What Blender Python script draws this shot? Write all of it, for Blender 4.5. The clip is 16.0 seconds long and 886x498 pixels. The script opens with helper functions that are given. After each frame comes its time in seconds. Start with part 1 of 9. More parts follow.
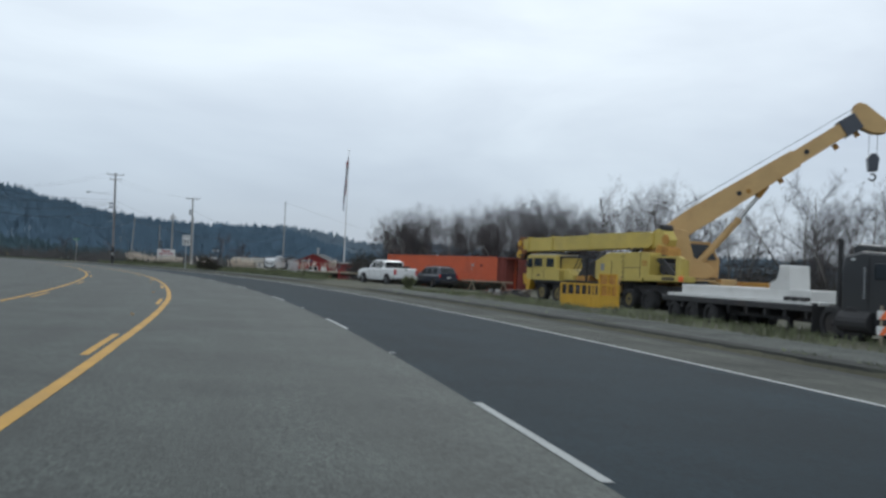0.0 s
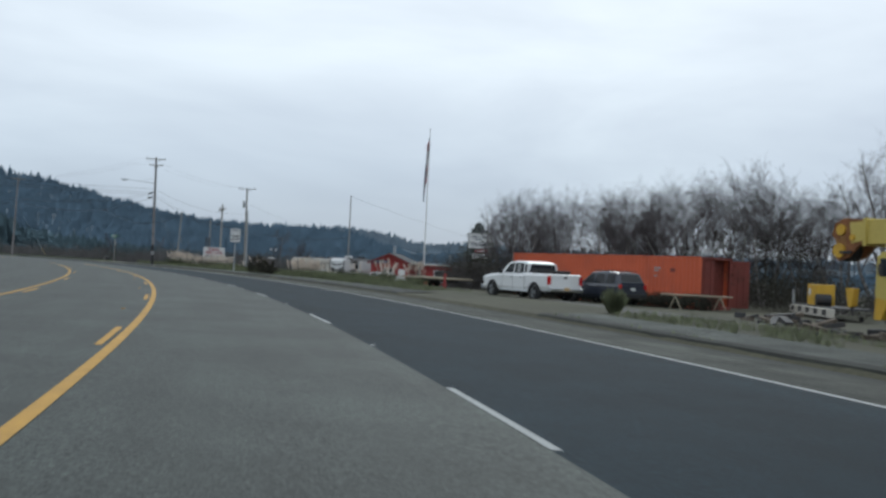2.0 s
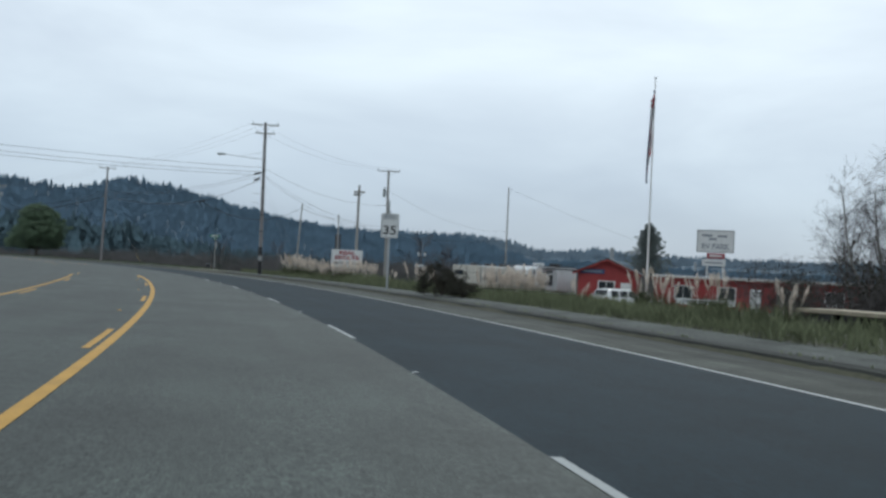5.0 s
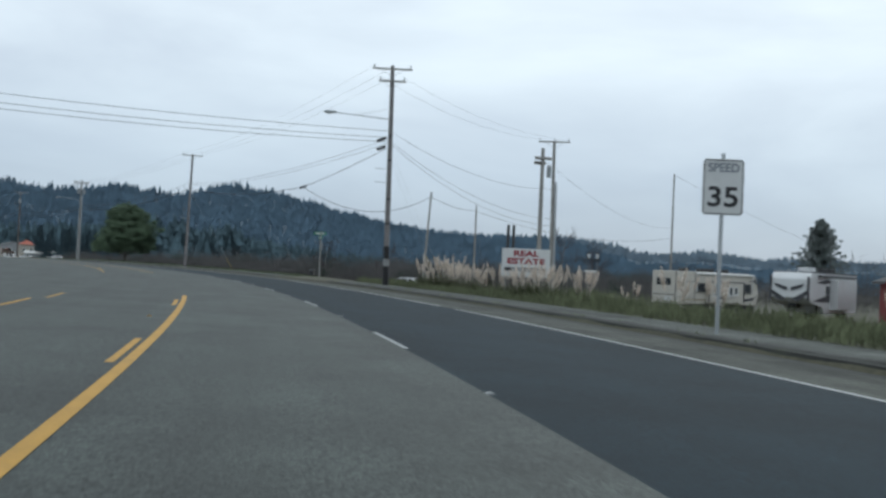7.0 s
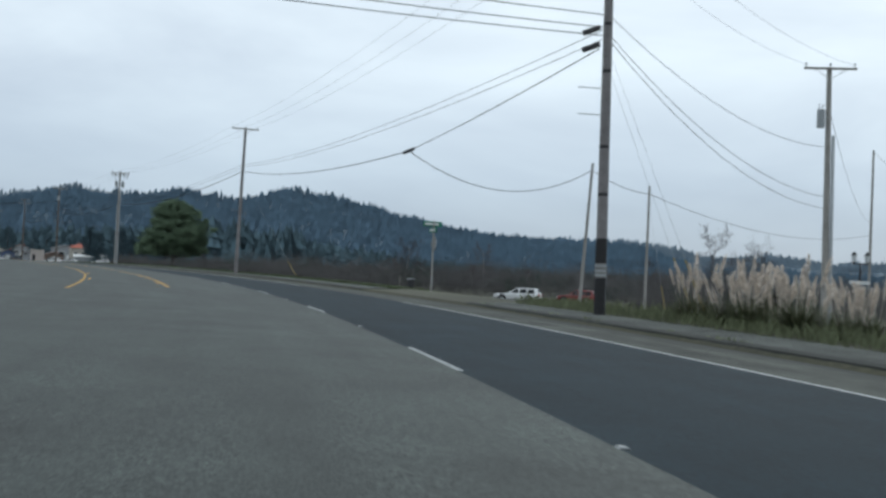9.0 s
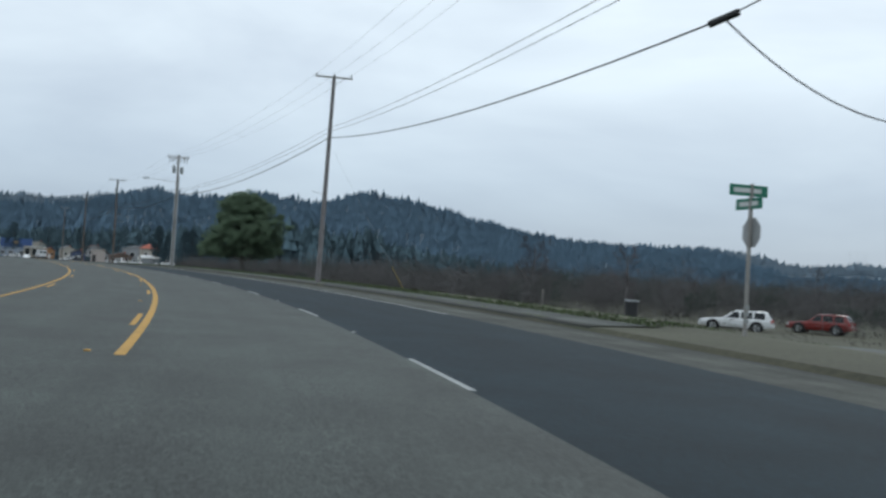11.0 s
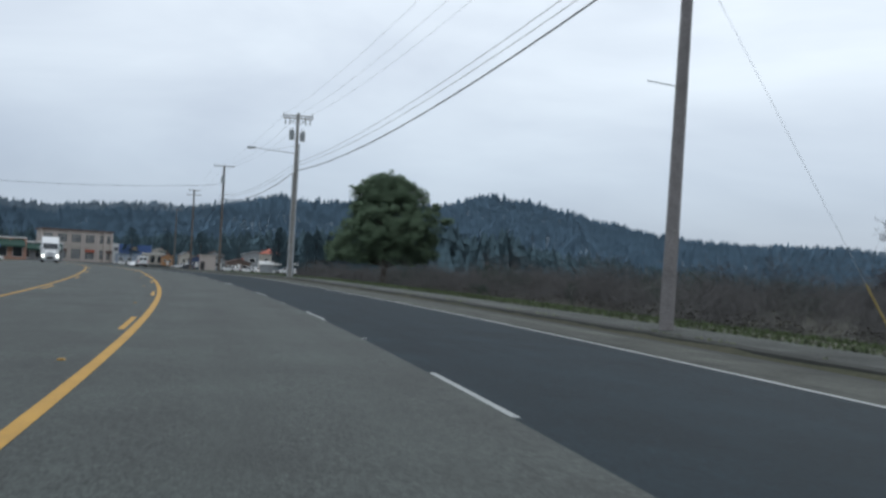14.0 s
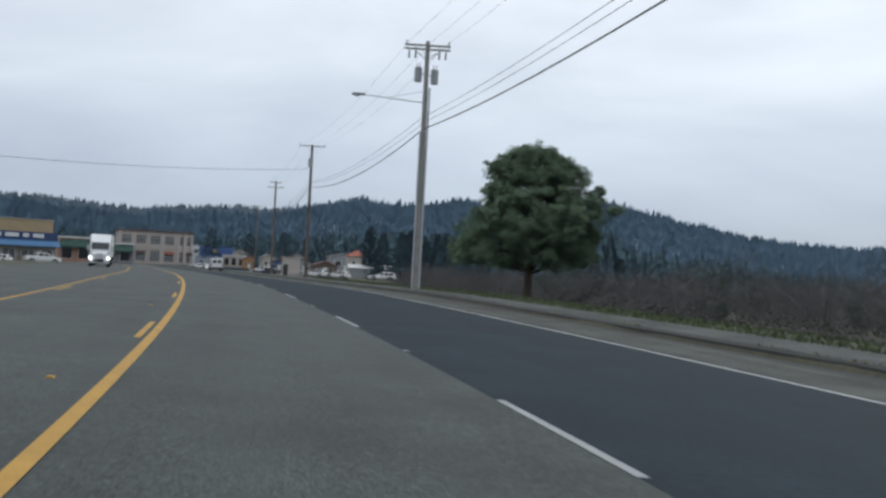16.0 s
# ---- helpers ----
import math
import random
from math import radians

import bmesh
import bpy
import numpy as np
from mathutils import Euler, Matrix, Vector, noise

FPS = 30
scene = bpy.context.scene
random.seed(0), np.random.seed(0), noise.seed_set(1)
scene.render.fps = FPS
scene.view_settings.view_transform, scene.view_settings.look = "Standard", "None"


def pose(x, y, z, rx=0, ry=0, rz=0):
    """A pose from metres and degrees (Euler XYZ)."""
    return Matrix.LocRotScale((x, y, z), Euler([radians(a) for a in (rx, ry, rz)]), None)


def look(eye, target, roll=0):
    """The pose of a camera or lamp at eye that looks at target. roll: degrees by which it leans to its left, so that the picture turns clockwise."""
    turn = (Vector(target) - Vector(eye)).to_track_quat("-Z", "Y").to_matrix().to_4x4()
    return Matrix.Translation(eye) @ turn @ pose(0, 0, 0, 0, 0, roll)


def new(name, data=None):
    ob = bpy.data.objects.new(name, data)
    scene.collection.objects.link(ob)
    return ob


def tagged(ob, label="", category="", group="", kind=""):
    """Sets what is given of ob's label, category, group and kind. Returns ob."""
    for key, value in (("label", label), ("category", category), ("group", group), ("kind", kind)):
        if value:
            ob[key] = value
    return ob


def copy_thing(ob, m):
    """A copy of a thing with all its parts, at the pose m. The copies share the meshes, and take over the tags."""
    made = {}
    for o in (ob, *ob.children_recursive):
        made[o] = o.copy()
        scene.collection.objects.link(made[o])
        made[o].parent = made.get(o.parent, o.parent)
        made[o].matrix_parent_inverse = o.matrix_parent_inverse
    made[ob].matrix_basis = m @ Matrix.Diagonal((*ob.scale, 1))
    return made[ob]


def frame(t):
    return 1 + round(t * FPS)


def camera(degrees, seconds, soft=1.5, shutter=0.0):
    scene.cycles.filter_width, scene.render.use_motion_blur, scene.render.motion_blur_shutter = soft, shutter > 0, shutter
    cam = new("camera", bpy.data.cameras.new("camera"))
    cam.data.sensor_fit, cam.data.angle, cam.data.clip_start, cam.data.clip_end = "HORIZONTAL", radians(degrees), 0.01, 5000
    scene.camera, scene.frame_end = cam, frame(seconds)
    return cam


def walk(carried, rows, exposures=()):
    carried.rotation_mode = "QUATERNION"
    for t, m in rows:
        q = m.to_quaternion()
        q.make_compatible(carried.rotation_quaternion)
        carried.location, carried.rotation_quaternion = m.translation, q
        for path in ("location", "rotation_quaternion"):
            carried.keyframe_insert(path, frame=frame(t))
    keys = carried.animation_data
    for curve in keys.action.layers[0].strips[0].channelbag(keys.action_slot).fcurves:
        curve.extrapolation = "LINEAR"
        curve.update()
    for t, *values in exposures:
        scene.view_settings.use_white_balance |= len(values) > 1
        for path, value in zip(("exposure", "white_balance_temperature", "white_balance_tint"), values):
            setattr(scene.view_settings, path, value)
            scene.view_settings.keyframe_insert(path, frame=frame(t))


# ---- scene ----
cam = camera(50.47, 16.0, soft=2.8, shutter=0.15)
PATH = [
    (0, (0.360, -0.071, 1.357), (0.7188, 1.8962, 1.4017), 2.54),
    (0.5, (0.191, 7.028, 1.359), (0.5365, 8.9972, 1.4095), 2.67),
    (1, (0.004, 14.052, 1.358), (0.3316, 16.0247, 1.4075), 2.81),
    (1.5, (-0.371, 21.071, 1.359), (-0.0815, 23.0491, 1.4027), 2.89),
    (2, (-0.956, 28.165, 1.360), (-0.7165, 30.1497, 1.4013), 2.72),
    (2.5, (-1.592, 35.457, 1.360), (-1.3897, 37.4462, 1.4045), 2.78),
    (3, (-2.362, 42.865, 1.359), (-2.1964, 44.8578, 1.4028), 2.79),
    (3.5, (-3.379, 50.449, 1.360), (-3.2497, 52.4446, 1.4073), 2.73),
    (3.7, (-3.859, 53.447, 1.360), (-3.7444, 55.4432, 1.4082), 2.77),
    (5.8, (-9.773, 84.152, 1.359), (-9.8734, 86.1490, 1.3976), 2.49),
    (6, (-10.548, 87.208, 1.360), (-10.6695, 89.2044, 1.3954), 2.39),
    (6.5, (-12.684, 94.838, 1.361), (-12.8559, 96.8301, 1.4005), 2.53),
    (7, (-15.031, 102.490, 1.363), (-15.2508, 104.4776, 1.4050), 2.59),
    (7.5, (-17.490, 110.129, 1.364), (-17.7473, 112.1122, 1.4028), 2.50),
    (8, (-20.171, 117.792, 1.366), (-20.4544, 119.7712, 1.4067), 2.77),
    (8.5, (-23.014, 125.386, 1.367), (-23.3262, 127.3612, 1.4104), 2.75),
    (9, (-25.894, 132.943, 1.368), (-26.2364, 134.9131, 1.4131), 2.61),
    (9.2, (-27.061, 135.950, 1.368), (-27.4192, 137.9174, 1.4134), 2.76),
    (11.3, (-40.430, 166.181, 1.366), (-40.9546, 168.1108, 1.4134), 2.93),
    (11.5, (-41.896, 168.962, 1.366), (-42.4407, 170.8857, 1.4075), 2.62),
    (12, (-45.548, 175.791, 1.366), (-46.1333, 177.7025, 1.4106), 2.67),
    (12.5, (-49.207, 182.379, 1.366), (-49.8254, 184.2803, 1.4122), 2.58),
    (13, (-53.035, 188.871, 1.367), (-53.6888, 190.7602, 1.4110), 2.65),
    (13.5, (-57.004, 195.367, 1.366), (-57.6973, 197.2427, 1.4051), 2.63),
    (14, (-61.085, 201.936, 1.365), (-61.8191, 203.7954, 1.4086), 2.86),
    (14.5, (-65.508, 208.447, 1.365), (-66.2879, 210.2881, 1.4078), 2.69),
    (15, (-70.032, 214.954, 1.364), (-70.8541, 216.7768, 1.4059), 2.82),
    (15.5, (-74.736, 221.393, 1.364), (-75.5966, 223.1976, 1.4034), 2.96),
    (16, (-79.719, 227.696, 1.366), (-80.6073, 229.4874, 1.4065), 2.92),
]
walk(cam, [(t, look(eye, target, roll)) for t, eye, target, roll in PATH], exposures=((0, 0.0, 6190, 2.5), (3.5, 0.0, 6130, 1.5), (6, 0.0, 6080, 0), (9.2, 0.0, 6080, 0), (12, 0.0, 6080, 1), (16, 0.0, 6250, 5)))

# ---- light ----
world = bpy.data.worlds.new("overcast_sky")
scene.world = world
world.use_nodes = True
wn, wl = world.node_tree.nodes, world.node_tree.links
wn.clear()
w_out = wn.new("ShaderNodeOutputWorld")
w_bg = wn.new("ShaderNodeBackground")
w_sky = wn.new("ShaderNodeTexSky")
w_sky.sky_type = "NISHITA"
w_sky.sun_disc = False
w_sky.sun_elevation = radians(38)
w_sky.sun_rotation = radians(20)
w_coord = wn.new("ShaderNodeTexCoord")
w_map = wn.new("ShaderNodeMapping")
w_map.inputs["Scale"].default_value = (1.0, 1.0, 3.4)
w_n1 = wn.new("ShaderNodeTexNoise")
w_n1.inputs["Scale"].default_value = 2.3
w_n1.inputs["Detail"].default_value = 5.0
w_n1.inputs["Roughness"].default_value = 0.52
w_n1.inputs["Distortion"].default_value = 0.35
w_ramp = wn.new("ShaderNodeValToRGB")
w_ramp.color_ramp.elements[0].position = 0.30
w_ramp.color_ramp.elements[0].color = (7.8, 8.0, 8.95, 1)
w_ramp.color_ramp.elements[1].position = 0.68
w_ramp.color_ramp.elements[1].color = (10.5, 10.65, 11.3, 1)
w_sep = wn.new("ShaderNodeSeparateXYZ")
w_grad = wn.new("ShaderNodeValToRGB")
w_grad.color_ramp.elements[0].position = 0.02
w_grad.color_ramp.elements[0].color = (0.52, 0.56, 0.615, 1)
w_grad.color_ramp.elements[1].position = 0.34
w_grad.color_ramp.elements[1].color = (1.0, 1.0, 1.0, 1)
for w_pos, w_col in ((0.1, (0.655, 0.69, 0.74, 1)), (0.2, (0.865, 0.88, 0.90, 1))):
    w_grad.color_ramp.elements.new(w_pos).color = w_col
w_mul = wn.new("ShaderNodeMix")
w_mul.data_type = "RGBA"
w_mul.blend_type = "MULTIPLY"
w_mul.inputs["Factor"].default_value = 1.0
w_mix = wn.new("ShaderNodeMix")
w_mix.data_type = "RGBA"
w_mix.inputs["Factor"].default_value = 0.93
wl.new(w_coord.outputs["Generated"], w_map.inputs["Vector"])
wl.new(w_map.outputs["Vector"], w_n1.inputs["Vector"])
wl.new(w_n1.outputs["Fac"], w_ramp.inputs["Fac"])
wl.new(w_coord.outputs["Generated"], w_sep.inputs["Vector"])
wl.new(w_sep.outputs["Z"], w_grad.inputs["Fac"])
wl.new(w_ramp.outputs["Color"], w_mul.inputs["A"])
wl.new(w_grad.outputs["Color"], w_mul.inputs["B"])
wl.new(w_sky.outputs["Color"], w_mix.inputs["A"])
wl.new(w_mul.outputs["Result"], w_mix.inputs["B"])
wl.new(w_mix.outputs["Result"], w_bg.inputs["Color"])
w_bg.inputs["Strength"].default_value = 0.1
wl.new(w_bg.outputs["Background"], w_out.inputs["Surface"])

sun_data = bpy.data.lights.new("sun", "SUN")
sun_data.energy = 0.7
sun_data.angle = radians(25)
sun_data.color = (1.0, 0.97, 0.93)
sun = new("sun", sun_data)
sun.matrix_world = look((0, 0, 60), (0 - 22, 0 - 60, 60 - 50))


# ---- materials ----
def mat(name, colour, rough=0.7, metal=0.0, var=0.15, scale=4.0, bump=0.1, fine=60.0, coat=0.0, spec=0.5, stain=0.0, stain_col=(0.1, 0.09, 0.08), per_object=0.0, per_island=0.0, trans=0.0, stand_normal=None):
    """A procedural surface: two scales of noise vary the colour, a fine one the relief."""
    m = bpy.data.materials.new(name)
    m.use_nodes = True
    nt = m.node_tree
    n, l = nt.nodes, nt.links
    b = n["Principled BSDF"]
    b.inputs["Roughness"].default_value = rough
    b.inputs["Metallic"].default_value = metal
    b.inputs["Coat Weight"].default_value = coat
    b.inputs["Specular IOR Level"].default_value = spec
    if trans:
        b.inputs["Transmission Weight"].default_value = trans
    tc = n.new("ShaderNodeTexCoord")
    big = n.new("ShaderNodeTexNoise")
    big.inputs["Scale"].default_value = scale
    big.inputs["Detail"].default_value = 4
    small = n.new("ShaderNodeTexNoise")
    small.inputs["Scale"].default_value = fine
    small.inputs["Detail"].default_value = 3
    l.new(tc.outputs["Object"], big.inputs["Vector"])
    l.new(tc.outputs["Object"], small.inputs["Vector"])
    add = n.new("ShaderNodeMath")
    add.operation = "MULTIPLY_ADD"
    add.inputs[1].default_value = 0.55
    l.new(small.outputs["Fac"], add.inputs[0])
    half = n.new("ShaderNodeMath")
    half.operation = "MULTIPLY"
    half.inputs[1].default_value = 0.45
    l.new(big.outputs["Fac"], half.inputs[0])
    l.new(half.outputs[0], add.inputs[2])
    top = add.outputs[0]
    if per_object or per_island:
        src = n.new("ShaderNodeObjectInfo").outputs["Random"] if per_object else n.new("ShaderNodeNewGeometry").outputs["Random Per Island"]
        sh = n.new("ShaderNodeMath")
        sh.operation = "MULTIPLY_ADD"
        sh.inputs[1].default_value = per_object or per_island
        l.new(src, sh.inputs[0])
        off = n.new("ShaderNodeMath")
        off.operation = "SUBTRACT"
        off.inputs[1].default_value = 0.5 * (per_object or per_island)
        l.new(top, off.inputs[0])
        l.new(off.outputs[0], sh.inputs[2])
        top = sh.outputs[0]
    ramp = n.new("ShaderNodeValToRGB")
    ramp.color_ramp.elements[0].position = 0.3
    ramp.color_ramp.elements[1].position = 0.7
    ramp.color_ramp.elements[0].color = (*[max(0.0, c * (1 - var)) for c in colour], 1)
    ramp.color_ramp.elements[1].color = (*[min(1.0, c * (1 + var)) for c in colour], 1)
    l.new(top, ramp.inputs["Fac"])
    col = ramp.outputs["Color"]
    if stain:
        sn = n.new("ShaderNodeTexNoise")
        sn.inputs["Scale"].default_value = scale * 0.6
        sn.inputs["Detail"].default_value = 7
        sn.inputs["Roughness"].default_value = 0.68
        l.new(tc.outputs["Object"], sn.inputs["Vector"])
        sr = n.new("ShaderNodeValToRGB")
        sr.color_ramp.elements[0].position = 0.52
        sr.color_ramp.elements[1].position = 0.72
        sr.color_ramp.elements[0].color = (0, 0, 0, 1)
        sr.color_ramp.elements[1].color = (stain, stain, stain, 1)
        l.new(sn.outputs["Fac"], sr.inputs["Fac"])
        mx = n.new("ShaderNodeMix")
        mx.data_type = "RGBA"
        l.new(sr.outputs["Color"], mx.inputs["Factor"])
        l.new(col, mx.inputs["A"])
        mx.inputs["B"].default_value = (*stain_col, 1)
        col = mx.outputs["Result"]
    l.new(col, b.inputs["Base Color"])
    if stand_normal:
        # a crown of countless needles or twigs scatters light as one soft mass
        nv = n.new("ShaderNodeCombineXYZ")
        for k in range(3):
            nv.inputs[k].default_value = stand_normal[k]
        l.new(nv.outputs[0], b.inputs["Normal"])
    elif bump:
        bp = n.new("ShaderNodeBump")
        bp.inputs["Strength"].default_value = bump
        bp.inputs["Distance"].default_value = 0.02
        l.new(small.outputs["Fac"], bp.inputs["Height"])
        l.new(bp.outputs["Normal"], b.inputs["Normal"])
    return m


def glow(name, colour, strength):
    m = mat(name, colour, 0.3, var=0.05, bump=0)
    b = m.node_tree.nodes["Principled BSDF"]
    b.inputs["Emission Color"].default_value = (*colour, 1)
    b.inputs["Emission Strength"].default_value = strength
    return m


def asphalt(name, colour, grain=0.5, streak=0.25, blotch=0.3, rough=0.93, spec=0.3):
    """Road surface: stone grain at two sizes, long traffic streaks, patchy stains and fine relief."""
    m = bpy.data.materials.new(name)
    m.use_nodes = True
    n, l = m.node_tree.nodes, m.node_tree.links
    b = n["Principled BSDF"]
    b.inputs["Roughness"].default_value = rough
    b.inputs["Specular IOR Level"].default_value = spec
    tc = n.new("ShaderNodeTexCoord")
    uv = n.new("ShaderNodeUVMap")
    uv.uv_map = "along"
    stretch = n.new("ShaderNodeMapping")
    stretch.inputs["Scale"].default_value = (0.045, 1.15, 1.0)
    l.new(uv.outputs["UV"], stretch.inputs["Vector"])
    last = None
    for scale, detail, low, high, amount, src in ((48.0, 2, 0.38, 0.62, grain, 0), (14.0, 3, 0.34, 0.66, grain * 0.4, 0), (1.0, 5, 0.34, 0.66, streak, 1), (0.42, 6, 0.36, 0.7, blotch, 0)):
        t = n.new("ShaderNodeTexNoise")
        t.inputs["Scale"].default_value = scale
        t.inputs["Detail"].default_value = detail
        t.inputs["Roughness"].default_value = 0.6
        l.new(stretch.outputs["Vector"] if src else tc.outputs["Object"], t.inputs["Vector"])
        r = n.new("ShaderNodeMapRange")
        r.inputs["From Min"].default_value = low
        r.inputs["From Max"].default_value = high
        r.inputs["To Min"].default_value = 1 - amount
        r.inputs["To Max"].default_value = 1 + amount
        l.new(t.outputs["Fac"], r.inputs["Value"])
        if last is None:
            height = t.outputs["Fac"]
            last = r.outputs["Result"]
        else:
            k = n.new("ShaderNodeMath")
            k.operation = "MULTIPLY"
            l.new(last, k.inputs[0])
            l.new(r.outputs["Result"], k.inputs[1])
            last = k.outputs[0]
    mul = n.new("ShaderNodeVectorMath")
    mul.operation = "SCALE"
    mul.inputs[0].default_value = colour
    l.new(last, mul.inputs["Scale"])
    l.new(mul.outputs["Vector"], b.inputs["Base Color"])
    bp = n.new("ShaderNodeBump")
    bp.inputs["Strength"].default_value = 0.5
    bp.inputs["Distance"].default_value = 0.009
    l.new(height, bp.inputs["Height"])
    l.new(bp.outputs["Normal"], b.inputs["Normal"])
    return m


M = {}
M["asphalt_old"] = asphalt("old_grey_asphalt", (0.033, 0.0402, 0.0357), 0.9, 0.18, 0.34, 0.73, 0.44)
M["asphalt_new"] = asphalt("dark_new_asphalt", (0.0108, 0.0205, 0.0275), 0.45, 0.12, 0.2, 0.86, 0.2)
M["shoulder"] = asphalt("worn_shoulder_asphalt", (0.065, 0.068, 0.059), 0.5, 0.3, 0.35, 0.96)
M["path"] = asphalt("gravelly_asphalt_path", (0.069, 0.074, 0.067), 0.5, 0.3, 0.4, 0.96)
# Both darks hold moss and grit, and the kerb's shadow painted in.
M["kerb"] = mat("mossy_shadowed_kerb", (0.022, 0.024, 0.02), 0.95, var=0.4, scale=1.1, fine=14, bump=0.8, stain=0.55, stain_col=(0.035, 0.04, 0.021))
M["gutter"] = mat("gritty_shadowed_gutter", (0.024, 0.026, 0.024), 0.95, var=0.3, scale=0.9, fine=18, bump=0.6, stain=0.6, stain_col=(0.027, 0.028, 0.022))
M["yellow_paint"] = mat("yellow_road_paint", (0.42, 0.235, 0.035), 0.75, var=0.22, scale=1.5, fine=30, bump=0.25, stain=0.45, stain_col=(0.22, 0.14, 0.045))
M["white_paint"] = mat("white_road_paint", (0.3, 0.315, 0.31), 0.75, var=0.16, scale=1.5, fine=30, bump=0.25, stain=0.4, stain_col=(0.19, 0.2, 0.2))
M["edge_paint"] = mat("white_edge_line_paint", (0.42, 0.435, 0.43), 0.75, var=0.14, scale=1.5, fine=30, bump=0.25, stain=0.4, stain_col=(0.22, 0.23, 0.23))
M["ground"] = mat("winter_ground", (0.055, 0.053, 0.032), 0.97, var=0.5, scale=0.12, fine=6, bump=0.8, stain=0.8, stain_col=(0.036, 0.048, 0.02))
M["lot"] = mat("gravel_lot", (0.085, 0.085, 0.076), 0.96, var=0.3, scale=0.4, fine=20, bump=0.7, stain=0.55, stain_col=(0.1, 0.1, 0.07))
M["grass"] = mat("verge_grass", (0.165, 0.185, 0.105), 0.9, var=0.35, scale=0.5, fine=1, bump=0, per_island=0.45, spec=0.1, stand_normal=(0.0, -0.5, 0.866))
M["lush"] = mat("mown_green_grass", (0.062, 0.085, 0.034), 0.85, var=0.5, scale=0.5, fine=4, bump=0, per_island=0.8)
M["pampas_leaf"] = mat("pampas_leaf", (0.09, 0.1, 0.055), 0.8, var=0.4, scale=0.5, fine=1, bump=0, per_island=0.6, spec=0.2)
M["pampas_plume"] = mat("pampas_plume", (0.72, 0.65, 0.575), 0.9, var=0.2, scale=2, fine=20, bump=0.4, per_island=0.6)
# Distance haze is mixed into these four bluish base colours, paler farther off.
M["hill"] = mat("hazed_forest_floor", (0.066, 0.102, 0.135), 1.0, var=0.25, scale=0.004, fine=0.02, bump=0)
M["hill_far"] = mat("hazed_far_forest_floor", (0.115, 0.152, 0.185), 1.0, var=0.2, scale=0.003, fine=0.015, bump=0)
M["conifer_far"] = mat("hazed_far_needles", (0.23, 0.3, 0.365), 0.95, var=0.2, scale=0.003, fine=0.012, bump=0, per_island=0.08, spec=0.03, stand_normal=(0.0, -0.5, 0.866))
M["conifer"] = mat("hazed_conifer_needles", (0.142, 0.216, 0.288), 0.95, var=0.15, scale=0.004, fine=0.014, bump=0, per_island=0.06, spec=0.03, stand_normal=(0.0, -0.5, 0.866))
M["conifer_near"] = mat("near_conifer_needles", (0.055, 0.078, 0.06), 0.95, var=0.35, scale=0.2, fine=1, bump=0, per_island=0.35, spec=0.05, stand_normal=(0.0, -0.5, 0.866))
M["bark_pale"] = mat("grey_alder_bark", (0.2, 0.19, 0.18), 0.9, var=0.35, scale=2, fine=20, bump=0.3)
M["twig"] = mat("bare_twigs", (0.115, 0.102, 0.104), 0.9, var=0.25, scale=0.4, fine=4, bump=0, per_object=0.4, spec=0.05, stand_normal=(0.0, -0.5, 0.866))
M["brush"] = mat("brown_brush_twigs", (0.126, 0.121, 0.119), 0.95, var=0.4, scale=0.06, fine=0.2, bump=0, per_island=0.3, spec=0.03, stand_normal=(0.0, -0.5, 0.866))
M["dark_brush"] = mat("dark_brush_twigs", (0.092, 0.085, 0.082), 0.95, var=0.4, scale=0.06, fine=0.2, bump=0, per_island=0.3, spec=0.03, stand_normal=(0.0, -0.5, 0.866))
M["briar"] = mat("dark_briar", (0.048, 0.047, 0.037), 0.95, var=0.35, scale=0.3, fine=1, bump=0, per_island=0.45, spec=0.1)
M["pale_concrete"] = mat("pale_weathered_concrete", (0.22, 0.21, 0.165), 0.9, var=0.2, scale=0.6, fine=12, bump=0.3, stain=0.6, stain_col=(0.12, 0.13, 0.07))
# Middle-distance needles, with some bluish haze put into the colour.
M["conifer_mid"] = mat("hazed_blue_green_needles", (0.098, 0.148, 0.172), 0.95, var=0.35, scale=0.02, fine=0.06, bump=0, per_island=0.25, spec=0.03, stand_normal=(0.0, -0.5, 0.866))
M["birch"] = mat("pale_sapling_bark", (0.33, 0.31, 0.27), 0.85, var=0.3, scale=3, fine=20, bump=0.2)
M["cedar"] = mat("grey_green_cedar", (0.2, 0.232, 0.222), 0.9, var=0.35, scale=0.2, fine=1, bump=0, per_island=0.4, spec=0.08, stand_normal=(0.0, -0.5, 0.866))
M["bark"] = mat("dark_bark", (0.07, 0.055, 0.042), 0.95, var=0.4, scale=3, fine=25, bump=0.6)
M["leaf"] = mat("broad_evergreen_leaf", (0.165, 0.232, 0.145), 0.9, var=0.3, scale=0.25, fine=1, bump=0, per_island=0.35, spec=0.12, stand_normal=(0.0, -0.5, 0.866))
M["pole_wood"] = mat("weathered_pole_wood", (0.29, 0.28, 0.262), 0.9, var=0.35, scale=1.2, fine=25, bump=0.5, stain=0.6, stain_col=(0.08, 0.068, 0.055))
M["pole_dark"] = mat("creosoted_pole_wood", (0.115, 0.098, 0.085), 0.9, var=0.35, scale=1.2, fine=25, bump=0.5, stain=0.7, stain_col=(0.035, 0.03, 0.026))
M["post_grey"] = mat("dark_grey_timber_post", (0.06, 0.06, 0.062), 0.9, var=0.3, scale=1.5, fine=20, bump=0.4)
M["pole_brown"] = mat("brown_weathered_pole_wood", (0.2, 0.188, 0.186), 0.9, var=0.4, scale=1.0, fine=18, bump=0.6, stain=0.7, stain_col=(0.09, 0.075, 0.07))
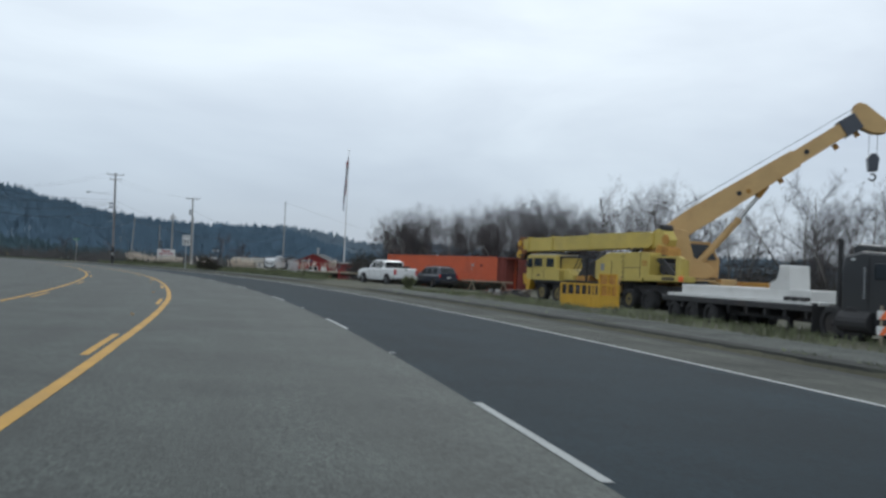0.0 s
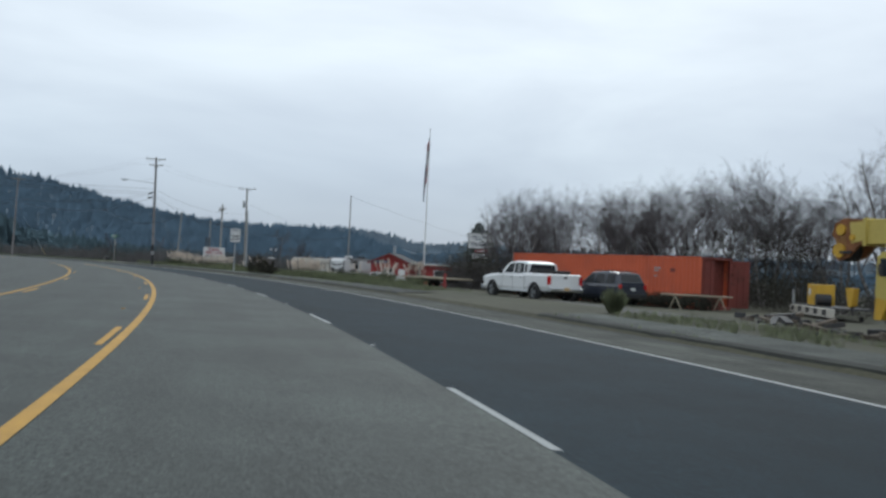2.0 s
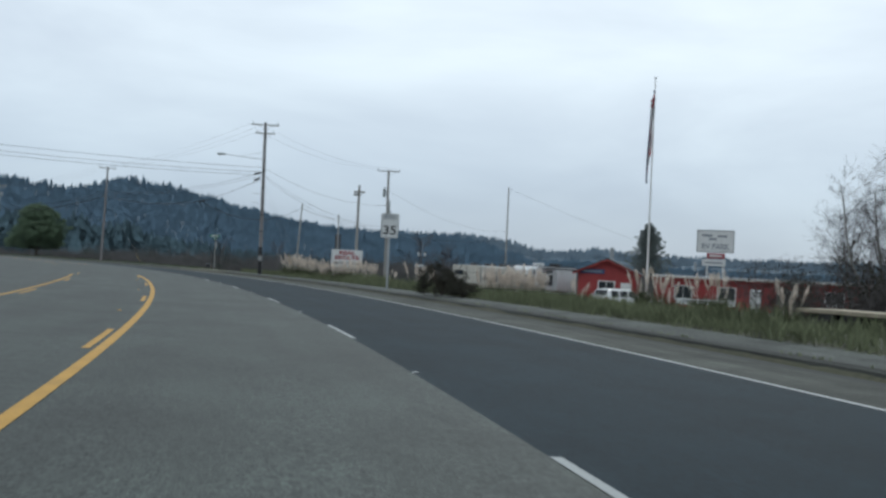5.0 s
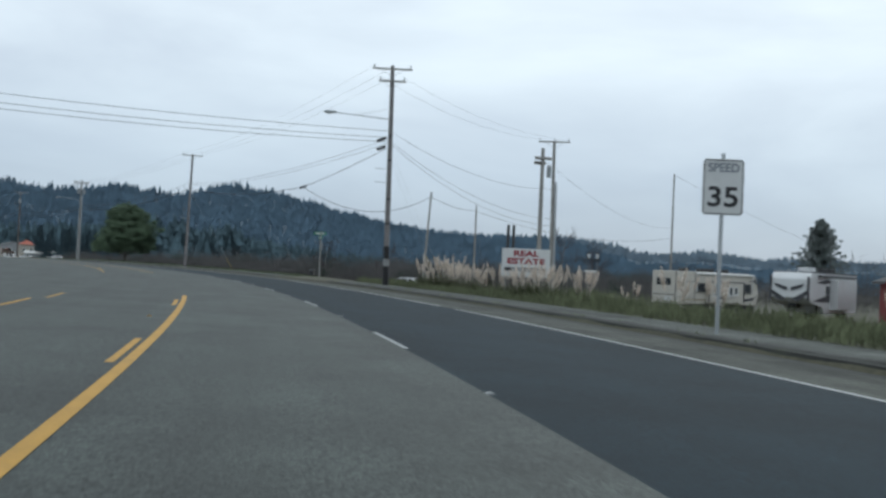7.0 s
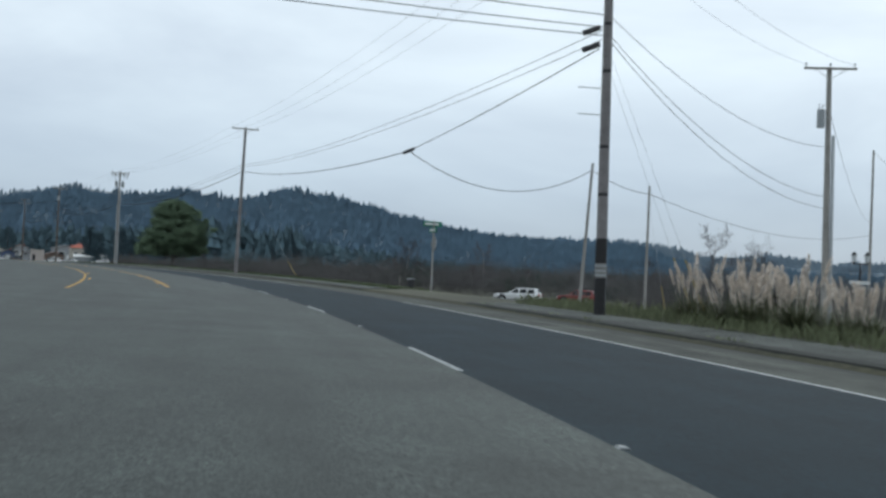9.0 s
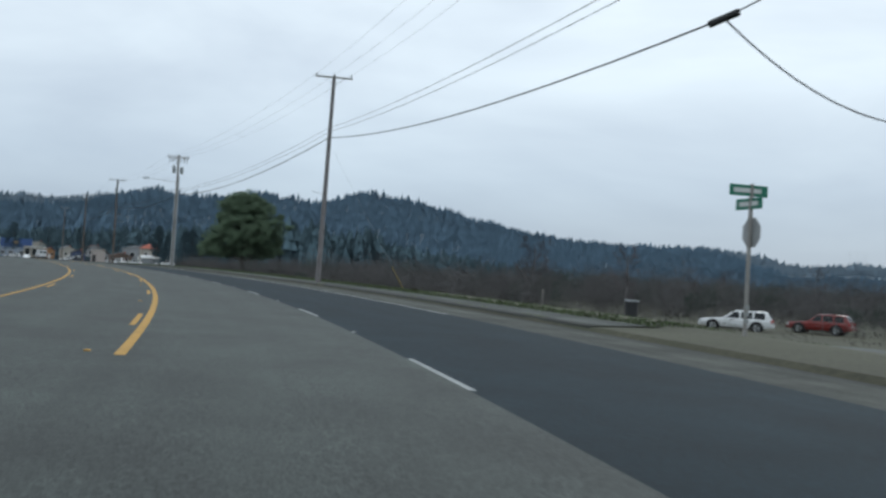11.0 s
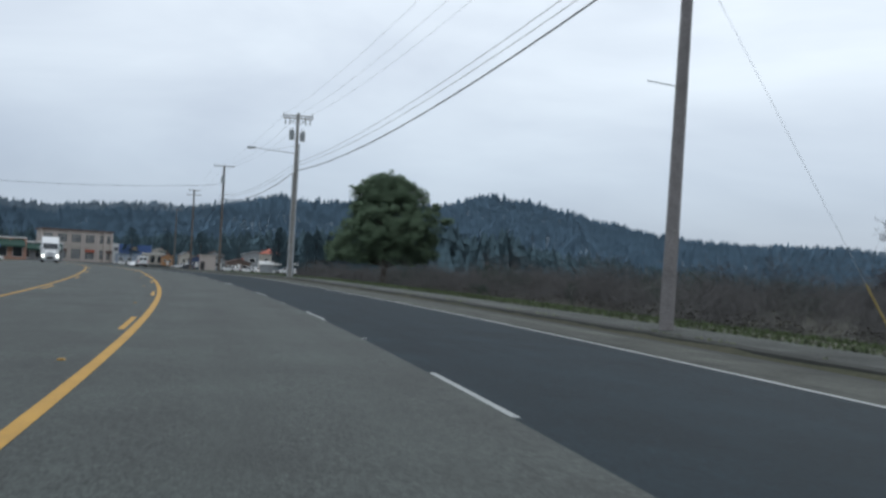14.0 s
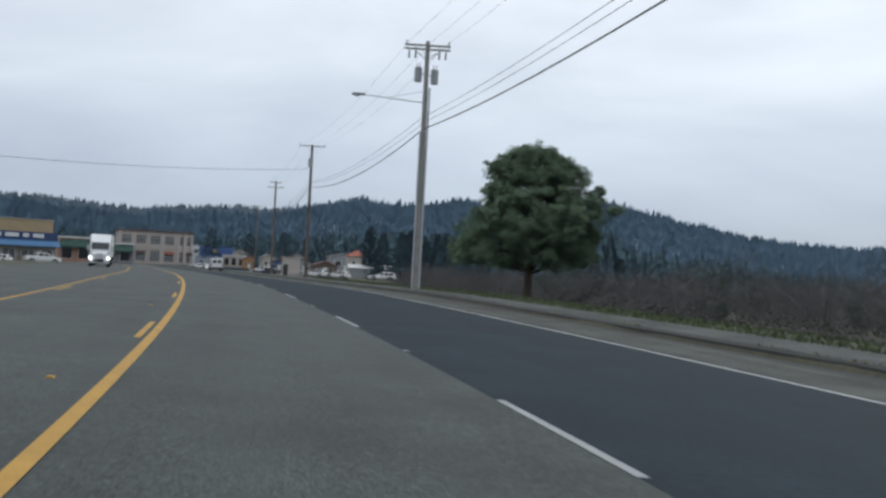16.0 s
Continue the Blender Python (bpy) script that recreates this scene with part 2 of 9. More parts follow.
M["galv"] = mat("galvanised_steel", (0.42, 0.44, 0.45), 0.5, metal=0.6, var=0.12, scale=2, fine=30, bump=0.05)
M["grey_metal"] = mat("grey_painted_metal", (0.3, 0.32, 0.33), 0.55, metal=0.3, var=0.15, scale=3, bump=0.05)
M["wire"] = mat("black_cable", (0.03, 0.03, 0.032), 0.7, var=0.1, bump=0)
M["black"] = mat("black_rubber", (0.022, 0.022, 0.023), 0.85, var=0.3, scale=5, bump=0.2)
M["dark"] = mat("grimy_dark_steel", (0.04, 0.04, 0.042), 0.7, metal=0.3, var=0.4, scale=2, bump=0.3, stain=0.5, stain_col=(0.075, 0.05, 0.035))
M["black_gloss"] = mat("dusty_black_paint", (0.016, 0.017, 0.019), 0.35, var=0.3, scale=2, bump=0.02, coat=0.3, stain=0.35, stain_col=(0.05, 0.048, 0.045))
M["glass"] = mat("tinted_window_glass", (0.03, 0.035, 0.04), 0.08, var=0.1, bump=0, spec=0.6)
M["chrome"] = mat("dull_chrome", (0.6, 0.61, 0.62), 0.28, metal=1.0, var=0.1, scale=5, bump=0.02)
M["white_car"] = mat("white_car_paint", (0.72, 0.73, 0.73), 0.3, var=0.05, scale=1.5, bump=0.0, coat=0.5, stain=0.22, stain_col=(0.42, 0.39, 0.34))
M["blue_car"] = mat("dark_navy_car_paint", (0.02, 0.026, 0.042), 0.3, var=0.1, scale=2, bump=0, coat=0.5, stain=0.2, stain_col=(0.06, 0.06, 0.06))
M["red_car"] = mat("dark_red_car_paint", (0.22, 0.025, 0.022), 0.3, var=0.08, scale=2, bump=0, coat=0.5)
M["red_lens"] = mat("red_lamp_lens", (0.45, 0.02, 0.02), 0.25, var=0.1, bump=0, coat=0.4)
M["clear_lens"] = mat("clear_lamp_lens", (0.6, 0.62, 0.63), 0.15, var=0.08, bump=0)
M["crane_yellow"] = mat("faded_yellow_crane_paint", (0.49, 0.385, 0.095), 0.6, var=0.14, scale=1.2, fine=20, bump=0.1, stain=0.5, stain_col=(0.31, 0.25, 0.1))
M["basket_yellow"] = mat("deep_yellow_paint", (0.55, 0.33, 0.03), 0.6, var=0.14, scale=2, bump=0.1, stain=0.4, stain_col=(0.34, 0.19, 0.05))
M["tan"] = mat("faded_tan_orange_paint", (0.54, 0.36, 0.16), 0.65, var=0.14, scale=1.0, fine=18, bump=0.1, stain=0.5, stain_col=(0.32, 0.19, 0.08))
M["orange_light"] = mat("orange_lens", (0.8, 0.16, 0.04), 0.4, var=0.1, bump=0)
M["rust_yellow"] = mat("rusty_yellow_steel", (0.42, 0.22, 0.05), 0.8, var=0.4, scale=3, bump=0.3, stain=0.8, stain_col=(0.17, 0.06, 0.03))
M["dull_yellow"] = mat("grimy_yellow_wheel_paint", (0.17, 0.135, 0.055), 0.8, var=0.4, scale=3, bump=0.2, stain=0.7, stain_col=(0.06, 0.05, 0.035))
M["rust"] = mat("flaking_rust", (0.2, 0.085, 0.035), 0.9, var=0.5, scale=3, fine=20, bump=0.4, stain=0.8, stain_col=(0.36, 0.24, 0.06))
M["container"] = mat("orange_red_container_paint", (0.55, 0.105, 0.04), 0.6, var=0.13, scale=0.7, fine=16, bump=0.1, stain=0.45, stain_col=(0.3, 0.075, 0.045))
# Two darker reds carry the shade of the container's end in their colour.
M["container_shaded"] = mat("shaded_red_container_paint", (0.18, 0.04, 0.03), 0.65, var=0.2, scale=0.8, fine=16, bump=0.15, stain=0.6, stain_col=(0.13, 0.035, 0.028))
M["container_shade"] = mat("shaded_red_panel", (0.16, 0.035, 0.025), 0.65, var=0.18, scale=0.8, fine=16, bump=0.12, stain=0.5, stain_col=(0.2, 0.05, 0.035))
M["white_steel"] = mat("white_painted_steel", (0.62, 0.62, 0.6), 0.6, var=0.1, scale=1.5, bump=0.1, stain=0.4, stain_col=(0.38, 0.35, 0.3))
M["red_wall"] = mat("red_painted_boards", (0.27, 0.038, 0.038), 0.8, var=0.22, scale=1.5, fine=20, bump=0.25, stain=0.3, stain_col=(0.18, 0.035, 0.03))
M["roof_dark"] = mat("dark_shingle_roof", (0.055, 0.055, 0.058), 0.9, var=0.35, scale=2, fine=12, bump=0.5, stain=0.4, stain_col=(0.07, 0.08, 0.05))
M["roof_grey"] = mat("grey_roofing", (0.16, 0.165, 0.17), 0.85, var=0.25, scale=1, fine=8, bump=0.3)
M["trim_white"] = mat("white_trim_paint", (0.66, 0.66, 0.64), 0.7, var=0.1, scale=3, bump=0.1)
M["rv_beige"] = mat("beige_trailer_siding", (0.5, 0.475, 0.42), 0.5, var=0.1, scale=1.2, bump=0.05, stain=0.4, stain_col=(0.33, 0.29, 0.23))
M["rv_white"] = mat("white_fibreglass", (0.6, 0.61, 0.61), 0.4, var=0.06, scale=1.2, bump=0.02, stain=0.3, stain_col=(0.42, 0.41, 0.38))
M["rv_graphic"] = mat("charcoal_trailer_graphics", (0.05, 0.052, 0.058), 0.4, var=0.1, bump=0)
M["sign_white"] = mat("white_sign_face", (0.62, 0.63, 0.62), 0.6, var=0.06, scale=3, bump=0.03, stain=0.25, stain_col=(0.42, 0.42, 0.4))
M["sign_red"] = mat("red_sign_lettering", (0.27, 0.03, 0.045), 0.6, var=0.1, bump=0)
M["sign_black"] = mat("black_sign_lettering", (0.025, 0.025, 0.028), 0.6, var=0.1, bump=0)
M["sign_grey"] = mat("grey_faded_lettering", (0.2, 0.22, 0.25), 0.6, var=0.1, bump=0)
M["sign_green"] = mat("green_street_sign", (0.012, 0.16, 0.095), 0.5, var=0.1, bump=0)
M["sign_back"] = mat("bare_aluminium_sign_back", (0.33, 0.34, 0.34), 0.55, metal=0.5, var=0.12, scale=4, bump=0.03)
M["flag_red"] = mat("flag_red_cloth", (0.42, 0.07, 0.09), 0.9, var=0.15, scale=4, bump=0.2)
M["flag_blue"] = mat("flag_navy_cloth", (0.03, 0.04, 0.12), 0.9, var=0.15, scale=4, bump=0.2)
M["flag_white"] = mat("flag_white_cloth", (0.6, 0.6, 0.6), 0.9, var=0.12, scale=4, bump=0.2)
M["yellow_guard"] = mat("yellow_guy_guard", (0.34, 0.26, 0.09), 0.6, var=0.15, scale=3, bump=0)
M["wood"] = mat("weathered_timber", (0.3, 0.26, 0.19), 0.9, var=0.3, scale=2, fine=25, bump=0.4)
M["beige_wall"] = mat("beige_stucco", (0.43, 0.38, 0.35), 0.85, var=0.12, scale=0.5, fine=6, bump=0.1, stain=0.3, stain_col=(0.3, 0.26, 0.21))
M["tan_wall"] = mat("tan_brick_wall", (0.38, 0.29, 0.17), 0.85, var=0.16, scale=0.6, fine=8, bump=0.1)
M["pale_blue_wall"] = mat("pale_blue_painted_wall", (0.3, 0.35, 0.42), 0.8, var=0.12, scale=0.6, fine=6, bump=0.1)
M["blue_wall"] = mat("blue_painted_wall", (0.06, 0.11, 0.27), 0.75, var=0.15, scale=0.6, fine=6, bump=0.1)
M["blue_awning"] = mat("blue_awning_cloth", (0.07, 0.16, 0.3), 0.8, var=0.15, scale=0.8, fine=6, bump=0.1)
# Haze is painted into this glass, lifting its dark tone.
M["town_glass"] = mat("hazed_shop_window", (0.13, 0.14, 0.15), 0.25, var=0.5, scale=0.5, fine=2.0, bump=0, spec=0.5)
M["navy_sign"] = mat("navy_fascia_panel", (0.03, 0.05, 0.13), 0.6, var=0.1, bump=0)
M["green_roof"] = mat("dark_green_roof", (0.02, 0.06, 0.045), 0.7, var=0.2, scale=1, bump=0.1)
M["pink_wall"] = mat("pinkish_plaster", (0.42, 0.25, 0.19), 0.85, var=0.15, scale=0.6, bump=0.1)
M["tile_roof"] = mat("red_tile_roof", (0.34, 0.11, 0.075), 0.85, var=0.22, scale=1, fine=8, bump=0.3)
M["brown_wall"] = mat("brown_board_wall", (0.16, 0.12, 0.1), 0.85, var=0.25, scale=0.5, fine=6, bump=0.2)
M["roof_brown"] = mat("brown_shingle_roof", (0.13, 0.085, 0.075), 0.9, var=0.3, scale=0.8, fine=6, bump=0.3)
M["orange_wall"] = mat("orange_painted_wall", (0.36, 0.2, 0.1), 0.8, var=0.15, scale=0.5, fine=6, bump=0.1)
M["navy_wall"] = mat("navy_painted_wall", (0.06, 0.085, 0.16), 0.8, var=0.2, scale=0.5, fine=6, bump=0.1)
M["pale_wall"] = mat("pale_cream_wall", (0.4, 0.375, 0.33), 0.85, var=0.12, scale=0.7, bump=0.1)
M["grey_wall"] = mat("grey_clapboard", (0.27, 0.28, 0.29), 0.85, var=0.15, scale=0.8, bump=0.1)
M["headlight"] = glow("lit_headlight", (1.0, 0.97, 0.88), 6.0)
M["debris"] = mat("scrap_timber_and_steel", (0.1, 0.082, 0.065), 0.95, var=0.5, scale=1.5, fine=12, bump=0.5, per_island=0.6)


# ---- mesh helpers ----
def mesh_ob(name, bm, material, parent=None, label="", smooth=False):
    me = bpy.data.meshes.new(name)
    bmesh.ops.recalc_face_normals(bm, faces=bm.faces)
    bm.to_mesh(me)
    bm.free()
    for mm in material if isinstance(material, (list, tuple)) else [material]:
        me.materials.append(mm)
    if smooth:
        me.shade_smooth()
    ob = new(name, me)
    if parent is not None:
        ob.parent = parent
    if label:
        tagged(ob, label=label)
    return ob


def part(name, bm, material, parent, label="", smooth=False):
    return mesh_ob(name, bm, material, parent, label, smooth)


def thing(name, label, category, m, group="", kind=""):
    ob = new(name)
    ob.empty_display_size = 0.3
    ob.matrix_world = m
    return tagged(ob, label, category, group, kind)


def box(bm, c, s, bevel=0.0, rot=None):
    made = bmesh.ops.create_cube(bm, size=1.0)["verts"]
    bmesh.ops.scale(bm, vec=s, verts=made)
    if bevel:
        edges = list({e for v in made for e in v.link_edges})
        made = list({v for f in bmesh.ops.bevel(bm, geom=edges, offset=bevel, segments=2, affect="EDGES", profile=0.6)["faces"] for v in f.verts} | {v for v in made if v.is_valid})
    if rot is not None:
        bmesh.ops.rotate(bm, matrix=rot, verts=made)
    bmesh.ops.translate(bm, vec=c, verts=made)
    return bm


def B(c, s, bevel=0.0, rot=None):
    return box(bmesh.new(), c, s, bevel, rot)


def cyl(bm, p0, p1, r0, r1=None, seg=10, cap=True):
    p0, p1 = Vector(p0), Vector(p1)
    r1 = r0 if r1 is None else r1
    q = (p1 - p0).to_track_quat("Z", "X")
    rings = []
    for p, r in ((p0, r0), (p1, r1)):
        rings.append([bm.verts.new(p + q @ Vector((r * math.cos(k * math.tau / seg), r * math.sin(k * math.tau / seg), 0))) for k in range(seg)])
    for k in range(seg):
        bm.faces.new((rings[0][k], rings[0][(k + 1) % seg], rings[1][(k + 1) % seg], rings[1][k]))
    if cap:
        bm.faces.new(rings[0][::-1])
        bm.faces.new(rings[1])
    return bm


def C(p0, p1, r0, r1=None, seg=10):
    return cyl(bmesh.new(), p0, p1, r0, r1, seg)


def prism(bm, pts, y0, y1, axis="y"):
    """A closed outline of (a, b) pairs drawn out between y0 and y1 along an axis."""
    def at(a, b, c):
        return {"y": (a, c, b), "x": (c, a, b), "z": (a, b, c)}[axis]
    f0 = [bm.verts.new(at(a, b, y0)) for a, b in pts]
    f1 = [bm.verts.new(at(a, b, y1)) for a, b in pts]
    n = len(pts)
    bm.faces.new(f0)
    bm.faces.new(f1[::-1])
    for k in range(n):
        bm.faces.new((f0[k], f1[k], f1[(k + 1) % n], f0[(k + 1) % n]))
    return bm


def PR(pts, y0, y1, axis="y", bevel=0.0):
    bm = prism(bmesh.new(), pts, y0, y1, axis)
    if bevel:
        bmesh.ops.bevel(bm, geom=list(bm.edges), offset=bevel, segments=2, affect="EDGES", profile=0.6)
    return bm


def raw_mesh(name, verts, faces, material, parent=None):
    me = bpy.data.meshes.new(name)
    me.from_pydata(verts, [], faces)
    me.materials.append(material)
    ob = new(name, me)
    if parent is not None:
        ob.parent = parent
    return ob


def lettering(name, text, size, material, parent, m, width=None, bold=0.0):
    """Flat letters in the built-in font, as a mesh, facing local +z before m is applied."""
    cu = bpy.data.curves.new(name, "FONT")
    cu.body, cu.size, cu.align_x, cu.align_y, cu.extrude, cu.offset = text, size, "CENTER", "CENTER", 0.004, bold
    tmp = bpy.data.objects.new(name, cu)
    scene.collection.objects.link(tmp)
    bpy.context.view_layer.update()
    me = bpy.data.meshes.new_from_object(tmp.evaluated_get(bpy.context.evaluated_depsgraph_get()))
    bpy.data.objects.remove(tmp)
    me.materials.clear()
    me.materials.append(material)
    xs = [v.co.x for v in me.vertices]
    k = width / (max(xs) - min(xs)) if width and xs else 1.0
    for v in me.vertices:
        v.co = m @ Vector((v.co.x * k, v.co.y, v.co.z))
    ob = new(name, me)
    ob.parent = parent
    return ob

# ---- the road's line: distance along it s, offset to the right d ----
KAPPA = ([-200, 0, 40, 80, 120, 160, 200, 240, 280, 320, 360, 420, 1200], [2.9, 2.93, 2.67, 2.89, 2.30, 2.90, 2.85, 2.25, 1.24, 0.74, 0.47, 0.0, 0.0])
S_GRID = np.arange(-200, 901, 1.0)
PSI = np.cumsum(np.interp(S_GRID, KAPPA[0], KAPPA[1]) / 1000)
PSI -= PSI[200]
ROAD_X = np.cumsum(-np.sin(PSI))
ROAD_Y = np.cumsum(np.cos(PSI))
ROAD_X -= ROAD_X[200]
ROAD_Y -= ROAD_Y[200]


def heading(s):
    """Degrees by which the road points left of +y at s."""
    return math.degrees(float(np.interp(s, S_GRID, PSI)))


def fall(s):
    return -0.009 * max(0.0, s - 295.0)


def bank(d):
    return -0.014 * d if d < 11.1 else -0.155


def lie(s, d):
    """Height of the natural ground beside the road."""
    z = fall(s)
    if d < -14:
        return z + 0.17 + 0.0 * d
    if d < 11.1:
        return z + bank(d)
    rise = 0.02 + 0.06 * min(1.0, (d - 11.3) / 3.0)
    if d > 15:
        t = min(1.0, (d - 15) / 9.0)
        k = min(1.0, max(0.0, (s - 100) / 40.0))
        rise += t * (-0.3 + k * (-0.85)) + min(1.0, max(0.0, (d - 24) / 20.0)) * min(1.0, max(0.0, (s - 170) / 30.0)) * -0.5
    return z + rise


def at(s, d, z=None):
    p = float(np.interp(s, S_GRID, PSI))
    x = float(np.interp(s, S_GRID, ROAD_X)) + d * math.cos(p)
    y = float(np.interp(s, S_GRID, ROAD_Y)) + d * math.sin(p)
    return Vector((x, y, lie(s, d) if z is None else z))


def stand(s, d, turn=0.0, z=None):
    """A pose on the ground whose +y runs along the road, turned to the left by so many degrees."""
    p = at(s, d, z)
    return pose(p.x, p.y, p.z, 0, 0, heading(s) + turn)


def set_at(x, y, z, turn=0.0):
    return pose(x, y, z, 0, 0, turn)


def strip(name, s0, s1, ds, zs, material, step=2.0, parent=None, label="", category="", kind="structure", wobble=0.0, sway=None):
    """A sheet along the road through the offsets ds at heights zs above the fall of the road; sway(s) shifts it sideways."""
    n = max(2, int(round((s1 - s0) / step)) + 1)
    ss = np.linspace(s0, s1, n)
    verts, faces = [], []
    for s in ss:
        for k, (d, z) in enumerate(zip(ds, zs)):
            dd = d + wobble * (noise.noise((s * 0.35, k * 3.1, 0)) + 0.6 * noise.noise((s * 1.3, k * 5.7, 4)))
            p = at(s, dd + (sway(s) if sway else 0.0), 0)
            verts.append((p.x, p.y, fall(s) + z))
    m = len(ds)
    for a in range(n - 1):
        for b in range(m - 1):
            i = a * m + b
            faces.append((i, i + 1, i + m + 1, i + m))
    ob = raw_mesh(name, verts, faces, material, parent)
    # metres along and across the road, for wear that follows the traffic
    uv = ob.data.uv_layers.new(name="along")
    flat = [c for s in ss for d in ds for c in (float(s), float(d))]
    for loop in ob.data.loops:
        k = loop.vertex_index
        uv.data[loop.index].uv = (flat[2 * k], flat[2 * k + 1])
    return tagged(ob, label, category, kind=kind if parent is None else "")


# ground: one sheet that follows the road and runs out to the horizon
s_stations = [-190, -120] + list(range(-80, 661, 5)) + [720, 800, 880]
d_stations = [-260, -120, -60, -30, -18, -14, -6, 2, 8, 10.9, 11.15, 11.3, 12, 13, 14.5, 16, 18, 20, 23, 27, 32, 40, 55, 80, 120, 180, 260]
gv, gf = [], []
for s in s_stations:
    for d in d_stations:
        p = at(s, d)
        sink = -0.05 if d < 15.5 else 0.0
        bumpy = 0.10 * noise.noise((p.x * 0.2, p.y * 0.2, 0)) if d > 15.5 else 0.0
        gv.append((p.x, p.y, p.z + sink + bumpy))
w_ = len(d_stations)
for a in range(len(s_stations) - 1):
    for b in range(w_ - 1):
        i = a * w_ + b
        gf.append((i, i + 1, i + w_ + 1, i + w_))
base = len(gv)
gv += [(-4500, -4500, -9), (4500, -4500, -9), (4500, 4500, -9), (-4500, 4500, -9)]
gf.append((base, base + 1, base + 2, base + 3))
tagged(raw_mesh("ground", gv, gf, M["ground"]), "winter ground of dead grass, moss and dirt", "ground", kind="structure")

strip("road", -150, 640, [-13.6, -9, -5.3, -1.5, 2.70], [bank(d) for d in (-13.6, -9, -5.3, -1.5, 2.70)], M["asphalt_old"], label="old grey speckled asphalt carriageway curving left", category="road")
strip("turning_lane", -150, 640, [2.70, 5.5, 8.30], [bank(d) for d in (2.70, 5.5, 8.30)], M["asphalt_new"], label="strip of dark new asphalt beside the old lane", category="road")
strip("shoulder", -150, 640, [8.30, 9.4, 10.5], [bank(d) for d in (8.30, 9.4, 10.5)], M["shoulder"], label="worn grey asphalt shoulder with moss and grit", category="shoulder")
strip("gutter", -150, 640, [10.42, 11.02], [bank(10.42) + 0.002, bank(11.02) - 0.012], M["gutter"], label="gritty gutter darkened with the kerb's painted shadow", category="gutter", wobble=0.05)


def kerb_run(s0, s1):
    strip("kerb", s0, s1, [11.02, 11.10, 11.24, 11.34], [-0.168, -0.03, 0.0, 0.012], M["kerb"], step=0.7, label="low mossy asphalt kerb, its shadow put into the colour", category="kerb", wobble=0.05)
    strip("pavement", s0, s1, [11.34, 12.2, 13.0, 13.6], [0.012, 0.03, 0.05, 0.03], M["path"], step=1.4, label="grey gravelly footpath behind the kerb", category="pavement", wobble=0.14)


kerb_run(-150, 58)
kerb_run(76, 176)
kerb_run(194, 640)
strip("driveway_apron", 58, 76, [11.02, 12.5, 14, 16, 18.5], [-0.168, -0.08, -0.03, 0.0, 0.01], M["lot"], step=1.5, label="grey gravel driveway apron meeting the shoulder", category="driveway", wobble=0.12)
strip("side_street", 177, 193.5, [11.02, 14, 20, 30, 42], [-0.168, -0.17, -0.3, -0.75, -1.3], M["asphalt_old"], step=1.5, label="grey asphalt side street joining the road", category="road")
strip("limit_line", 180.5, 190.2, [11.95, 12.3], [-0.148, -0.148], M["white_paint"], label="white painted limit line across the side street", category="road marking")


def line(s0, s1, d, width, material, name, label, lift=0.006, sway=None):
    return strip(name, s0, s1, [d - width / 2, d + width / 2], [bank(d - width / 2) + lift, bank(d + width / 2) + lift], M[material], step=1.5, label=label, category="road marking", sway=sway)


def painted(s):
    """Sideways shift of the yellow line at s, fitted to the camera's view."""
    return float(np.interp(s, (0, 15, 32, 60, 105, 137, 181, 217, 248, 265), (-0.06, -0.08, 0.09, 0.04, 0.02, 0.0, -0.04, -0.12, 0.09, 0.12)))


# solid and broken yellow lines of the centre turn lane, with a break at the side street
for s0, s1 in ((-150, 138), (181, 640)):
    line(s0, s1, -1.46, 0.15, "yellow_paint", "solid_yellow_line", "worn solid yellow line of the centre lane", sway=painted)
for s0, s1 in ((-150, 131), (174, 640)):
    line(s0, s1, -5.35, 0.12, "yellow_paint", "solid_yellow_line", "worn solid yellow line of the centre lane")
BROKEN = [13.1 + 14.72 * k for k in range(-8, 9)] + [186.6 + 14.95 * k for k in range(0, 30)]
for s in BROKEN:
    line(s, s + 3.6, -1.665, 0.11, "yellow_paint", "broken_yellow_line", "worn broken yellow line of the centre lane", sway=painted)
    line(s + 1, s + 4.6, -5.08, 0.1, "yellow_paint", "broken_yellow_line", "worn broken yellow line of the centre lane")
for k in range(-8, 40):
    s = (5.98 if k < 5 else 17.46 - 14.63 if k < 11 else 17.84 - 14.63) + 14.63 * k
    line(s, s + 3.66, 2.74, 0.1, "white_paint", "white_lane_dash", "white lane line dash")
for s0, s1 in ((-150, 137.6), (139.7, 176.2), (199.3, 640)):
    line(s0, s1, 8.22, 0.11, "edge_paint", "white_edge_line", "white edge line of the road")


def marker(s, d, material):
    p = at(s, d, 0)
    bm = PR([(-0.05, 0), (0.05, 0), (0.03, 0.018), (-0.03, 0.018)], -0.05, 0.05)
    ob = mesh_ob("road_stud", bm, M[material])
    ob.matrix_world = pose(p.x, p.y, fall(s) + bank(d), 0, 0, heading(s))
    tagged(ob, "small raised road stud glued to the asphalt", "road stud", group="road studs")


for k in range(-1, 26):
    s = (5.98 if k < 5 else 17.46 - 14.63 if k < 11 else 17.84 - 14.63) + 14.63 * k + 9.1
    marker(s, 2.74, "white_paint")
for s in BROKEN[8:27]:
    marker(s - 5.2, -1.95, "yellow_paint")

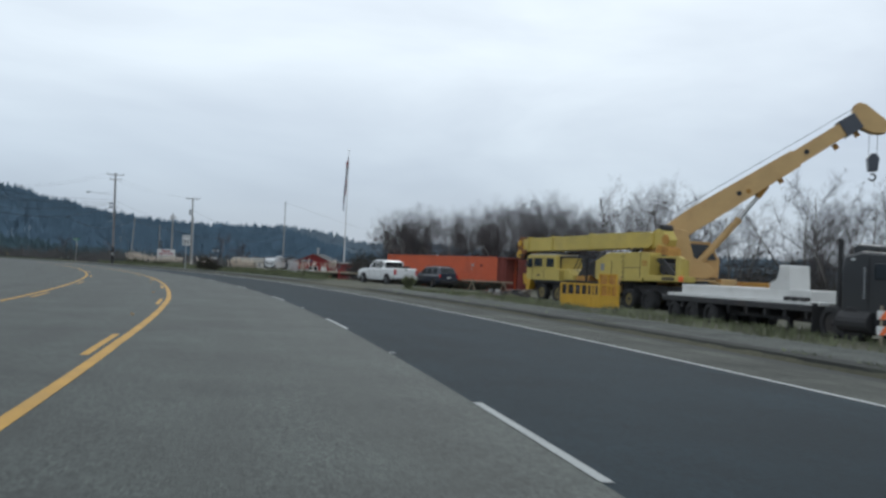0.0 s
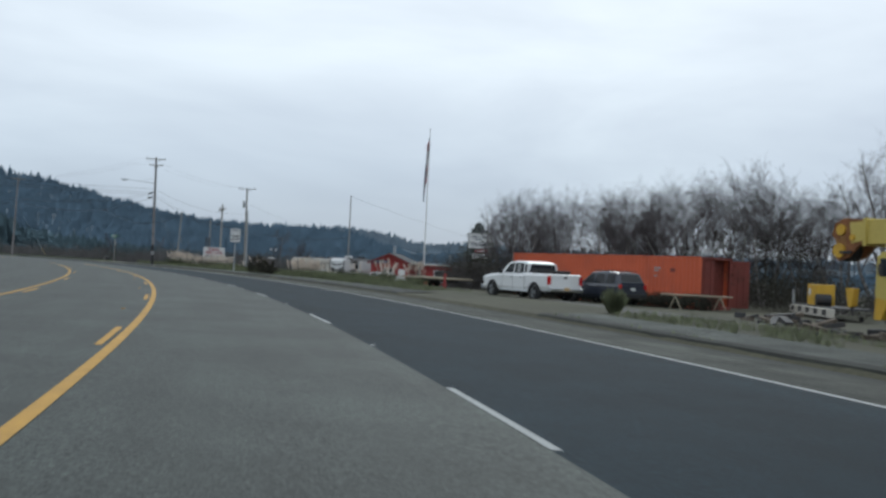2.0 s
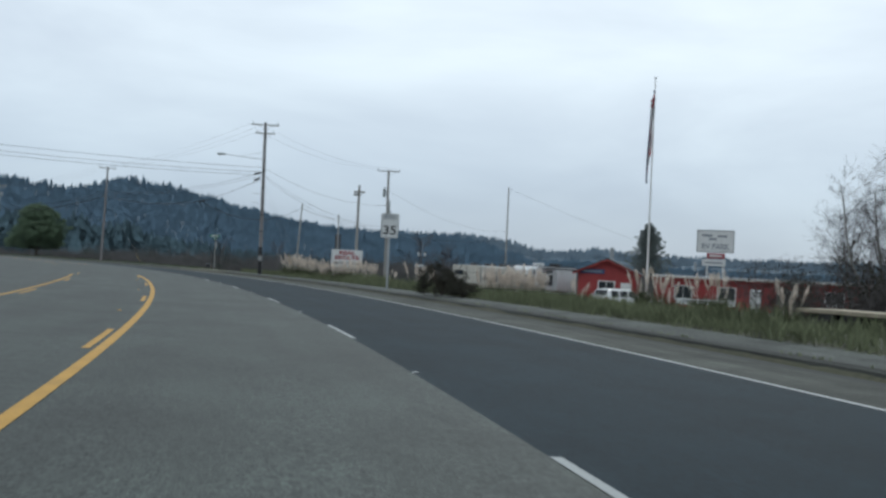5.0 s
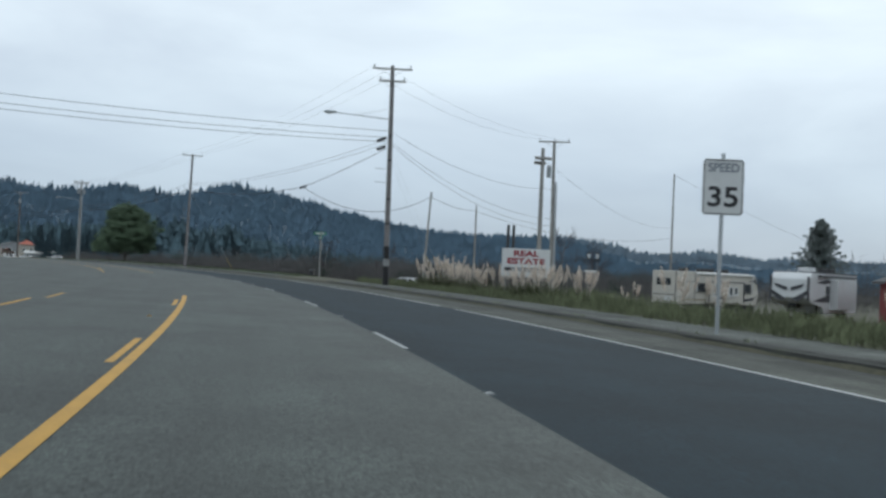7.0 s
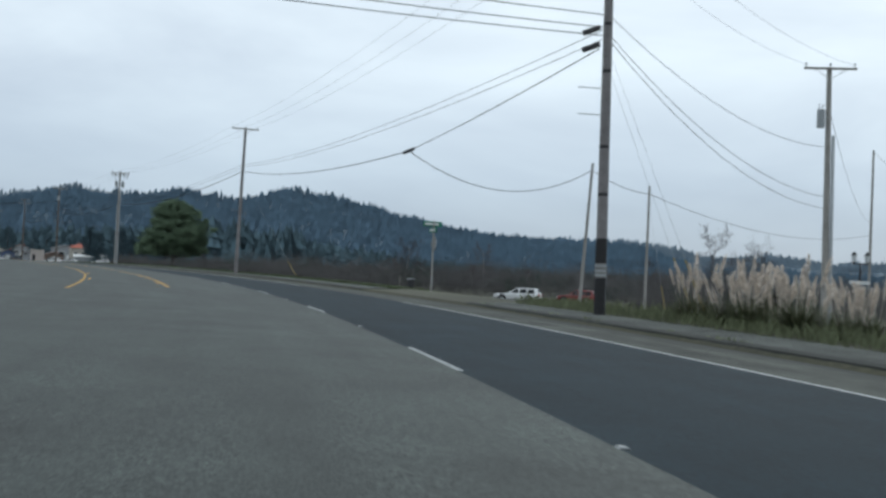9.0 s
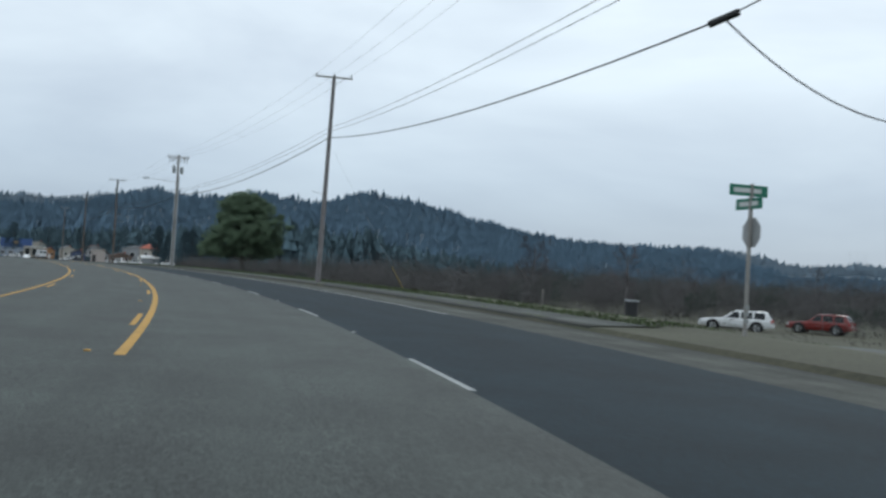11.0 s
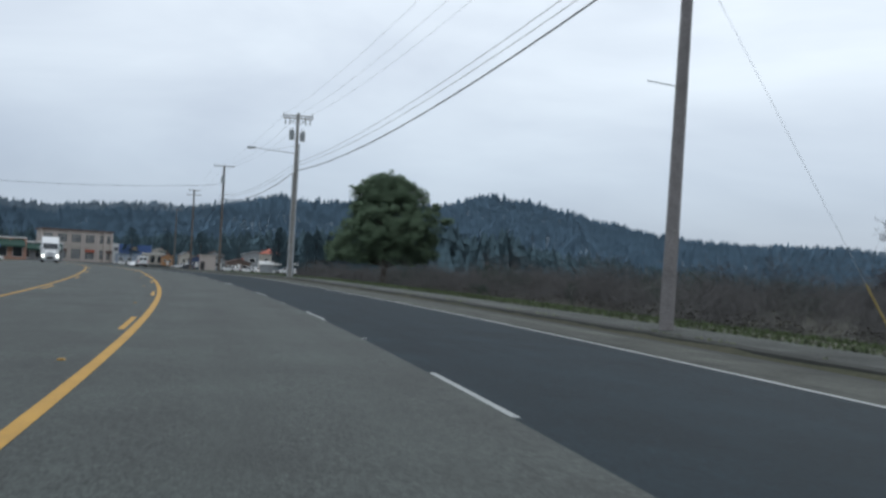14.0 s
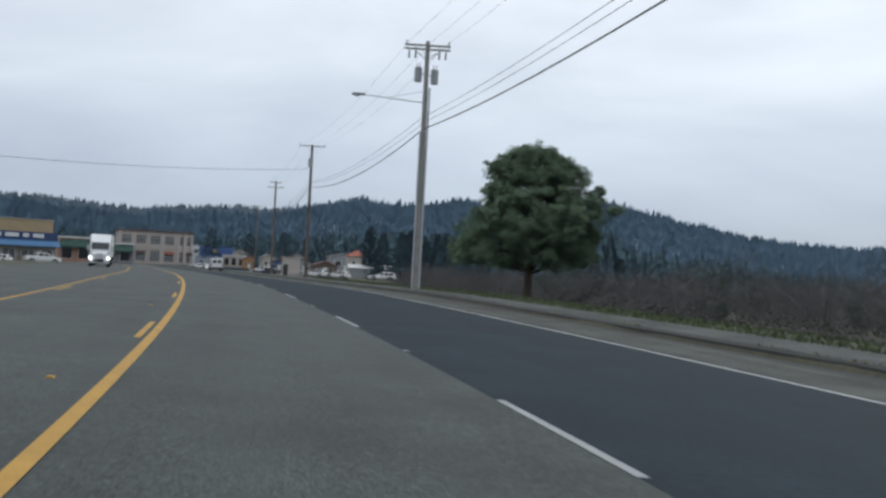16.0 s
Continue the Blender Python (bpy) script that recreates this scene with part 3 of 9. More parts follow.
# ---- forested hills, far off: ridge height by bearing ----
RIDGE_B = [-75, -40, -25, -12.5, -9.5, -6, -4, -2, 0, 3, 6, 9.5, 12, 14, 15.5, 18.6, 20.5, 22.2, 25, 28, 31, 34, 36, 39.5, 43, 45.8, 48.9, 51.8, 56, 75, 110]
RIDGE_E = [1.4, 1.5, 1.5, 1.5, 1.75, 1.55, 1.95, 2.35, 2.42, 2.28, 2.37, 2.78, 3.18, 3.76, 4.18, 4.4, 3.8, 3.45, 4.0, 3.8, 4.0, 3.45, 3.1, 3.0, 2.65, 2.75, 3.0, 3.1, 3.2, 3.0, 2.6]
HUB = Vector((-40.0, 110.0, 0.0))
NEAR, FAR = 700.0, 3300.0


def drop(b):
    """Degrees by which the near ridge stays below the farther one."""
    return float(np.interp(b, (-75, -6, -3, 1, 29, 34, 40, 110), (0.7, 0.55, 0.25, 0.0, 0.0, 0.3, 0.4, 0.4)))


def ridge(b):
    return float(np.interp(b, RIDGE_B, RIDGE_E)) - drop(b)


def hill_height(b, r):
    t = min(1.0, max(0.0, (r - NEAR) / (FAR - NEAR)))
    top = math.tan(radians(ridge(b))) * FAR - 41.0
    wave = 0.2 * noise.noise((b * 0.16, r * 0.0016, 7.0)) + 0.08 * noise.noise((b * 0.5, r * 0.004, 2.0))
    k = t * t * (3 - 2 * t)
    return -6.0 + (top + 6.0) * max(0.0, min(1.0, k + wave * 4 * t * (1 - t)))


def beyond_height(b, r):
    """The farther range, which shows over the near ridge at both ends."""
    t = min(1.0, max(0.0, (r - FAR) / 900.0))
    top = math.tan(radians(ridge(b) + drop(b) - (0.0 if drop(b) > 0.1 else 0.5))) * 4200.0 - 18.0
    top += 16 * noise.noise((b * 0.35, 3.0, 1.0))
    return -8.0 + (top + 8.0) * t ** 0.6


def bearing_point(b, r, z):
    return (HUB.x - r * math.sin(radians(b)), HUB.y + r * math.cos(radians(b)), z)


def hill_sheet(name, label, height, radii, material, back):
    bearings = np.arange(-75, 111, 1.5)
    verts = [bearing_point(b, r, height(b, r)) for b in bearings for r in radii]
    verts = [v if (k + 1) % len(radii) else (v[0], v[1], v[2] - back) for k, v in enumerate(verts)]
    m = len(radii)
    faces = [(a * m + b, a * m + b + 1, (a + 1) * m + b + 1, (a + 1) * m + b) for a in range(len(bearings) - 1) for b in range(m - 1)]
    ob = raw_mesh(name, verts, faces, material)
    ob.data.shade_smooth()
    return tagged(ob, label, "hill", kind="structure")


hill_sheet("hill", "wooded hills, blue-green with distance haze in the colour", hill_height, [NEAR - 60, NEAR, 850, 1000, 1200, 1400, 1650, 1900, 2150, 2400, 2650, 2900, 3100, FAR, FAR + 250], M["hill"], 60)
hill_sheet("far_hill", "wooded hills beyond the near ridge, haze put into the pale colour", beyond_height, [FAR + 50, FAR + 300, FAR + 550, 4050, 4200, 4400], M["hill_far"], 120)


def cone_forest(name, spots, material, tiers=2, sides=5):
    """Many conifers in one mesh, each of ragged drooping boughs: spots are rows of x, y, z, height, radius."""
    verts, faces = [], []
    rng = random.Random(5)
    for x, y, z, h, r in spots:
        for k in range(tiers):
            low, high = 0.06 + 0.8 * k / tiers, min(1.0, 0.5 + 0.5 * (k + 1) / tiers)
            reach = r * (1 - 0.85 * k / tiers)
            turn = rng.random() * 6.28
            for q in range(sides):
                a = turn + (q + rng.uniform(-0.3, 0.3)) * math.tau / sides
                j = reach * rng.uniform(0.65, 1.3)
                half = 0.75 * math.tau / sides
                zb = z + h * (low + rng.uniform(-0.05, 0.09))
                i = len(verts)
                verts.append((x + j * math.cos(a - half), y + j * math.sin(a - half), zb + rng.uniform(0, 0.06) * h))
                verts.append((x + j * math.cos(a + half), y + j * math.sin(a + half), zb))
                verts.append((x, y, z + h * high * rng.uniform(0.93, 1.0)))
                faces.append((i, i + 1, i + 2))
    return raw_mesh(name, verts, faces, material)


rng = random.Random(11)
spots = []
while len(spots) < 66000:
    b = rng.uniform(-34, 66)
    r = NEAR + (FAR + 20 - NEAR) * rng.random() ** 1.15
    stand_size = 1 + 0.45 * noise.noise((b * 0.7, r * 0.006, 4.0))
    h = (14 + 24 * rng.random() ** 1.6) * stand_size * (0.3 + 0.7 * r / FAR)
    spots.append((*bearing_point(b, r, hill_height(b, min(r, FAR)) - 2), h, h * rng.uniform(0.13, 0.24)))
# taller firs standing along the crest
for _ in range(1500):
    b = rng.uniform(-30, 64)
    r = rng.uniform(FAR - 60, FAR + 20)
    h = (26 + 26 * rng.random() ** 2.2) * (1 + 0.35 * noise.noise((b * 1.3, 2.0, 4.0)))
    spots.append((*bearing_point(b, r, hill_height(b, min(r, FAR)) - 2), h, h * rng.uniform(0.1, 0.19)))
tagged(cone_forest("conifer_forest", spots, M["conifer"]), "dense conifer forest covering the hills, tinted with haze blue", "forest", kind="stuff")
spots = []
while len(spots) < 9000:
    b = rng.uniform(-34, 66)
    if drop(b) < 0.05:
        continue
    r = rng.uniform(3750, 4210)
    h = (14 + 18 * rng.random() ** 1.8) * (1 + 0.4 * noise.noise((b * 0.9, r * 0.01, 6.0)))
    spots.append((*bearing_point(b, r, beyond_height(b, r) - 2), h, h * rng.uniform(0.16, 0.3)))
tagged(cone_forest("far_forest", spots, M["conifer_far"]), "forest on the farther hills, haze put into its pale colour", "forest", kind="stuff")
# darker and nearer woods at the foot of the hills
spots = []
for _ in range(5200):
    b = rng.uniform(-14, 60)
    r = rng.uniform(520, 720) if b < 24 else rng.uniform(690, 840)
    x, y = HUB.x - r * math.sin(radians(b)), HUB.y + r * math.cos(radians(b))
    tall = float(np.interp(b, (-14, 2, 8, 14, 17, 22, 27, 36, 60), (5, 6, 8, 13, 19, 24, 21, 14, 12))) * (1 + 0.3 * noise.noise((b * 0.5, r * 0.02, 8.0)))
    h = max(4.0, min(28.0, tall * rng.uniform(0.65, 1.25)))
    spots.append((x, y, -4.0, h + 2, h * rng.uniform(0.16, 0.27)))
tagged(cone_forest("foothill_forest", spots, M["conifer_mid"], tiers=5, sides=6), "conifer wood at the foot of the hills, needles tinted with haze", "forest", kind="stuff")

strip("path_edging", 197, 223, [14.8, 14.85, 15.25, 15.3], [-0.02, 0.08, 0.1, -0.02], M["pale_concrete"], step=1.0, label="pale weathered concrete edging lying in the grass", category="edging", wobble=0.06)

# ---- plants ----
def tube_list(segs, sides=3):
    verts, faces = [], []
    for p0, p1, r0, r1 in segs:
        ax = (p1 - p0)
        if ax.length < 1e-5:
            continue
        q = ax.to_track_quat("Z", "X")
        i = len(verts)
        for p, r in ((p0, r0), (p1, r1)):
            for k in range(sides):
                a = k * math.tau / sides
                verts.append(tuple(p + q @ Vector((r * math.cos(a), r * math.sin(a), 0))))
        for k in range(sides):
            j = (k + 1) % sides
            faces.append((i + k, i + j, i + sides + j, i + sides + k))
    return verts, faces


def sliver(verts, faces, rng, p, way, length, width):
    """A fine twig: one long tapering blade."""
    side = way.cross(Vector((rng.uniform(-1, 1), rng.uniform(-1, 1), rng.uniform(-1, 1))))
    side = side.normalized() * width * 0.5
    i = len(verts)
    verts.extend((tuple(p - side), tuple(p + side), tuple(p + way * length)))
    faces.append((i, i + 1, i + 2))


def bare_tree_proto(seed, height, spread, stems, name="bare_tree", label="tall leafless grey alder with a fine twiggy crown", boughs=16, bark="bark_pale", twig="twig", group="leafless trees", wide=1.0, low=0.28, rim=0.25, sprays=11, reach=(0.72, 0.86), stout=0.5):
    """Leafless tree: leaning stems, boughs that reach up to a rounded crown, and a haze of fine twigs."""
    rng = random.Random(seed)
    stem_list, limbs, twigs = [], [], []
    half_w, mid, half_h = height * 0.36 * spread, height * 0.6, height * 0.41

    def room(p, way):
        """How far the crown's rounded outline lies from p along way."""
        q = Vector((p.x / half_w, p.y / half_w, (p.z - mid) / half_h))
        w = Vector((way.x / half_w, way.y / half_w, way.z / half_h))
        a, b, c = w.dot(w), 2 * q.dot(w), q.dot(q) - 1
        return max(0.3, (-b + math.sqrt(max(0.0, b * b - 4 * a * c))) / (2 * a)) if b * b > 4 * a * c else 0.3

    def limb(out, p, way, length, r0, r1, n, bend, lift):
        """A curving limb; returns its points and directions."""
        pts = [(p.copy(), way.copy())]
        for k in range(n):
            nxt = p + way * (length / n)
            out.append((p.copy(), nxt.copy(), r0 + (r1 - r0) * k / n, r0 + (r1 - r0) * (k + 1) / n))
            p = nxt
            way = (way + Vector((rng.uniform(-1, 1), rng.uniform(-1, 1), rng.uniform(-0.5, 0.5))) * bend + Vector((0, 0, lift))).normalized()
            pts.append((p.copy(), way.copy()))
        return pts

    def side_way(way, angle):
        a = rng.uniform(0, math.tau)
        side = way.orthogonal().normalized()
        side.rotate(Matrix.Rotation(a, 3, way))
        return (way * math.cos(angle) + side * math.sin(angle)).normalized()

    for s in range(stems):
        a = s * math.tau / stems + rng.uniform(-0.6, 0.6)
        lean = rng.uniform(0.15, 0.6) * spread if stems > 1 else 0.05
        way = Vector((math.cos(a) * lean, math.sin(a) * lean, 1.0)).normalized()
        root = Vector((math.cos(a) * 0.25, math.sin(a) * 0.25, 0))
        r = height * 0.0085 + 0.03
        trunk = []
        stem_list.append(trunk)
        stem = limb(trunk, root, way, height * rng.uniform(*reach), r, r * 0.3, 9, 0.11, 0.035)
        for k in range(boughs):
            u = low + (0.98 - low) * (k + rng.random()) / boughs
            p, w = stem[min(9, int(u * 9))]
            w1 = (side_way(w, rng.uniform(0.45, 1.25)) + Vector((0, 0, 0.1))).normalized()
            ln = min(room(p, w1) * rng.uniform(0.75, 0.98), height * 0.45)
            r1 = max(0.014, r * (1 - 0.75 * u) * stout)
            bough = limb(limbs, p, w1, ln, r1, 0.008, 5, 0.17, 0.03)
            for _ in range(sprays):
                v = rng.uniform(rim, 1.0)
                p2, w2 = bough[min(5, int(v * 5 + 0.5))]
                w3 = (side_way(w2, rng.uniform(0.3, 1.1)) + Vector((0, 0, 0.06))).normalized()
                l3 = min(ln * rng.uniform(0.18, 0.36), room(p2, w3) + 0.25)
                twigs.append((p2, w3, l3, 0.02))
                for _ in range(6):
                    q = p2 + w3 * l3 * rng.uniform(0.2, 0.95)
                    w4 = side_way(w3, rng.uniform(0.25, 1.0))
                    l4 = l3 * rng.uniform(0.4, 0.75)
                    twigs.append((q, w4, l4, 0.013))
                    for _ in range(2):
                        twigs.append((q + w4 * l4 * rng.uniform(0.2, 0.8), side_way(w4, rng.uniform(0.2, 0.7)), l4 * rng.uniform(0.4, 0.7), 0.01))
    t = thing(name, label, "tree", Matrix.Identity(4), group=group)
    for trunk in stem_list:
        v, f = tube_list(trunk, 6)
        raw_mesh("trunk", v, f, M[bark], t)
    v, f = tube_list(limbs, 3)
    for p, w, ln, width in twigs:
        sliver(v, f, rng, p, w, ln, width * wide)
    raw_mesh("crown", v, f, M[twig], t)
    return t


alders = [bare_tree_proto(21 + k, h, sp, st) for k, (h, sp, st) in enumerate(((11.0, 0.95, 3), (11.6, 1.0, 3), (10.4, 1.1, 3), (11.3, 0.9, 3), (9.4, 1.15, 4)))]
rng = random.Random(3)
first = [True] * len(alders)


def plant(protos, used, s, d, turn, size, z=None):
    k = rng.randrange(len(protos))
    p = at(s, d, z)
    m = pose(p.x, p.y, p.z - 0.1, 0, 0, turn)
    if used[k]:
        protos[k].matrix_world = m
        protos[k].scale = (size,) * 3
        used[k] = False
        return protos[k]
    ob = copy_thing(protos[k], m)
    ob.scale = (size,) * 3
    return ob


for s in np.arange(34, 121, 3.7):
    for row in range(2):
        if row == 1 and (s > 112 or int(s) % 2):
            continue
        if 68 < s < 108 and row == 0:
            continue
        size = rng.uniform(0.78, 1.0) * (0.86 if 56 < s < 64 else 0.72 if s < 46 else 1.0)
        plant(alders, first, s + rng.uniform(-2.0, 2.0), 39 + row * 7 + rng.uniform(-2.5, 2.5), rng.uniform(0, 360), size)
for s, d, size in ((102, 44, 0.55), (107, 40, 0.5), (30, 46, 0.72), (22, 52, 0.7), (12, 56, 0.7), (120, 58, 0.6), (128, 66, 0.5)):
    plant(alders, first, s, d, rng.uniform(0, 360), size)
# a row of domed crowns on clear stems close behind the container
domed = [bare_tree_proto(121 + k, 9.0, sp, st, label="leafless tree with a dense domed crown on clear stems", boughs=17, wide=0.8, low=0.4, rim=0.35, sprays=14, reach=(0.52, 0.64), stout=0.34) for k, (sp, st) in enumerate(((0.8, 3), (1.0, 3), (0.72, 3)))]
for k, (x, y, h, which) in enumerate(((11.9, 93.9, 7.6, 0), (15.1, 96.3, 8.3, 0), (17.8, 93.7, 8.4, 1), (21.1, 94.6, 9.0, 2), (24.0, 91.9, 9.8, 1), (26.0, 88.1, 10.0, 0), (28.1, 88.0, 10.0, 2), (29.6, 81.0, 8.3, 0), (30.4, 86.5, 8.6, 1), (16.4, 101.0, 7.4, 2), (19.6, 96.8, 8.6, 0), (23.2, 97.2, 9.2, 0), (26.8, 92.6, 9.6, 1), (30.0, 91.0, 9.4, 0))):
    m = pose(x, y, -0.35, 0, 0, 77.0 * k)
    ob = domed[which] if k in (0, 2, 3) else copy_thing(domed[which], m)
    ob.matrix_world = m
    ob.scale = (h / 9.0,) * 3
# smaller leafless trees with dense crowns past the pampas grass, by the side street and in the brush belt
far_trees = [bare_tree_proto(81, 10.0, 0.75, 1, label="slim leafless tree with layered branches", boughs=15, wide=1.9), bare_tree_proto(84, 9.0, 1.1, 2, label="leafless tree with a dense round twiggy crown", boughs=11, wide=1.9)]
far_spots = ((-12.3, 257.0, -1.7, 1.12), (-6.3, 256.0, -1.7, 1.08), (-55.3, 272.6, -2.5, 0.95), (-54.5, 270.5, -2.4, 0.84), (-44.9, 280.0, -2.6, 0.92), (-38.0, 272.0, -2.6, 0.72), (-18.0, 320.0, -1.7, 0.8), (-30.0, 340.0, -1.7, 0.8), (-44.0, 262.0, -2.4, 0.5), (-104.0, 345.0, -3.0, 0.6))
for k, (x, y, z, size) in enumerate(far_spots):
    m = pose(x, y, z, 0, 0, rng.uniform(0, 360))
    if k < 2:
        ob = far_trees[k]
        ob.matrix_world = m
    else:
        ob = copy_thing(far_trees[k % 2], m)
    ob.scale = (size,) * 3


def thicket(name, label, spots, material, stems=5, wisps=110, seed=1, wide=0.035):
    """Leafless brush: arching stems in a cloud of fine twigs, one mesh. Spots: x, y, z, height, radius."""
    rng = random.Random(seed)
    segs, wv, wf = [], [], []
    for x, y, z, h, r in spots:
        for _ in range(stems):
            a, rr = rng.uniform(0, math.tau), r * math.sqrt(rng.random())
            p = Vector((x + rr * math.cos(a), y + rr * math.sin(a), z))
            way = Vector((rng.uniform(-0.6, 0.6), rng.uniform(-0.6, 0.6), 1.0)).normalized()
            ln, rad = h * rng.uniform(0.5, 0.95), 0.012 + 0.004 * h
            for k in range(3):
                q = p + way * (ln / 3)
                segs.append((p, q, rad, rad * 0.65))
                p, rad = q, rad * 0.65
                way = (way + Vector((rng.uniform(-1, 1), rng.uniform(-1, 1), -0.15)) * 0.4).normalized()
        for _ in range(wisps):
            a, rr, u = rng.uniform(0, math.tau), r * 1.1 * math.sqrt(rng.random()), rng.random() ** 0.8
            dome = 1 - 0.55 * (rr / (r * 1.1)) ** 2
            p = Vector((x + rr * math.cos(a), y + rr * math.sin(a), z + h * 0.9 * u * dome))
            way = Vector((rng.uniform(-1, 1), rng.uniform(-1, 1), rng.uniform(-0.25, 1.3))).normalized()
            sliver(wv, wf, rng, p, way, rng.uniform(0.2, 0.36) * h**0.75, wide)
    v, f = tube_list(segs, 3)
    i = len(v)
    v += wv
    f += [tuple(k + i for k in q) for q in wf]
    return tagged(raw_mesh(name, v, f, material), label, "brush", kind="stuff")


def leaf_cloud(verts, faces, rng, centre, radius, count, size, flat=1.0):
    for _ in range(count):
        w = Vector((rng.gauss(0, 1), rng.gauss(0, 1), rng.gauss(0, 1))).normalized() * radius * rng.random() ** 0.4
        p = Vector(centre) + Vector((w.x, w.y, w.z * flat))
        a = Vector((rng.uniform(-1, 1), rng.uniform(-1, 1), rng.uniform(-1, 1))).normalized()
        b = a.cross(Vector((rng.uniform(-1, 1), rng.uniform(-1, 1), rng.uniform(-1, 1)))).normalized()
        s = size * rng.uniform(0.6, 1.3)
        i = len(verts)
        verts.extend((tuple(p - a * s), tuple(p + b * s * 0.5), tuple(p + a * s), tuple(p - b * s * 0.5)))
        faces.append((i, i + 1, i + 2, i + 3))


TREE = Vector((-110.8, 308.1, -1.0))


def town_side(p):
    """True in the wedges kept free of brush to fit the last camera view."""
    b = math.degrees(math.atan2(-(p.x + 79.7), p.y - 227.7))
    far = math.hypot(p.x + 79.7, p.y - 227.7)
    return (b > 28.9 and far > 60) or (18.8 < b < 28.9 and 40 < far < 90)


# wide belt of brown riverside brush beyond the side street
rng = random.Random(8)
spots, lv, lf = [], [], []
for _ in range(1500):
    s = rng.uniform(196, 500)
    d = 19.5 + 95 * rng.random() ** 1.5
    if s < 236 and (d < 26 or (s < 226 and d < 40)):
        continue
    if 296 < s < 345 and d < 27:
        continue
    p = at(s, d)
    if town_side(p) or (p - TREE).length < 10 or (d < 34 and abs(s - 328) < 11):
        continue
    if d < 34 and noise.noise((s * 0.11, d * 0.16, 6.0)) < -0.12:
        continue
    lump = noise.noise((s * 0.045, d * 0.06, 3.0)) + 0.8 * noise.noise((s * 0.15, d * 0.15, 9.0))
    h = (1.7 + min(4.6, max(0.0, (d - 17) * 0.16))) * (0.95 + 1.1 * lump) * rng.uniform(0.8, 1.2)
    h = min(h, rng.uniform(3.6, 6.4))
    spots.append((p.x, p.y, p.z - 0.2, max(0.8, h), rng.uniform(1.2, 2.8)))
    leaf_cloud(lv, lf, rng, (p.x, p.y, p.z + 0.35), 1.5, 60, 0.07, 0.45)
thicket("riverside_brush", "wide belt of leafless brown brush beside the road", spots, M["brush"], stems=4, wisps=480, seed=4, wide=0.017)
spots = []
for _ in range(300):
    s = rng.uniform(170, 330)
    d = rng.uniform(60, 180)
    p = at(s, d)
    spots.append((p.x, p.y, p.z - 0.2, rng.uniform(3.0, 6.5) * (1 + 0.5 * noise.noise((s * 0.05, d * 0.05, 1.0))), rng.uniform(2.5, 4.5)))
thicket("far_brush", "distant belt of leafless brown willow brush", spots, M["brush"], stems=3, wisps=190, seed=5, wide=0.06)
# dark brush and briars behind the parked pickup, the container and the cranes
spots = []
for _ in range(130):
    s = rng.uniform(82, 136)
    d = rng.uniform(24, 35)
    p = at(s, d)
    h, r = rng.uniform(1.9, 3.7), rng.uniform(0.9, 1.7)
    if s > 99 + (d - 22) * 1.7:
        continue
    spots.append((p.x, p.y, p.z - 0.1, h, r))
    for u in (0.3, 0.6, 0.85):
        leaf_cloud(lv, lf, rng, (p.x, p.y, p.z + h * u), 1.2, 150, 0.06, 0.9)
for _ in range(230):
    s = rng.uniform(20, 126)
    d = rng.uniform(35.5, 50)
    p = at(s, d)
    h = rng.uniform(2.4, 5.2) * (1 + 0.5 * noise.noise((s * 0.15, d * 0.2, 5.0))) * (0.6 if 62 < s < 108 else 1.0)
    spots.append((p.x, p.y, p.z - 0.1, h, rng.uniform(1.2, 2.2)))
    for u in (0.25, 0.6):
        leaf_cloud(lv, lf, rng, (p.x, p.y, p.z + h * u), 1.5, 80, 0.07, 0.8)
thicket("dead_brush", "tangle of dark leafless brush beside the lot", spots, M["dark_brush"], stems=5, wisps=260, seed=6)
for _ in range(80):
    s = rng.uniform(30, 78)
    d = rng.uniform(31, 37)
    p = at(s, d)
    leaf_cloud(lv, lf, rng, (p.x, p.y, p.z + rng.uniform(0.6, 1.5)), 1.3, 70, 0.07, 0.9)
for _ in range(150):
    s = rng.uniform(199, 430)
    d = rng.uniform(16.6, 23) if s > 232 else rng.uniform(27, 46)
    p = at(s, d)
    if town_side(p):
        continue
    leaf_cloud(lv, lf, rng, (p.x, p.y, p.z + rng.uniform(0.0, 0.35)), 1.0, 90, 0.05, 0.5)
# dark clumps under and behind the crane, added to darken the view beneath it
for _ in range(46):
    u, w = rng.uniform(-1.0, 13.5), rng.uniform(0.2, 3.2)
    c15, s15 = math.cos(radians(15)), math.sin(radians(15))
    leaf_cloud(lv, lf, rng, (20.07 + c15 * w - s15 * u, 43.08 + s15 * w + c15 * u, rng.uniform(0.0, 0.35)), 0.8, 60, 0.09, 0.5)
for _ in range(70):
    leaf_cloud(lv, lf, rng, (25.6 + rng.gauss(0, 1.6), 80.5 + rng.gauss(0, 2.6), rng.uniform(-0.1, 2.0)), 0.9, 110, 0.055, 0.8)
for x, y, top in ((26.0, 88.1, 5.6), (28.1, 88.0, 5.0), (24.0, 91.9, 4.2), (30.4, 86.5, 4.6)):
    for _ in range(26):
        leaf_cloud(lv, lf, rng, (x + rng.gauss(0, 0.5), y + rng.gauss(0, 0.5), rng.uniform(1.5, top)), 0.55, 80, 0.05, 1.0)
tagged(raw_mesh("briar_thicket", lv, lf, M["briar"]), "low dark green briar tangle along the lot", "brush", kind="stuff")
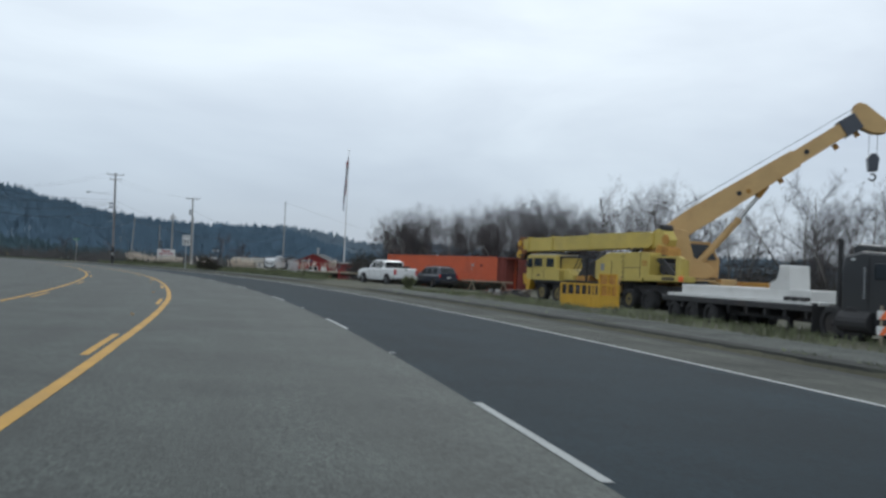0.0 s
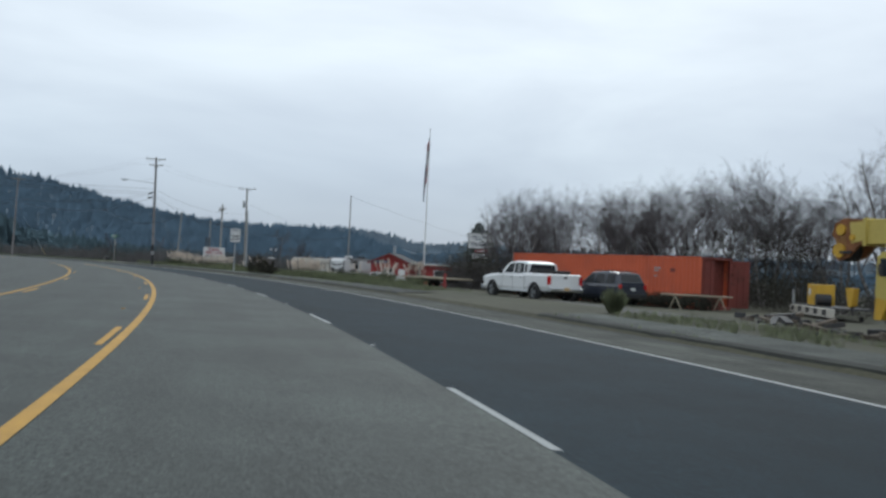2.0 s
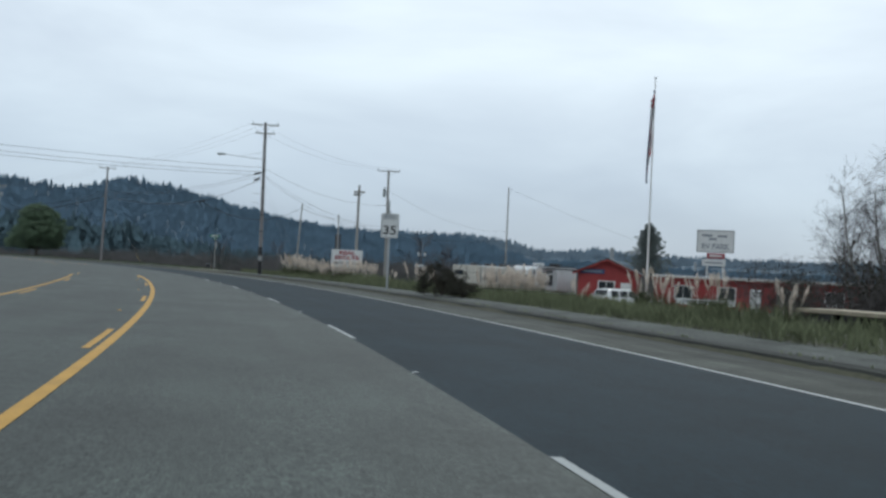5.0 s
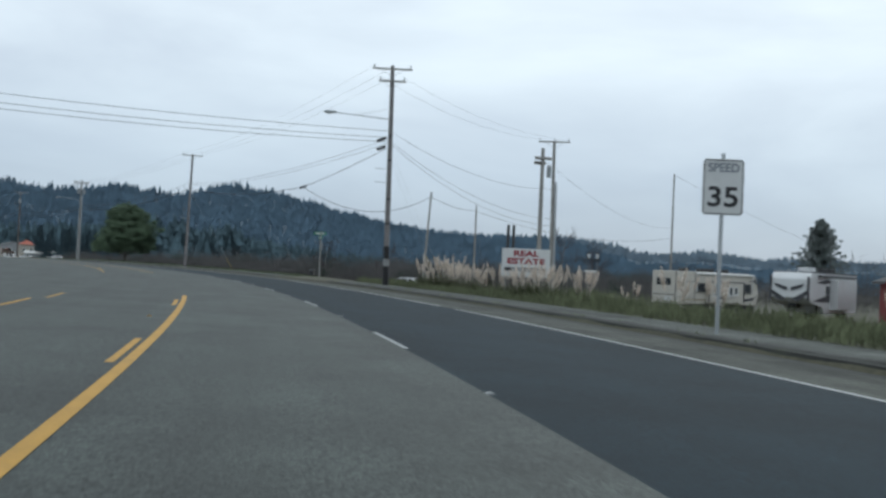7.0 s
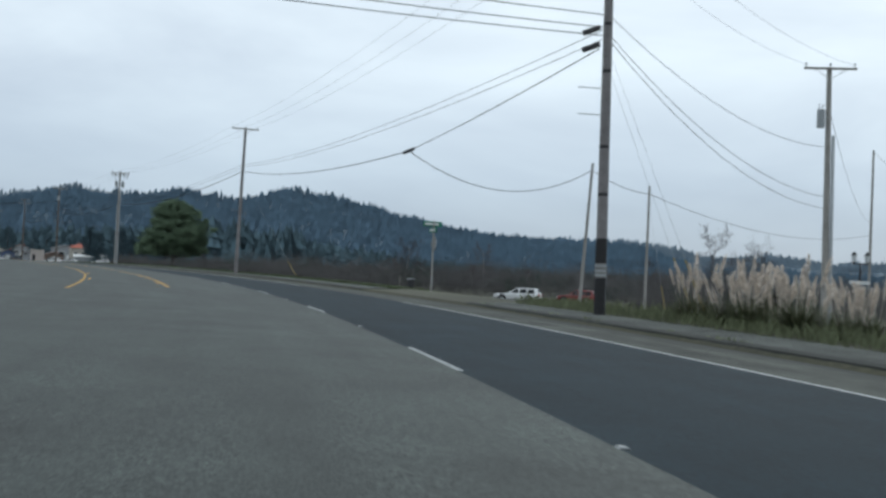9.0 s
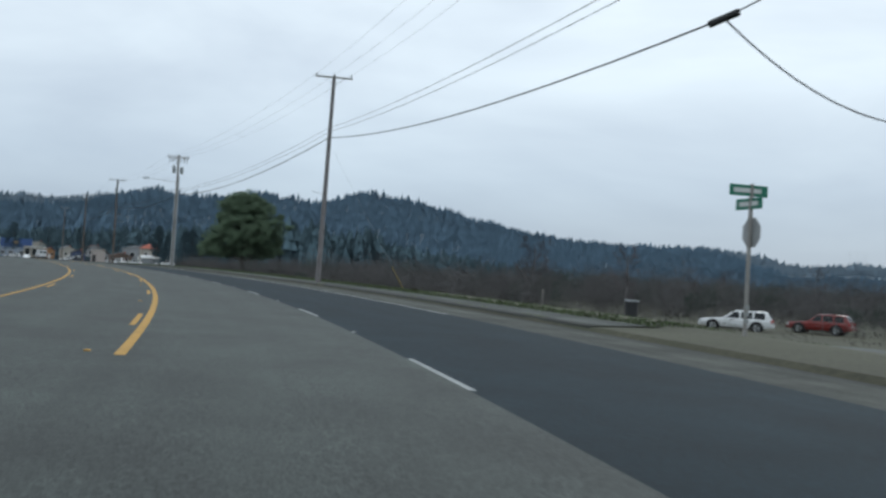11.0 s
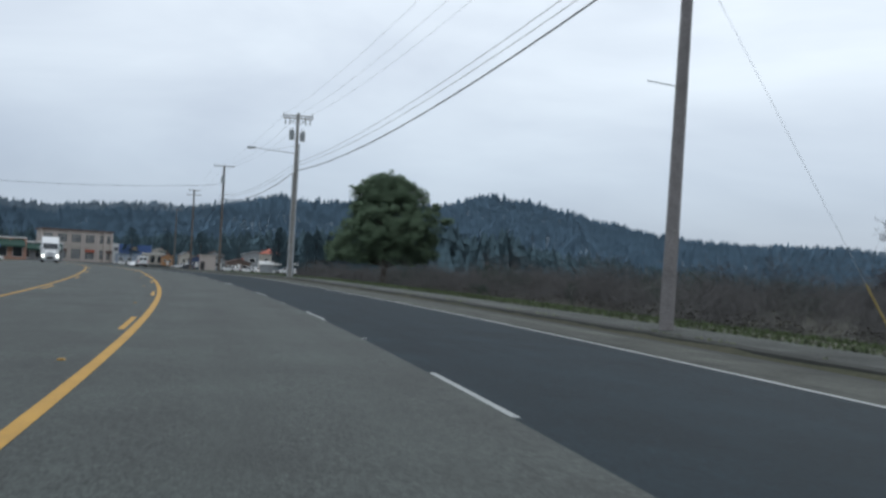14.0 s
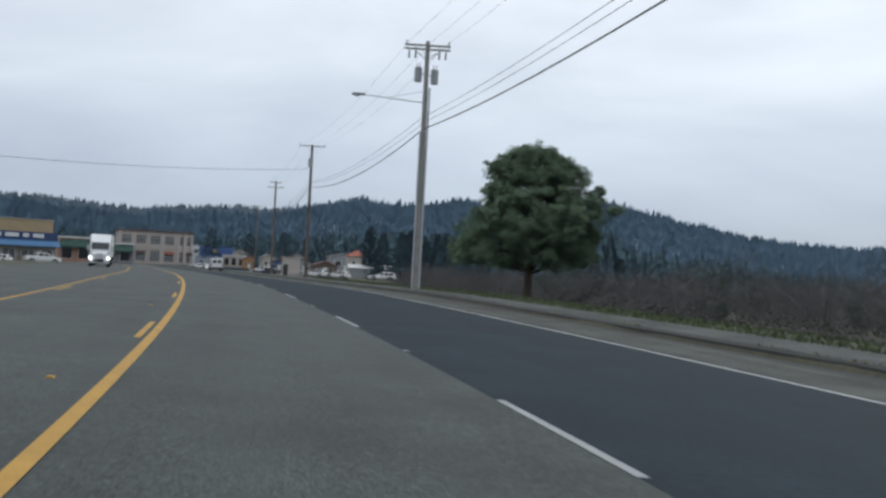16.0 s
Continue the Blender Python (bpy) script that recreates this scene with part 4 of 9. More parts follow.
# leafless willows rising out of the brush belt
willows = [bare_tree_proto(61 + k, h, sp, st, "willow_tree", "leafless brown willow rising out of the brush", 8, "bark", "brush", "willow trees") for k, (h, sp, st) in enumerate(((5.6, 1.15, 4), (6.8, 1.0, 3), (4.8, 1.3, 4)))]
fresh_willow = [True] * 3
for _ in range(60):
    s = rng.uniform(232, 400)
    d = 31 + 55 * rng.random() ** 1.2
    if 296 < s < 345 and d < 30:
        continue
    k = rng.randrange(3)
    p = at(s, d)
    if town_side(p):
        continue
    m = pose(p.x, p.y, p.z - 0.1, 0, 0, rng.uniform(0, 360))
    size = rng.uniform(0.55, 0.95) * (0.55 if math.hypot(p.x + 79.7, p.y - 227.7) < 130 else 1.0)
    if fresh_willow[k]:
        willows[k].matrix_world = m
        fresh_willow[k] = False
        willows[k].scale = (size,) * 3
    else:
        copy_thing(willows[k], m).scale = (size,) * 3
# dark weeds along the container's foot, added as shade seen beneath the pickup
wv, wf = [], []
wrng = random.Random(52)
for _ in range(320):
    u, w = wrng.uniform(-1.5, 16.5), wrng.uniform(-1.7, -0.25)
    c, n = math.cos(radians(27.6)), math.sin(radians(27.6))
    leaf_cloud(wv, wf, wrng, (19.06 + c * w - n * u, 77.12 + n * w + c * u, wrng.uniform(-0.12, 0.42)), 0.5, 110, 0.05, 0.6)
tagged(raw_mesh("weed_strip", wv, wf, M["briar"]), "dark weeds standing in for shade at the container's foot", "brush", kind="stuff")
# rounder dark evergreen shrubs standing in the brush belt
shrubs_v, shrubs_f = [], []
for _ in range(70):
    s = rng.uniform(205, 430)
    d = rng.uniform(24, 90)
    if s < 236 and d < 40:
        continue
    p = at(s, d)
    if town_side(p):
        continue
    r = rng.uniform(0.8, 1.9)
    for _ in range(6):
        leaf_cloud(shrubs_v, shrubs_f, rng, (p.x + rng.uniform(-1, 1) * r, p.y + rng.uniform(-1, 1) * r, p.z + r * rng.uniform(0.5, 1.6)), r * 0.7, 150, 0.08, 0.8)
tagged(raw_mesh("evergreen_scrub", shrubs_v, shrubs_f, M["conifer_near"]), "scattered dark evergreen shrubs among the brush", "brush", kind="stuff")


def bush(name, label, x, y, z, r, h, material, seed, count=1500, leaf=0.07):
    rng = random.Random(seed)
    t = thing(name, label, "bush", pose(x, y, z))
    segs = []
    for _ in range(26):
        a = rng.uniform(0, math.tau)
        way = Vector((math.cos(a) * 0.6, math.sin(a) * 0.6, 1)).normalized()
        segs.append((Vector((0, 0, 0)), way * h * rng.uniform(0.6, 1.05), 0.025, 0.008))
    v, f = tube_list(segs)
    raw_mesh("woody_base", v, f, M["bark"], t)
    v, f = [], []
    for _ in range(48):
        a, q = rng.uniform(0, math.tau), rng.random() ** 0.5 * rng.uniform(0.8, 1.15)
        leaf_cloud(v, f, rng, (r * q * math.cos(a), r * q * math.sin(a), h * rng.uniform(0.2, 0.85) * (1.1 - 0.5 * q)), r * rng.uniform(0.16, 0.34), count // 48, leaf)
    raw_mesh("foliage", v, f, material, t)
    return t


bush("roadside_bush", "big dark evergreen bush behind the footpath", -7.4, 119.9, 0.0, 1.15, 2.2, M["briar"], 31, 9000, 0.04)
bush("roadside_bush", "dark scrubby bush behind the footpath", -6.4, 118.4, 0.0, 0.8, 1.0, M["briar"], 32, 5000, 0.04)
bush("roadside_bush", "dark twiggy bush at the road's edge", -19.5, 171.5, 0.0, 0.9, 1.2, M["briar"], 34, 1500, 0.06)
bush("small_bush", "small round dark bush on the verge", -54.54, 218.8, -0.08, 0.17, 0.42, M["briar"], 35, 900, 0.025)


def blade_mesh(rows, width):
    """Grass: one tapering blade a row of x, y, z, height, lean direction, lean."""
    verts, faces = [], []
    for x, y, z, h, a, b in rows:
        i = len(verts)
        c, s = math.cos(a), math.sin(a)
        w = width * (0.6 + h)
        verts.extend(((x - s * w, y + c * w, z), (x + s * w, y - c * w, z), (x + c * b * h * 0.45 - s * w * 0.6, y + s * b * h * 0.45 + c * w * 0.6, z + h * 0.6), (x + c * b * h, y + s * b * h, z + h)))
        faces.append((i, i + 1, i + 2))
        faces.append((i + 1, i + 3, i + 2))
    return verts, faces


def blades(name, label, rows, material, width=0.012):
    return tagged(raw_mesh(name, *blade_mesh(rows, width), material), label, "grass", kind="stuff")


def grass_tussock(x, y, z, h, r, seed):
    """A feathery upright tuft of long green blades."""
    rng = random.Random(seed)
    t = thing("grass_tussock", "tall feathery green grass tuft at the driveway edge", "grass", pose(x, y, z))
    rows = []
    for _ in range(1500):
        a, q = rng.uniform(0, math.tau), 0.6 * r * rng.random() ** 0.6
        lean = rng.uniform(0.05, 0.7)
        rows.append((q * math.cos(a), q * math.sin(a), 0.0, h * rng.uniform(0.4, 1.0) * (1.1 - 0.75 * lean), a + rng.uniform(-1.2, 1.2), lean))
    raw_mesh("blades", *blade_mesh(rows, 0.007), M["grass"], t)
    return t


grass_tussock(9.33, 61.09, 0.0, 1.05, 0.3, 33)

rng = random.Random(14)
tall, short = [], []
for _ in range(44000):
    s = rng.uniform(0, 176)
    if 57 < s < 79:
        continue
    d = 13.3 + 3.4 * rng.random() ** 1.3
    p = at(s, d)
    patch = noise.noise((s * 0.5, d * 0.9, 2.0))
    if patch < -0.12 and s < 95:
        continue
    tall.append((p.x, p.y, p.z - 0.02, rng.uniform(0.08, 0.5) * (0.6 if s < 90 else 1.15) * (0.8 + 0.6 * patch), rng.uniform(0, 6.28), rng.uniform(0.1, 0.7)))
for _ in range(16000):
    s = rng.uniform(96, 150)
    d = rng.uniform(14.6, 20.5)
    p = at(s, d)
    clump = noise.noise((s * 0.22, d * 0.35, 7.0))
    if clump > -0.25:
        tall.append((p.x, p.y, p.z - 0.02, rng.uniform(0.3, 0.75) * (0.9 + 0.8 * clump), rng.uniform(0, 6.28), rng.uniform(0.1, 0.5)))
blades("verge_grass", "rough half-dead verge grass behind the footpath", tall, M["grass"], 0.013)
for _ in range(26000):
    s = rng.uniform(194, 345)
    d = 13.2 + 3.6 * rng.random() ** 1.6
    p = at(s, d)
    short.append((p.x, p.y, p.z - 0.02, rng.uniform(0.05, 0.16), rng.uniform(0, 6.28), rng.uniform(0.1, 0.6)))
for _ in range(15000):
    s = rng.uniform(197, 240)
    d = 16.2 + 14 * rng.random() ** 1.3
    p = at(s, d)
    short.append((p.x, p.y, p.z - 0.02, rng.uniform(0.08, 0.24), rng.uniform(0, 6.28), rng.uniform(0.1, 0.6)))
blades("green_verge", "short green grass verge beside the footpath", short, M["lush"], 0.03)
tuft = []
for _ in range(3500):
    s = rng.uniform(0, 330)
    if 57 < s < 77 or 176 < s < 194:
        continue
    d = rng.gauss(11.28, 0.06) if noise.noise((s * 0.4, 9, 1)) > 0.05 else 13.2
    p = at(s, d, 0)
    tuft.append((p.x, p.y, fall(s) - 0.02 + (0.03 if d > 11.2 else -0.06), rng.uniform(0.03, 0.1), rng.uniform(0, 6.28), rng.uniform(0.1, 0.8)))
blades("kerb_weeds", "sparse weeds growing along the kerb", tuft, M["grass"], 0.03)


def pampas_proto(seed, plumes):
    rng = random.Random(seed)
    t = thing("pampas_grass", "pampas grass clump with pale feathery plumes", "plant", Matrix.Identity(4), group="pampas grass clumps")
    v, f = [], []
    for _ in range(230):
        a, ln, out = rng.uniform(0, math.tau), rng.uniform(0.7, 1.5), rng.uniform(0.25, 1.0)
        p, r0 = Vector((0.25 * math.cos(a), 0.25 * math.sin(a), 0)), 0.014
        c, s = math.cos(a), math.sin(a)
        i = len(v)
        for k in range(5):
            u = k / 4
            x = out * ln * u**1.4
            z = ln * (u * 1.15 - 0.55 * out * u**2.4)
            w = r0 * (1 - u) + 0.003
            v.extend(((p.x + c * x - s * w, p.y + s * x + c * w, z), (p.x + c * x + s * w, p.y + s * x - c * w, z)))
        for k in range(4):
            f.append((i + 2 * k, i + 2 * k + 1, i + 2 * k + 3, i + 2 * k + 2))
    raw_mesh("foliage", v, f, M["pampas_leaf"], t)
    for _ in range(plumes):
        a, lean, h = rng.uniform(0, math.tau), rng.uniform(0.05, 0.42), rng.uniform(1.25, 2.3)
        way = Vector((math.cos(a) * lean, math.sin(a) * lean, 1)).normalized()
        root = Vector((math.cos(a) * 0.2, math.sin(a) * 0.2, 0.2))
        bm = C(root, root + way * (h - 0.55), 0.008, 0.006, 4)
        ln = rng.uniform(0.65, 0.95)
        base = root + way * (h - 0.6)
        for _ in range(120):
            u = rng.random()
            b = rng.uniform(0, math.tau)
            r = 0.125 * math.sin(math.pi * min(1, u * 0.85 + 0.12)) + 0.012
            p = base + way * ln * u
            side = Vector((math.cos(b), math.sin(b), 0))
            tip = p + side * r * 1.25 + way * 0.13 + Vector((0, 0, -0.02))
            across = side.cross(way) * 0.018
            bm.faces.new((bm.verts.new(p + across), bm.verts.new(p - across), bm.verts.new(tip)))
        part("plume", bm, M["pampas_plume"], t)
    return t


pampas = [pampas_proto(71, 8), pampas_proto(72, 6), pampas_proto(73, 10)]
fresh = [True] * 3
rng = random.Random(19)
for s in np.arange(147, 165.5, 1.1):
    for d in (14.9, 16.8):
        if 149.5 < s < 155.5 and d < 16:
            continue
        plant(pampas, fresh, s + rng.uniform(-0.6, 0.6), d + rng.uniform(-0.5, 0.5), rng.uniform(0, 360), rng.uniform(0.66, 0.92))
for s, d in ((145.2, 15.4), (143.8, 16.2), (142.4, 15.6), (140.6, 16.9)):
    plant(pampas, fresh, s, d, rng.uniform(0, 360), rng.uniform(0.6, 0.8))
# clumps in front of the trailers and of the red building
for x, y, size in ((4.9, 130.7, 1.1), (5.7, 129.9, 1.0), (7.9, 128.6, 0.95), (8.8, 127.6, 1.0), (-9.6, 142.0, 0.9), (-8.6, 139.4, 0.8)):
    k = rng.randrange(3)
    ob = copy_thing(pampas[k], pose(x, y, -0.45, 0, 0, rng.uniform(0, 360)))
    ob.scale = (size,) * 3
thick = pampas_proto(74, 17)
for k, (s, d) in enumerate(((119.4, 18.4), (120.3, 19.2), (121.1, 18.2), (122.0, 18.9), (122.9, 18.2), (123.8, 19.0), (124.7, 18.3), (125.6, 18.9), (126.8, 18.5))):
    p = at(s, d)
    m = pose(p.x, p.y, p.z - 0.1, 0, 0, 67.0 * k)
    ob = copy_thing(thick, m) if k else thick
    ob.matrix_world = m
    ob.scale = (rng.uniform(0.74, 0.9),) * 3
for s, d in ((112, 17.2), (105.5, 17.8), (98.5, 17.9)):
    plant(pampas, fresh, s, d, rng.uniform(0, 360), rng.uniform(0.6, 0.8))


def leafy_tree(x, y, z, height, width, seed):
    """Broad evergreen: trunk, limbs and a crown of leaf clumps with gaps and an uneven edge."""
    rng = random.Random(seed)
    t = thing("evergreen_tree", "broad dark green evergreen tree with a short trunk", "tree", pose(x, y, z))
    top = Vector((0.5, 0, height * 0.93))
    segs = [(Vector((0, 0, -0.2)), Vector((0.05, 0, 2.2)), 0.48, 0.36), (Vector((0.05, 0, 2.2)), Vector((0.25, 0.1, height * 0.45)), 0.36, 0.24), (Vector((0.25, 0.1, height * 0.45)), top, 0.24, 0.05)]
    clumps = []
    for k in range(92):
        u = 0.235 + 0.745 * ((k + rng.random()) / 92) ** 1.05
        a = k * 2.399 + rng.uniform(-0.4, 0.4)
        full = float(np.interp(u, (0.2, 0.3, 0.42, 0.56, 0.7, 0.84, 0.93, 1.0), (0.72, 0.92, 1.0, 0.94, 0.8, 0.58, 0.36, 0.1)))
        bulge = 1 + 0.6 * noise.noise((math.cos(a) * 1.5, math.sin(a) * 1.5, u * 2.6))
        reach = width * 0.5 * full * bulge * rng.uniform(0.78, 1.06)
        p0 = Vector((0.2, 0.05, height * max(0.16, u - 0.1)))
        p1 = Vector((math.cos(a) * reach + 0.4 * u, math.sin(a) * reach, height * u - 0.06 * reach))
        mid = p0.lerp(p1, 0.55) + Vector((0, 0, 0.35))
        segs += [(p0, mid, 0.11, 0.06), (mid, p1, 0.06, 0.02)]
        clumps += [(p1, rng.uniform(0.45, 0.85), 240), (mid.lerp(p1, 0.45), rng.uniform(0.7, 1.0), 260), (mid, 0.95, 200)]
        for _ in range(6):
            way = Vector((rng.uniform(-1, 1), rng.uniform(-1, 1), rng.uniform(-0.5, 0.9)))
            clumps.append((p1 + way * rng.uniform(0.4, 0.9), rng.uniform(0.3, 0.55), 85))
    for k in range(40):
        a, u = k * 2.399, 0.3 + 0.55 * k / 40
        q = width * 0.22 * (1.1 - u) * rng.random()
        clumps.append((Vector((q * math.cos(a) + 0.3, q * math.sin(a), height * u)), 1.1, 200))
    for _ in range(620):
        a, u = rng.uniform(0, math.tau), 0.225 + 0.76 * rng.random() ** 1.15
        full = float(np.interp(u, (0.2, 0.3, 0.42, 0.56, 0.7, 0.84, 0.93, 1.0), (0.72, 0.92, 1.0, 0.94, 0.8, 0.58, 0.36, 0.08)))
        bulge = 1 + 0.6 * noise.noise((math.cos(a) * 1.5, math.sin(a) * 1.5, u * 2.6))
        reach = width * 0.5 * full * bulge * rng.uniform(0.7, 1.0)
        clumps.append((Vector((math.cos(a) * reach + 0.4 * u, math.sin(a) * reach, height * u)), rng.uniform(0.35, 0.75), 110))
    v, f = tube_list(segs, 5)
    raw_mesh("trunk", v, f, M["bark"], t)
    v, f = [], []
    for p, r, n in clumps:
        leaf_cloud(v, f, rng, p, r * 1.1, n, 0.1, 0.75)
    raw_mesh("crown", v, f, M["leaf"], t)
    return t


leafy_tree(-110.8, 308.1, -0.95, 13.7, 13.2, 91)


def conifer(x, y, z, h, r, seed, label="dark green conifer beyond the lot", dense=9, power=0.75, needles="conifer_near"):
    rng = random.Random(seed)
    t = thing("conifer", label, "tree", pose(x, y, z), group="conifers")
    v, f = tube_list([(Vector((0, 0, 0)), Vector((0, 0, h)), 0.02 * h, 0.01)], 6)
    raw_mesh("trunk", v, f, M["bark"], t)
    v, f = [], []
    n = int(h * 3.2)
    for k in range(n):
        u = 0.1 + 0.9 * k / n
        reach = r * (1 - u) ** power * rng.uniform(0.62, 1.15) + 0.12
        for _ in range(dense):
            a = rng.uniform(0, math.tau)
            rr = reach * rng.uniform(0.4, 1.0)
            leaf_cloud(v, f, rng, (rr * math.cos(a), rr * math.sin(a), h * u - 0.15 * rr), 0.05 * h * (1 - 0.5 * u), 7, 0.024 * h, 0.6)
    raw_mesh("crown", v, f, M[needles], t)
    return t


def ragged_spire(x, y, z, h, r, seed):
    """A grey-green conifer with uneven sweeping boughs and gaps between them."""
    rng = random.Random(seed)
    t = thing("conifer", "ragged grey-green conifer behind the red building", "tree", pose(x, y, z), group="conifers")
    v, f = tube_list([(Vector((0, 0, 0)), Vector((0.4, 0, h * 0.5)), 0.02 * h, 0.012 * h), (Vector((0.4, 0, h * 0.5)), Vector((0.2, 0, h)), 0.012 * h, 0.02)], 6)
    raw_mesh("trunk", v, f, M["bark"], t)
    v, f = [], []
    for k in range(170):
        u = 0.1 + 0.9 * (k + rng.random()) / 170
        a = k * 2.399 + rng.uniform(-0.5, 0.5)
        reach = r * (1 - u) ** 0.62 * rng.uniform(0.5, 1.12) + 0.15
        for q in range(6):
            w = (q + rng.random()) / 6
            p = (reach * w * math.cos(a), reach * w * math.sin(a), h * u + 0.28 * reach * w * w - 0.12 * reach * w)
            leaf_cloud(v, f, rng, p, 0.034 * h * (1.15 - 0.4 * w), 24, 0.012 * h, 0.8)
    raw_mesh("crown", v, f, M["cedar"], t)


ragged_spire(45.0, 318.0, -2.0, 17.8, 8.9, 51)


def sapling(s, d, h, seed):
    """A thin young tree with a pale stem and a few bare twigs."""
    rng = random.Random(seed)
    p = at(s, d)
    t = thing("sapling", "thin leafless sapling with a pale stem on the verge", "tree", pose(p.x, p.y, p.z - 0.05), group="saplings")
    a = Vector((rng.uniform(-0.1, 0.1), rng.uniform(-0.1, 0.1), h * 0.5))
    b = Vector((rng.uniform(-0.25, 0.25), rng.uniform(-0.2, 0.2), h))
    v, f = tube_list([(Vector((0, 0, 0)), a, 0.045, 0.035), (a, b, 0.035, 0.012)], 6)
    raw_mesh("stem", v, f, M["birch"], t)
    segs = []
    for _ in range(16):
        u = rng.uniform(0.4, 1.0)
        p0 = a.lerp(b, (u - 0.5) * 2) if u > 0.5 else a * (u * 2)
        q = p0 + Vector((rng.uniform(-0.5, 0.5), rng.uniform(-0.5, 0.5), rng.uniform(0.3, 0.8)))
        segs += [(p0, q, 0.012, 0.006), (q, q + Vector((rng.uniform(-0.25, 0.25), rng.uniform(-0.25, 0.25), 0.3)), 0.006, 0.003)]
    v, f = tube_list(segs, 3)
    raw_mesh("twig_spray", v, f, M["twig"], t)


for k, (s, d, h) in enumerate(((311.5, 45.1, 3.4),)):
    sapling(s, d, h, 5 + k)

# ---- poles, lamps, wires and signs ----
def crossarm(parent, z, length, turn=0.0, insulators=3, y=-0.17):
    r = Matrix.Rotation(radians(turn), 3, "Z")
    a = part("crossarm", B((0, y, z), (length, 0.1, 0.12), 0.012, None), M["pole_wood"], parent)
    a.rotation_euler = (0, 0, radians(turn))
    for k in range(insulators):
        x = -length / 2 + 0.12 + k * (length - 0.24) / max(1, insulators - 1)
        bm = cyl(C((x, y, z + 0.06), (x, y, z + 0.2), 0.02, 0.02, 6), (x, y, z + 0.16), (x, y, z + 0.3), 0.055, 0.03, 8)
        part("insulator", bm, M["grey_metal"], a)
    for sx in (-1, 1):
        part("brace", C((sx * length * 0.3, y, z - 0.05), (0, y, z - 0.55), 0.015, 0.015, 5), M["galv"], a)
    return a


def transformer(parent, x, y, z, r=0.2, h=0.75):
    bm = C((x, y, z), (x, y, z + h), r, r, 14)
    cyl(bm, (x, y, z + h), (x, y, z + h + 0.06), r * 1.05, r * 0.8, 14)
    t = part("transformer", bm, M["grey_metal"], parent, "grey pole-top transformer can")
    for k in (-1, 1):
        part("bushing", C((x + k * 0.07, y, z + h + 0.04), (x + k * 0.1, y, z + h + 0.34), 0.03, 0.02, 6), M["dark"], t)
    part("bracket", B(((x) / 2, y / 2, z + h * 0.6), (abs(x) + 0.06, abs(y) + 0.06, 0.06)), M["galv"], t)
    return t


def lamp_arm(parent, z, length, turn, rise=0.35):
    """Cobra-head street lamp on a long arm out over the road."""
    c, s = math.cos(radians(turn)), math.sin(radians(turn))
    bm = C((0, 0, z), (c * length, s * length, z + rise), 0.035, 0.03, 8)
    a = part("lamp_arm", bm, M["galv"], parent)
    part("brace", C((0, 0, z + 0.75), (c * length * 0.62, s * length * 0.62, z + rise * 0.66), 0.014, 0.014, 5), M["galv"], a)
    head = Vector((c * (length + 0.3), s * (length + 0.3), z + rise + 0.02))
    bm = B((0, 0, 0), (0.85, 0.3, 0.16), 0.06)
    bmesh.ops.rotate(bm, matrix=Matrix.Rotation(radians(turn), 3, "Z"), verts=bm.verts)
    bmesh.ops.translate(bm, vec=head, verts=bm.verts)
    h = part("lamp_head", bm, M["grey_metal"], a)
    bm = bmesh.new()
    bmesh.ops.create_uvsphere(bm, u_segments=10, v_segments=6, radius=0.14)
    bmesh.ops.scale(bm, vec=(1.3, 0.9, 0.6), verts=bm.verts)
    bmesh.ops.translate(bm, vec=head + Vector((c * 0.1, s * 0.1, -0.08)), verts=bm.verts)
    part("lens", bm, M["clear_lens"], h, smooth=True)
    return a


def utility_pole(x, y, z, h, label, turn, r=0.17, material="pole_wood", lean=(0, 0), arms=((0.35, 2.6),), group="utility poles"):
    t = thing("utility_pole", label, "utility pole", pose(x, y, z, lean[0], lean[1], turn), group=group)
    part("pole", C((0, 0, -0.3), (0, 0, h), r, r * 0.66, 14), M[material], t, smooth=False)
    for drop, length in arms:
        crossarm(t, h - drop, length)
    return t


BIG = utility_pole(-26.05, 166.8, 0.05, 15.25, "tall brown wooden utility pole with two crossarms and a street lamp", 12, 0.2, "pole_brown", arms=((0.25, 2.75), (1.1, 1.9)), lean=(0, -0.7))
lamp_arm(BIG, 11.5, 3.9, 178)
for z in (7.1, 8.05):
    part("step_bar", C((-0.18, 0, z), (-1.0, 0, z + 0.03), 0.02, 0.02, 6), M["galv"], BIG)
for z in (1.35, 1.5, 1.68):
    part("reflector_band", C((0, 0, z), (0, 0, z + 0.1), 0.205, 0.205, 14), M["white_paint"], BIG, "white reflective band")
for z in (9.9, 9.3):
    part("splice_case", C((-0.9, -0.2, z + 0.05), (-0.32, -0.12, z + 0.3), 0.1, 0.1, 10), M["wire"], BIG, "black cable splice case")
part("butt_wrap", C((0, 0, 0.0), (0, 0, 1.3), 0.207, 0.205, 14), M["black"], BIG, "black tarred foot of the pole")
part("butt_wrap", C((0, 0, 1.82), (0, 0, 2.7), 0.203, 0.2, 14), M["black"], BIG, "black tarred foot of the pole")
# thin dark bands added to stand for blotches on the wood
for z in (4.2, 5.9, 8.6, 10.3):
    part("ground_clip", C((0, 0, z), (0, 0, z + 0.12), 0.205 - 0.0045 * z, 0.203 - 0.0045 * z, 14), M["dark"], BIG)
part("ground_wire", C((0.19, -0.06, 0.0), (0.14, -0.04, 14.2), 0.014, 0.014, 6), M["grey_metal"], BIG)
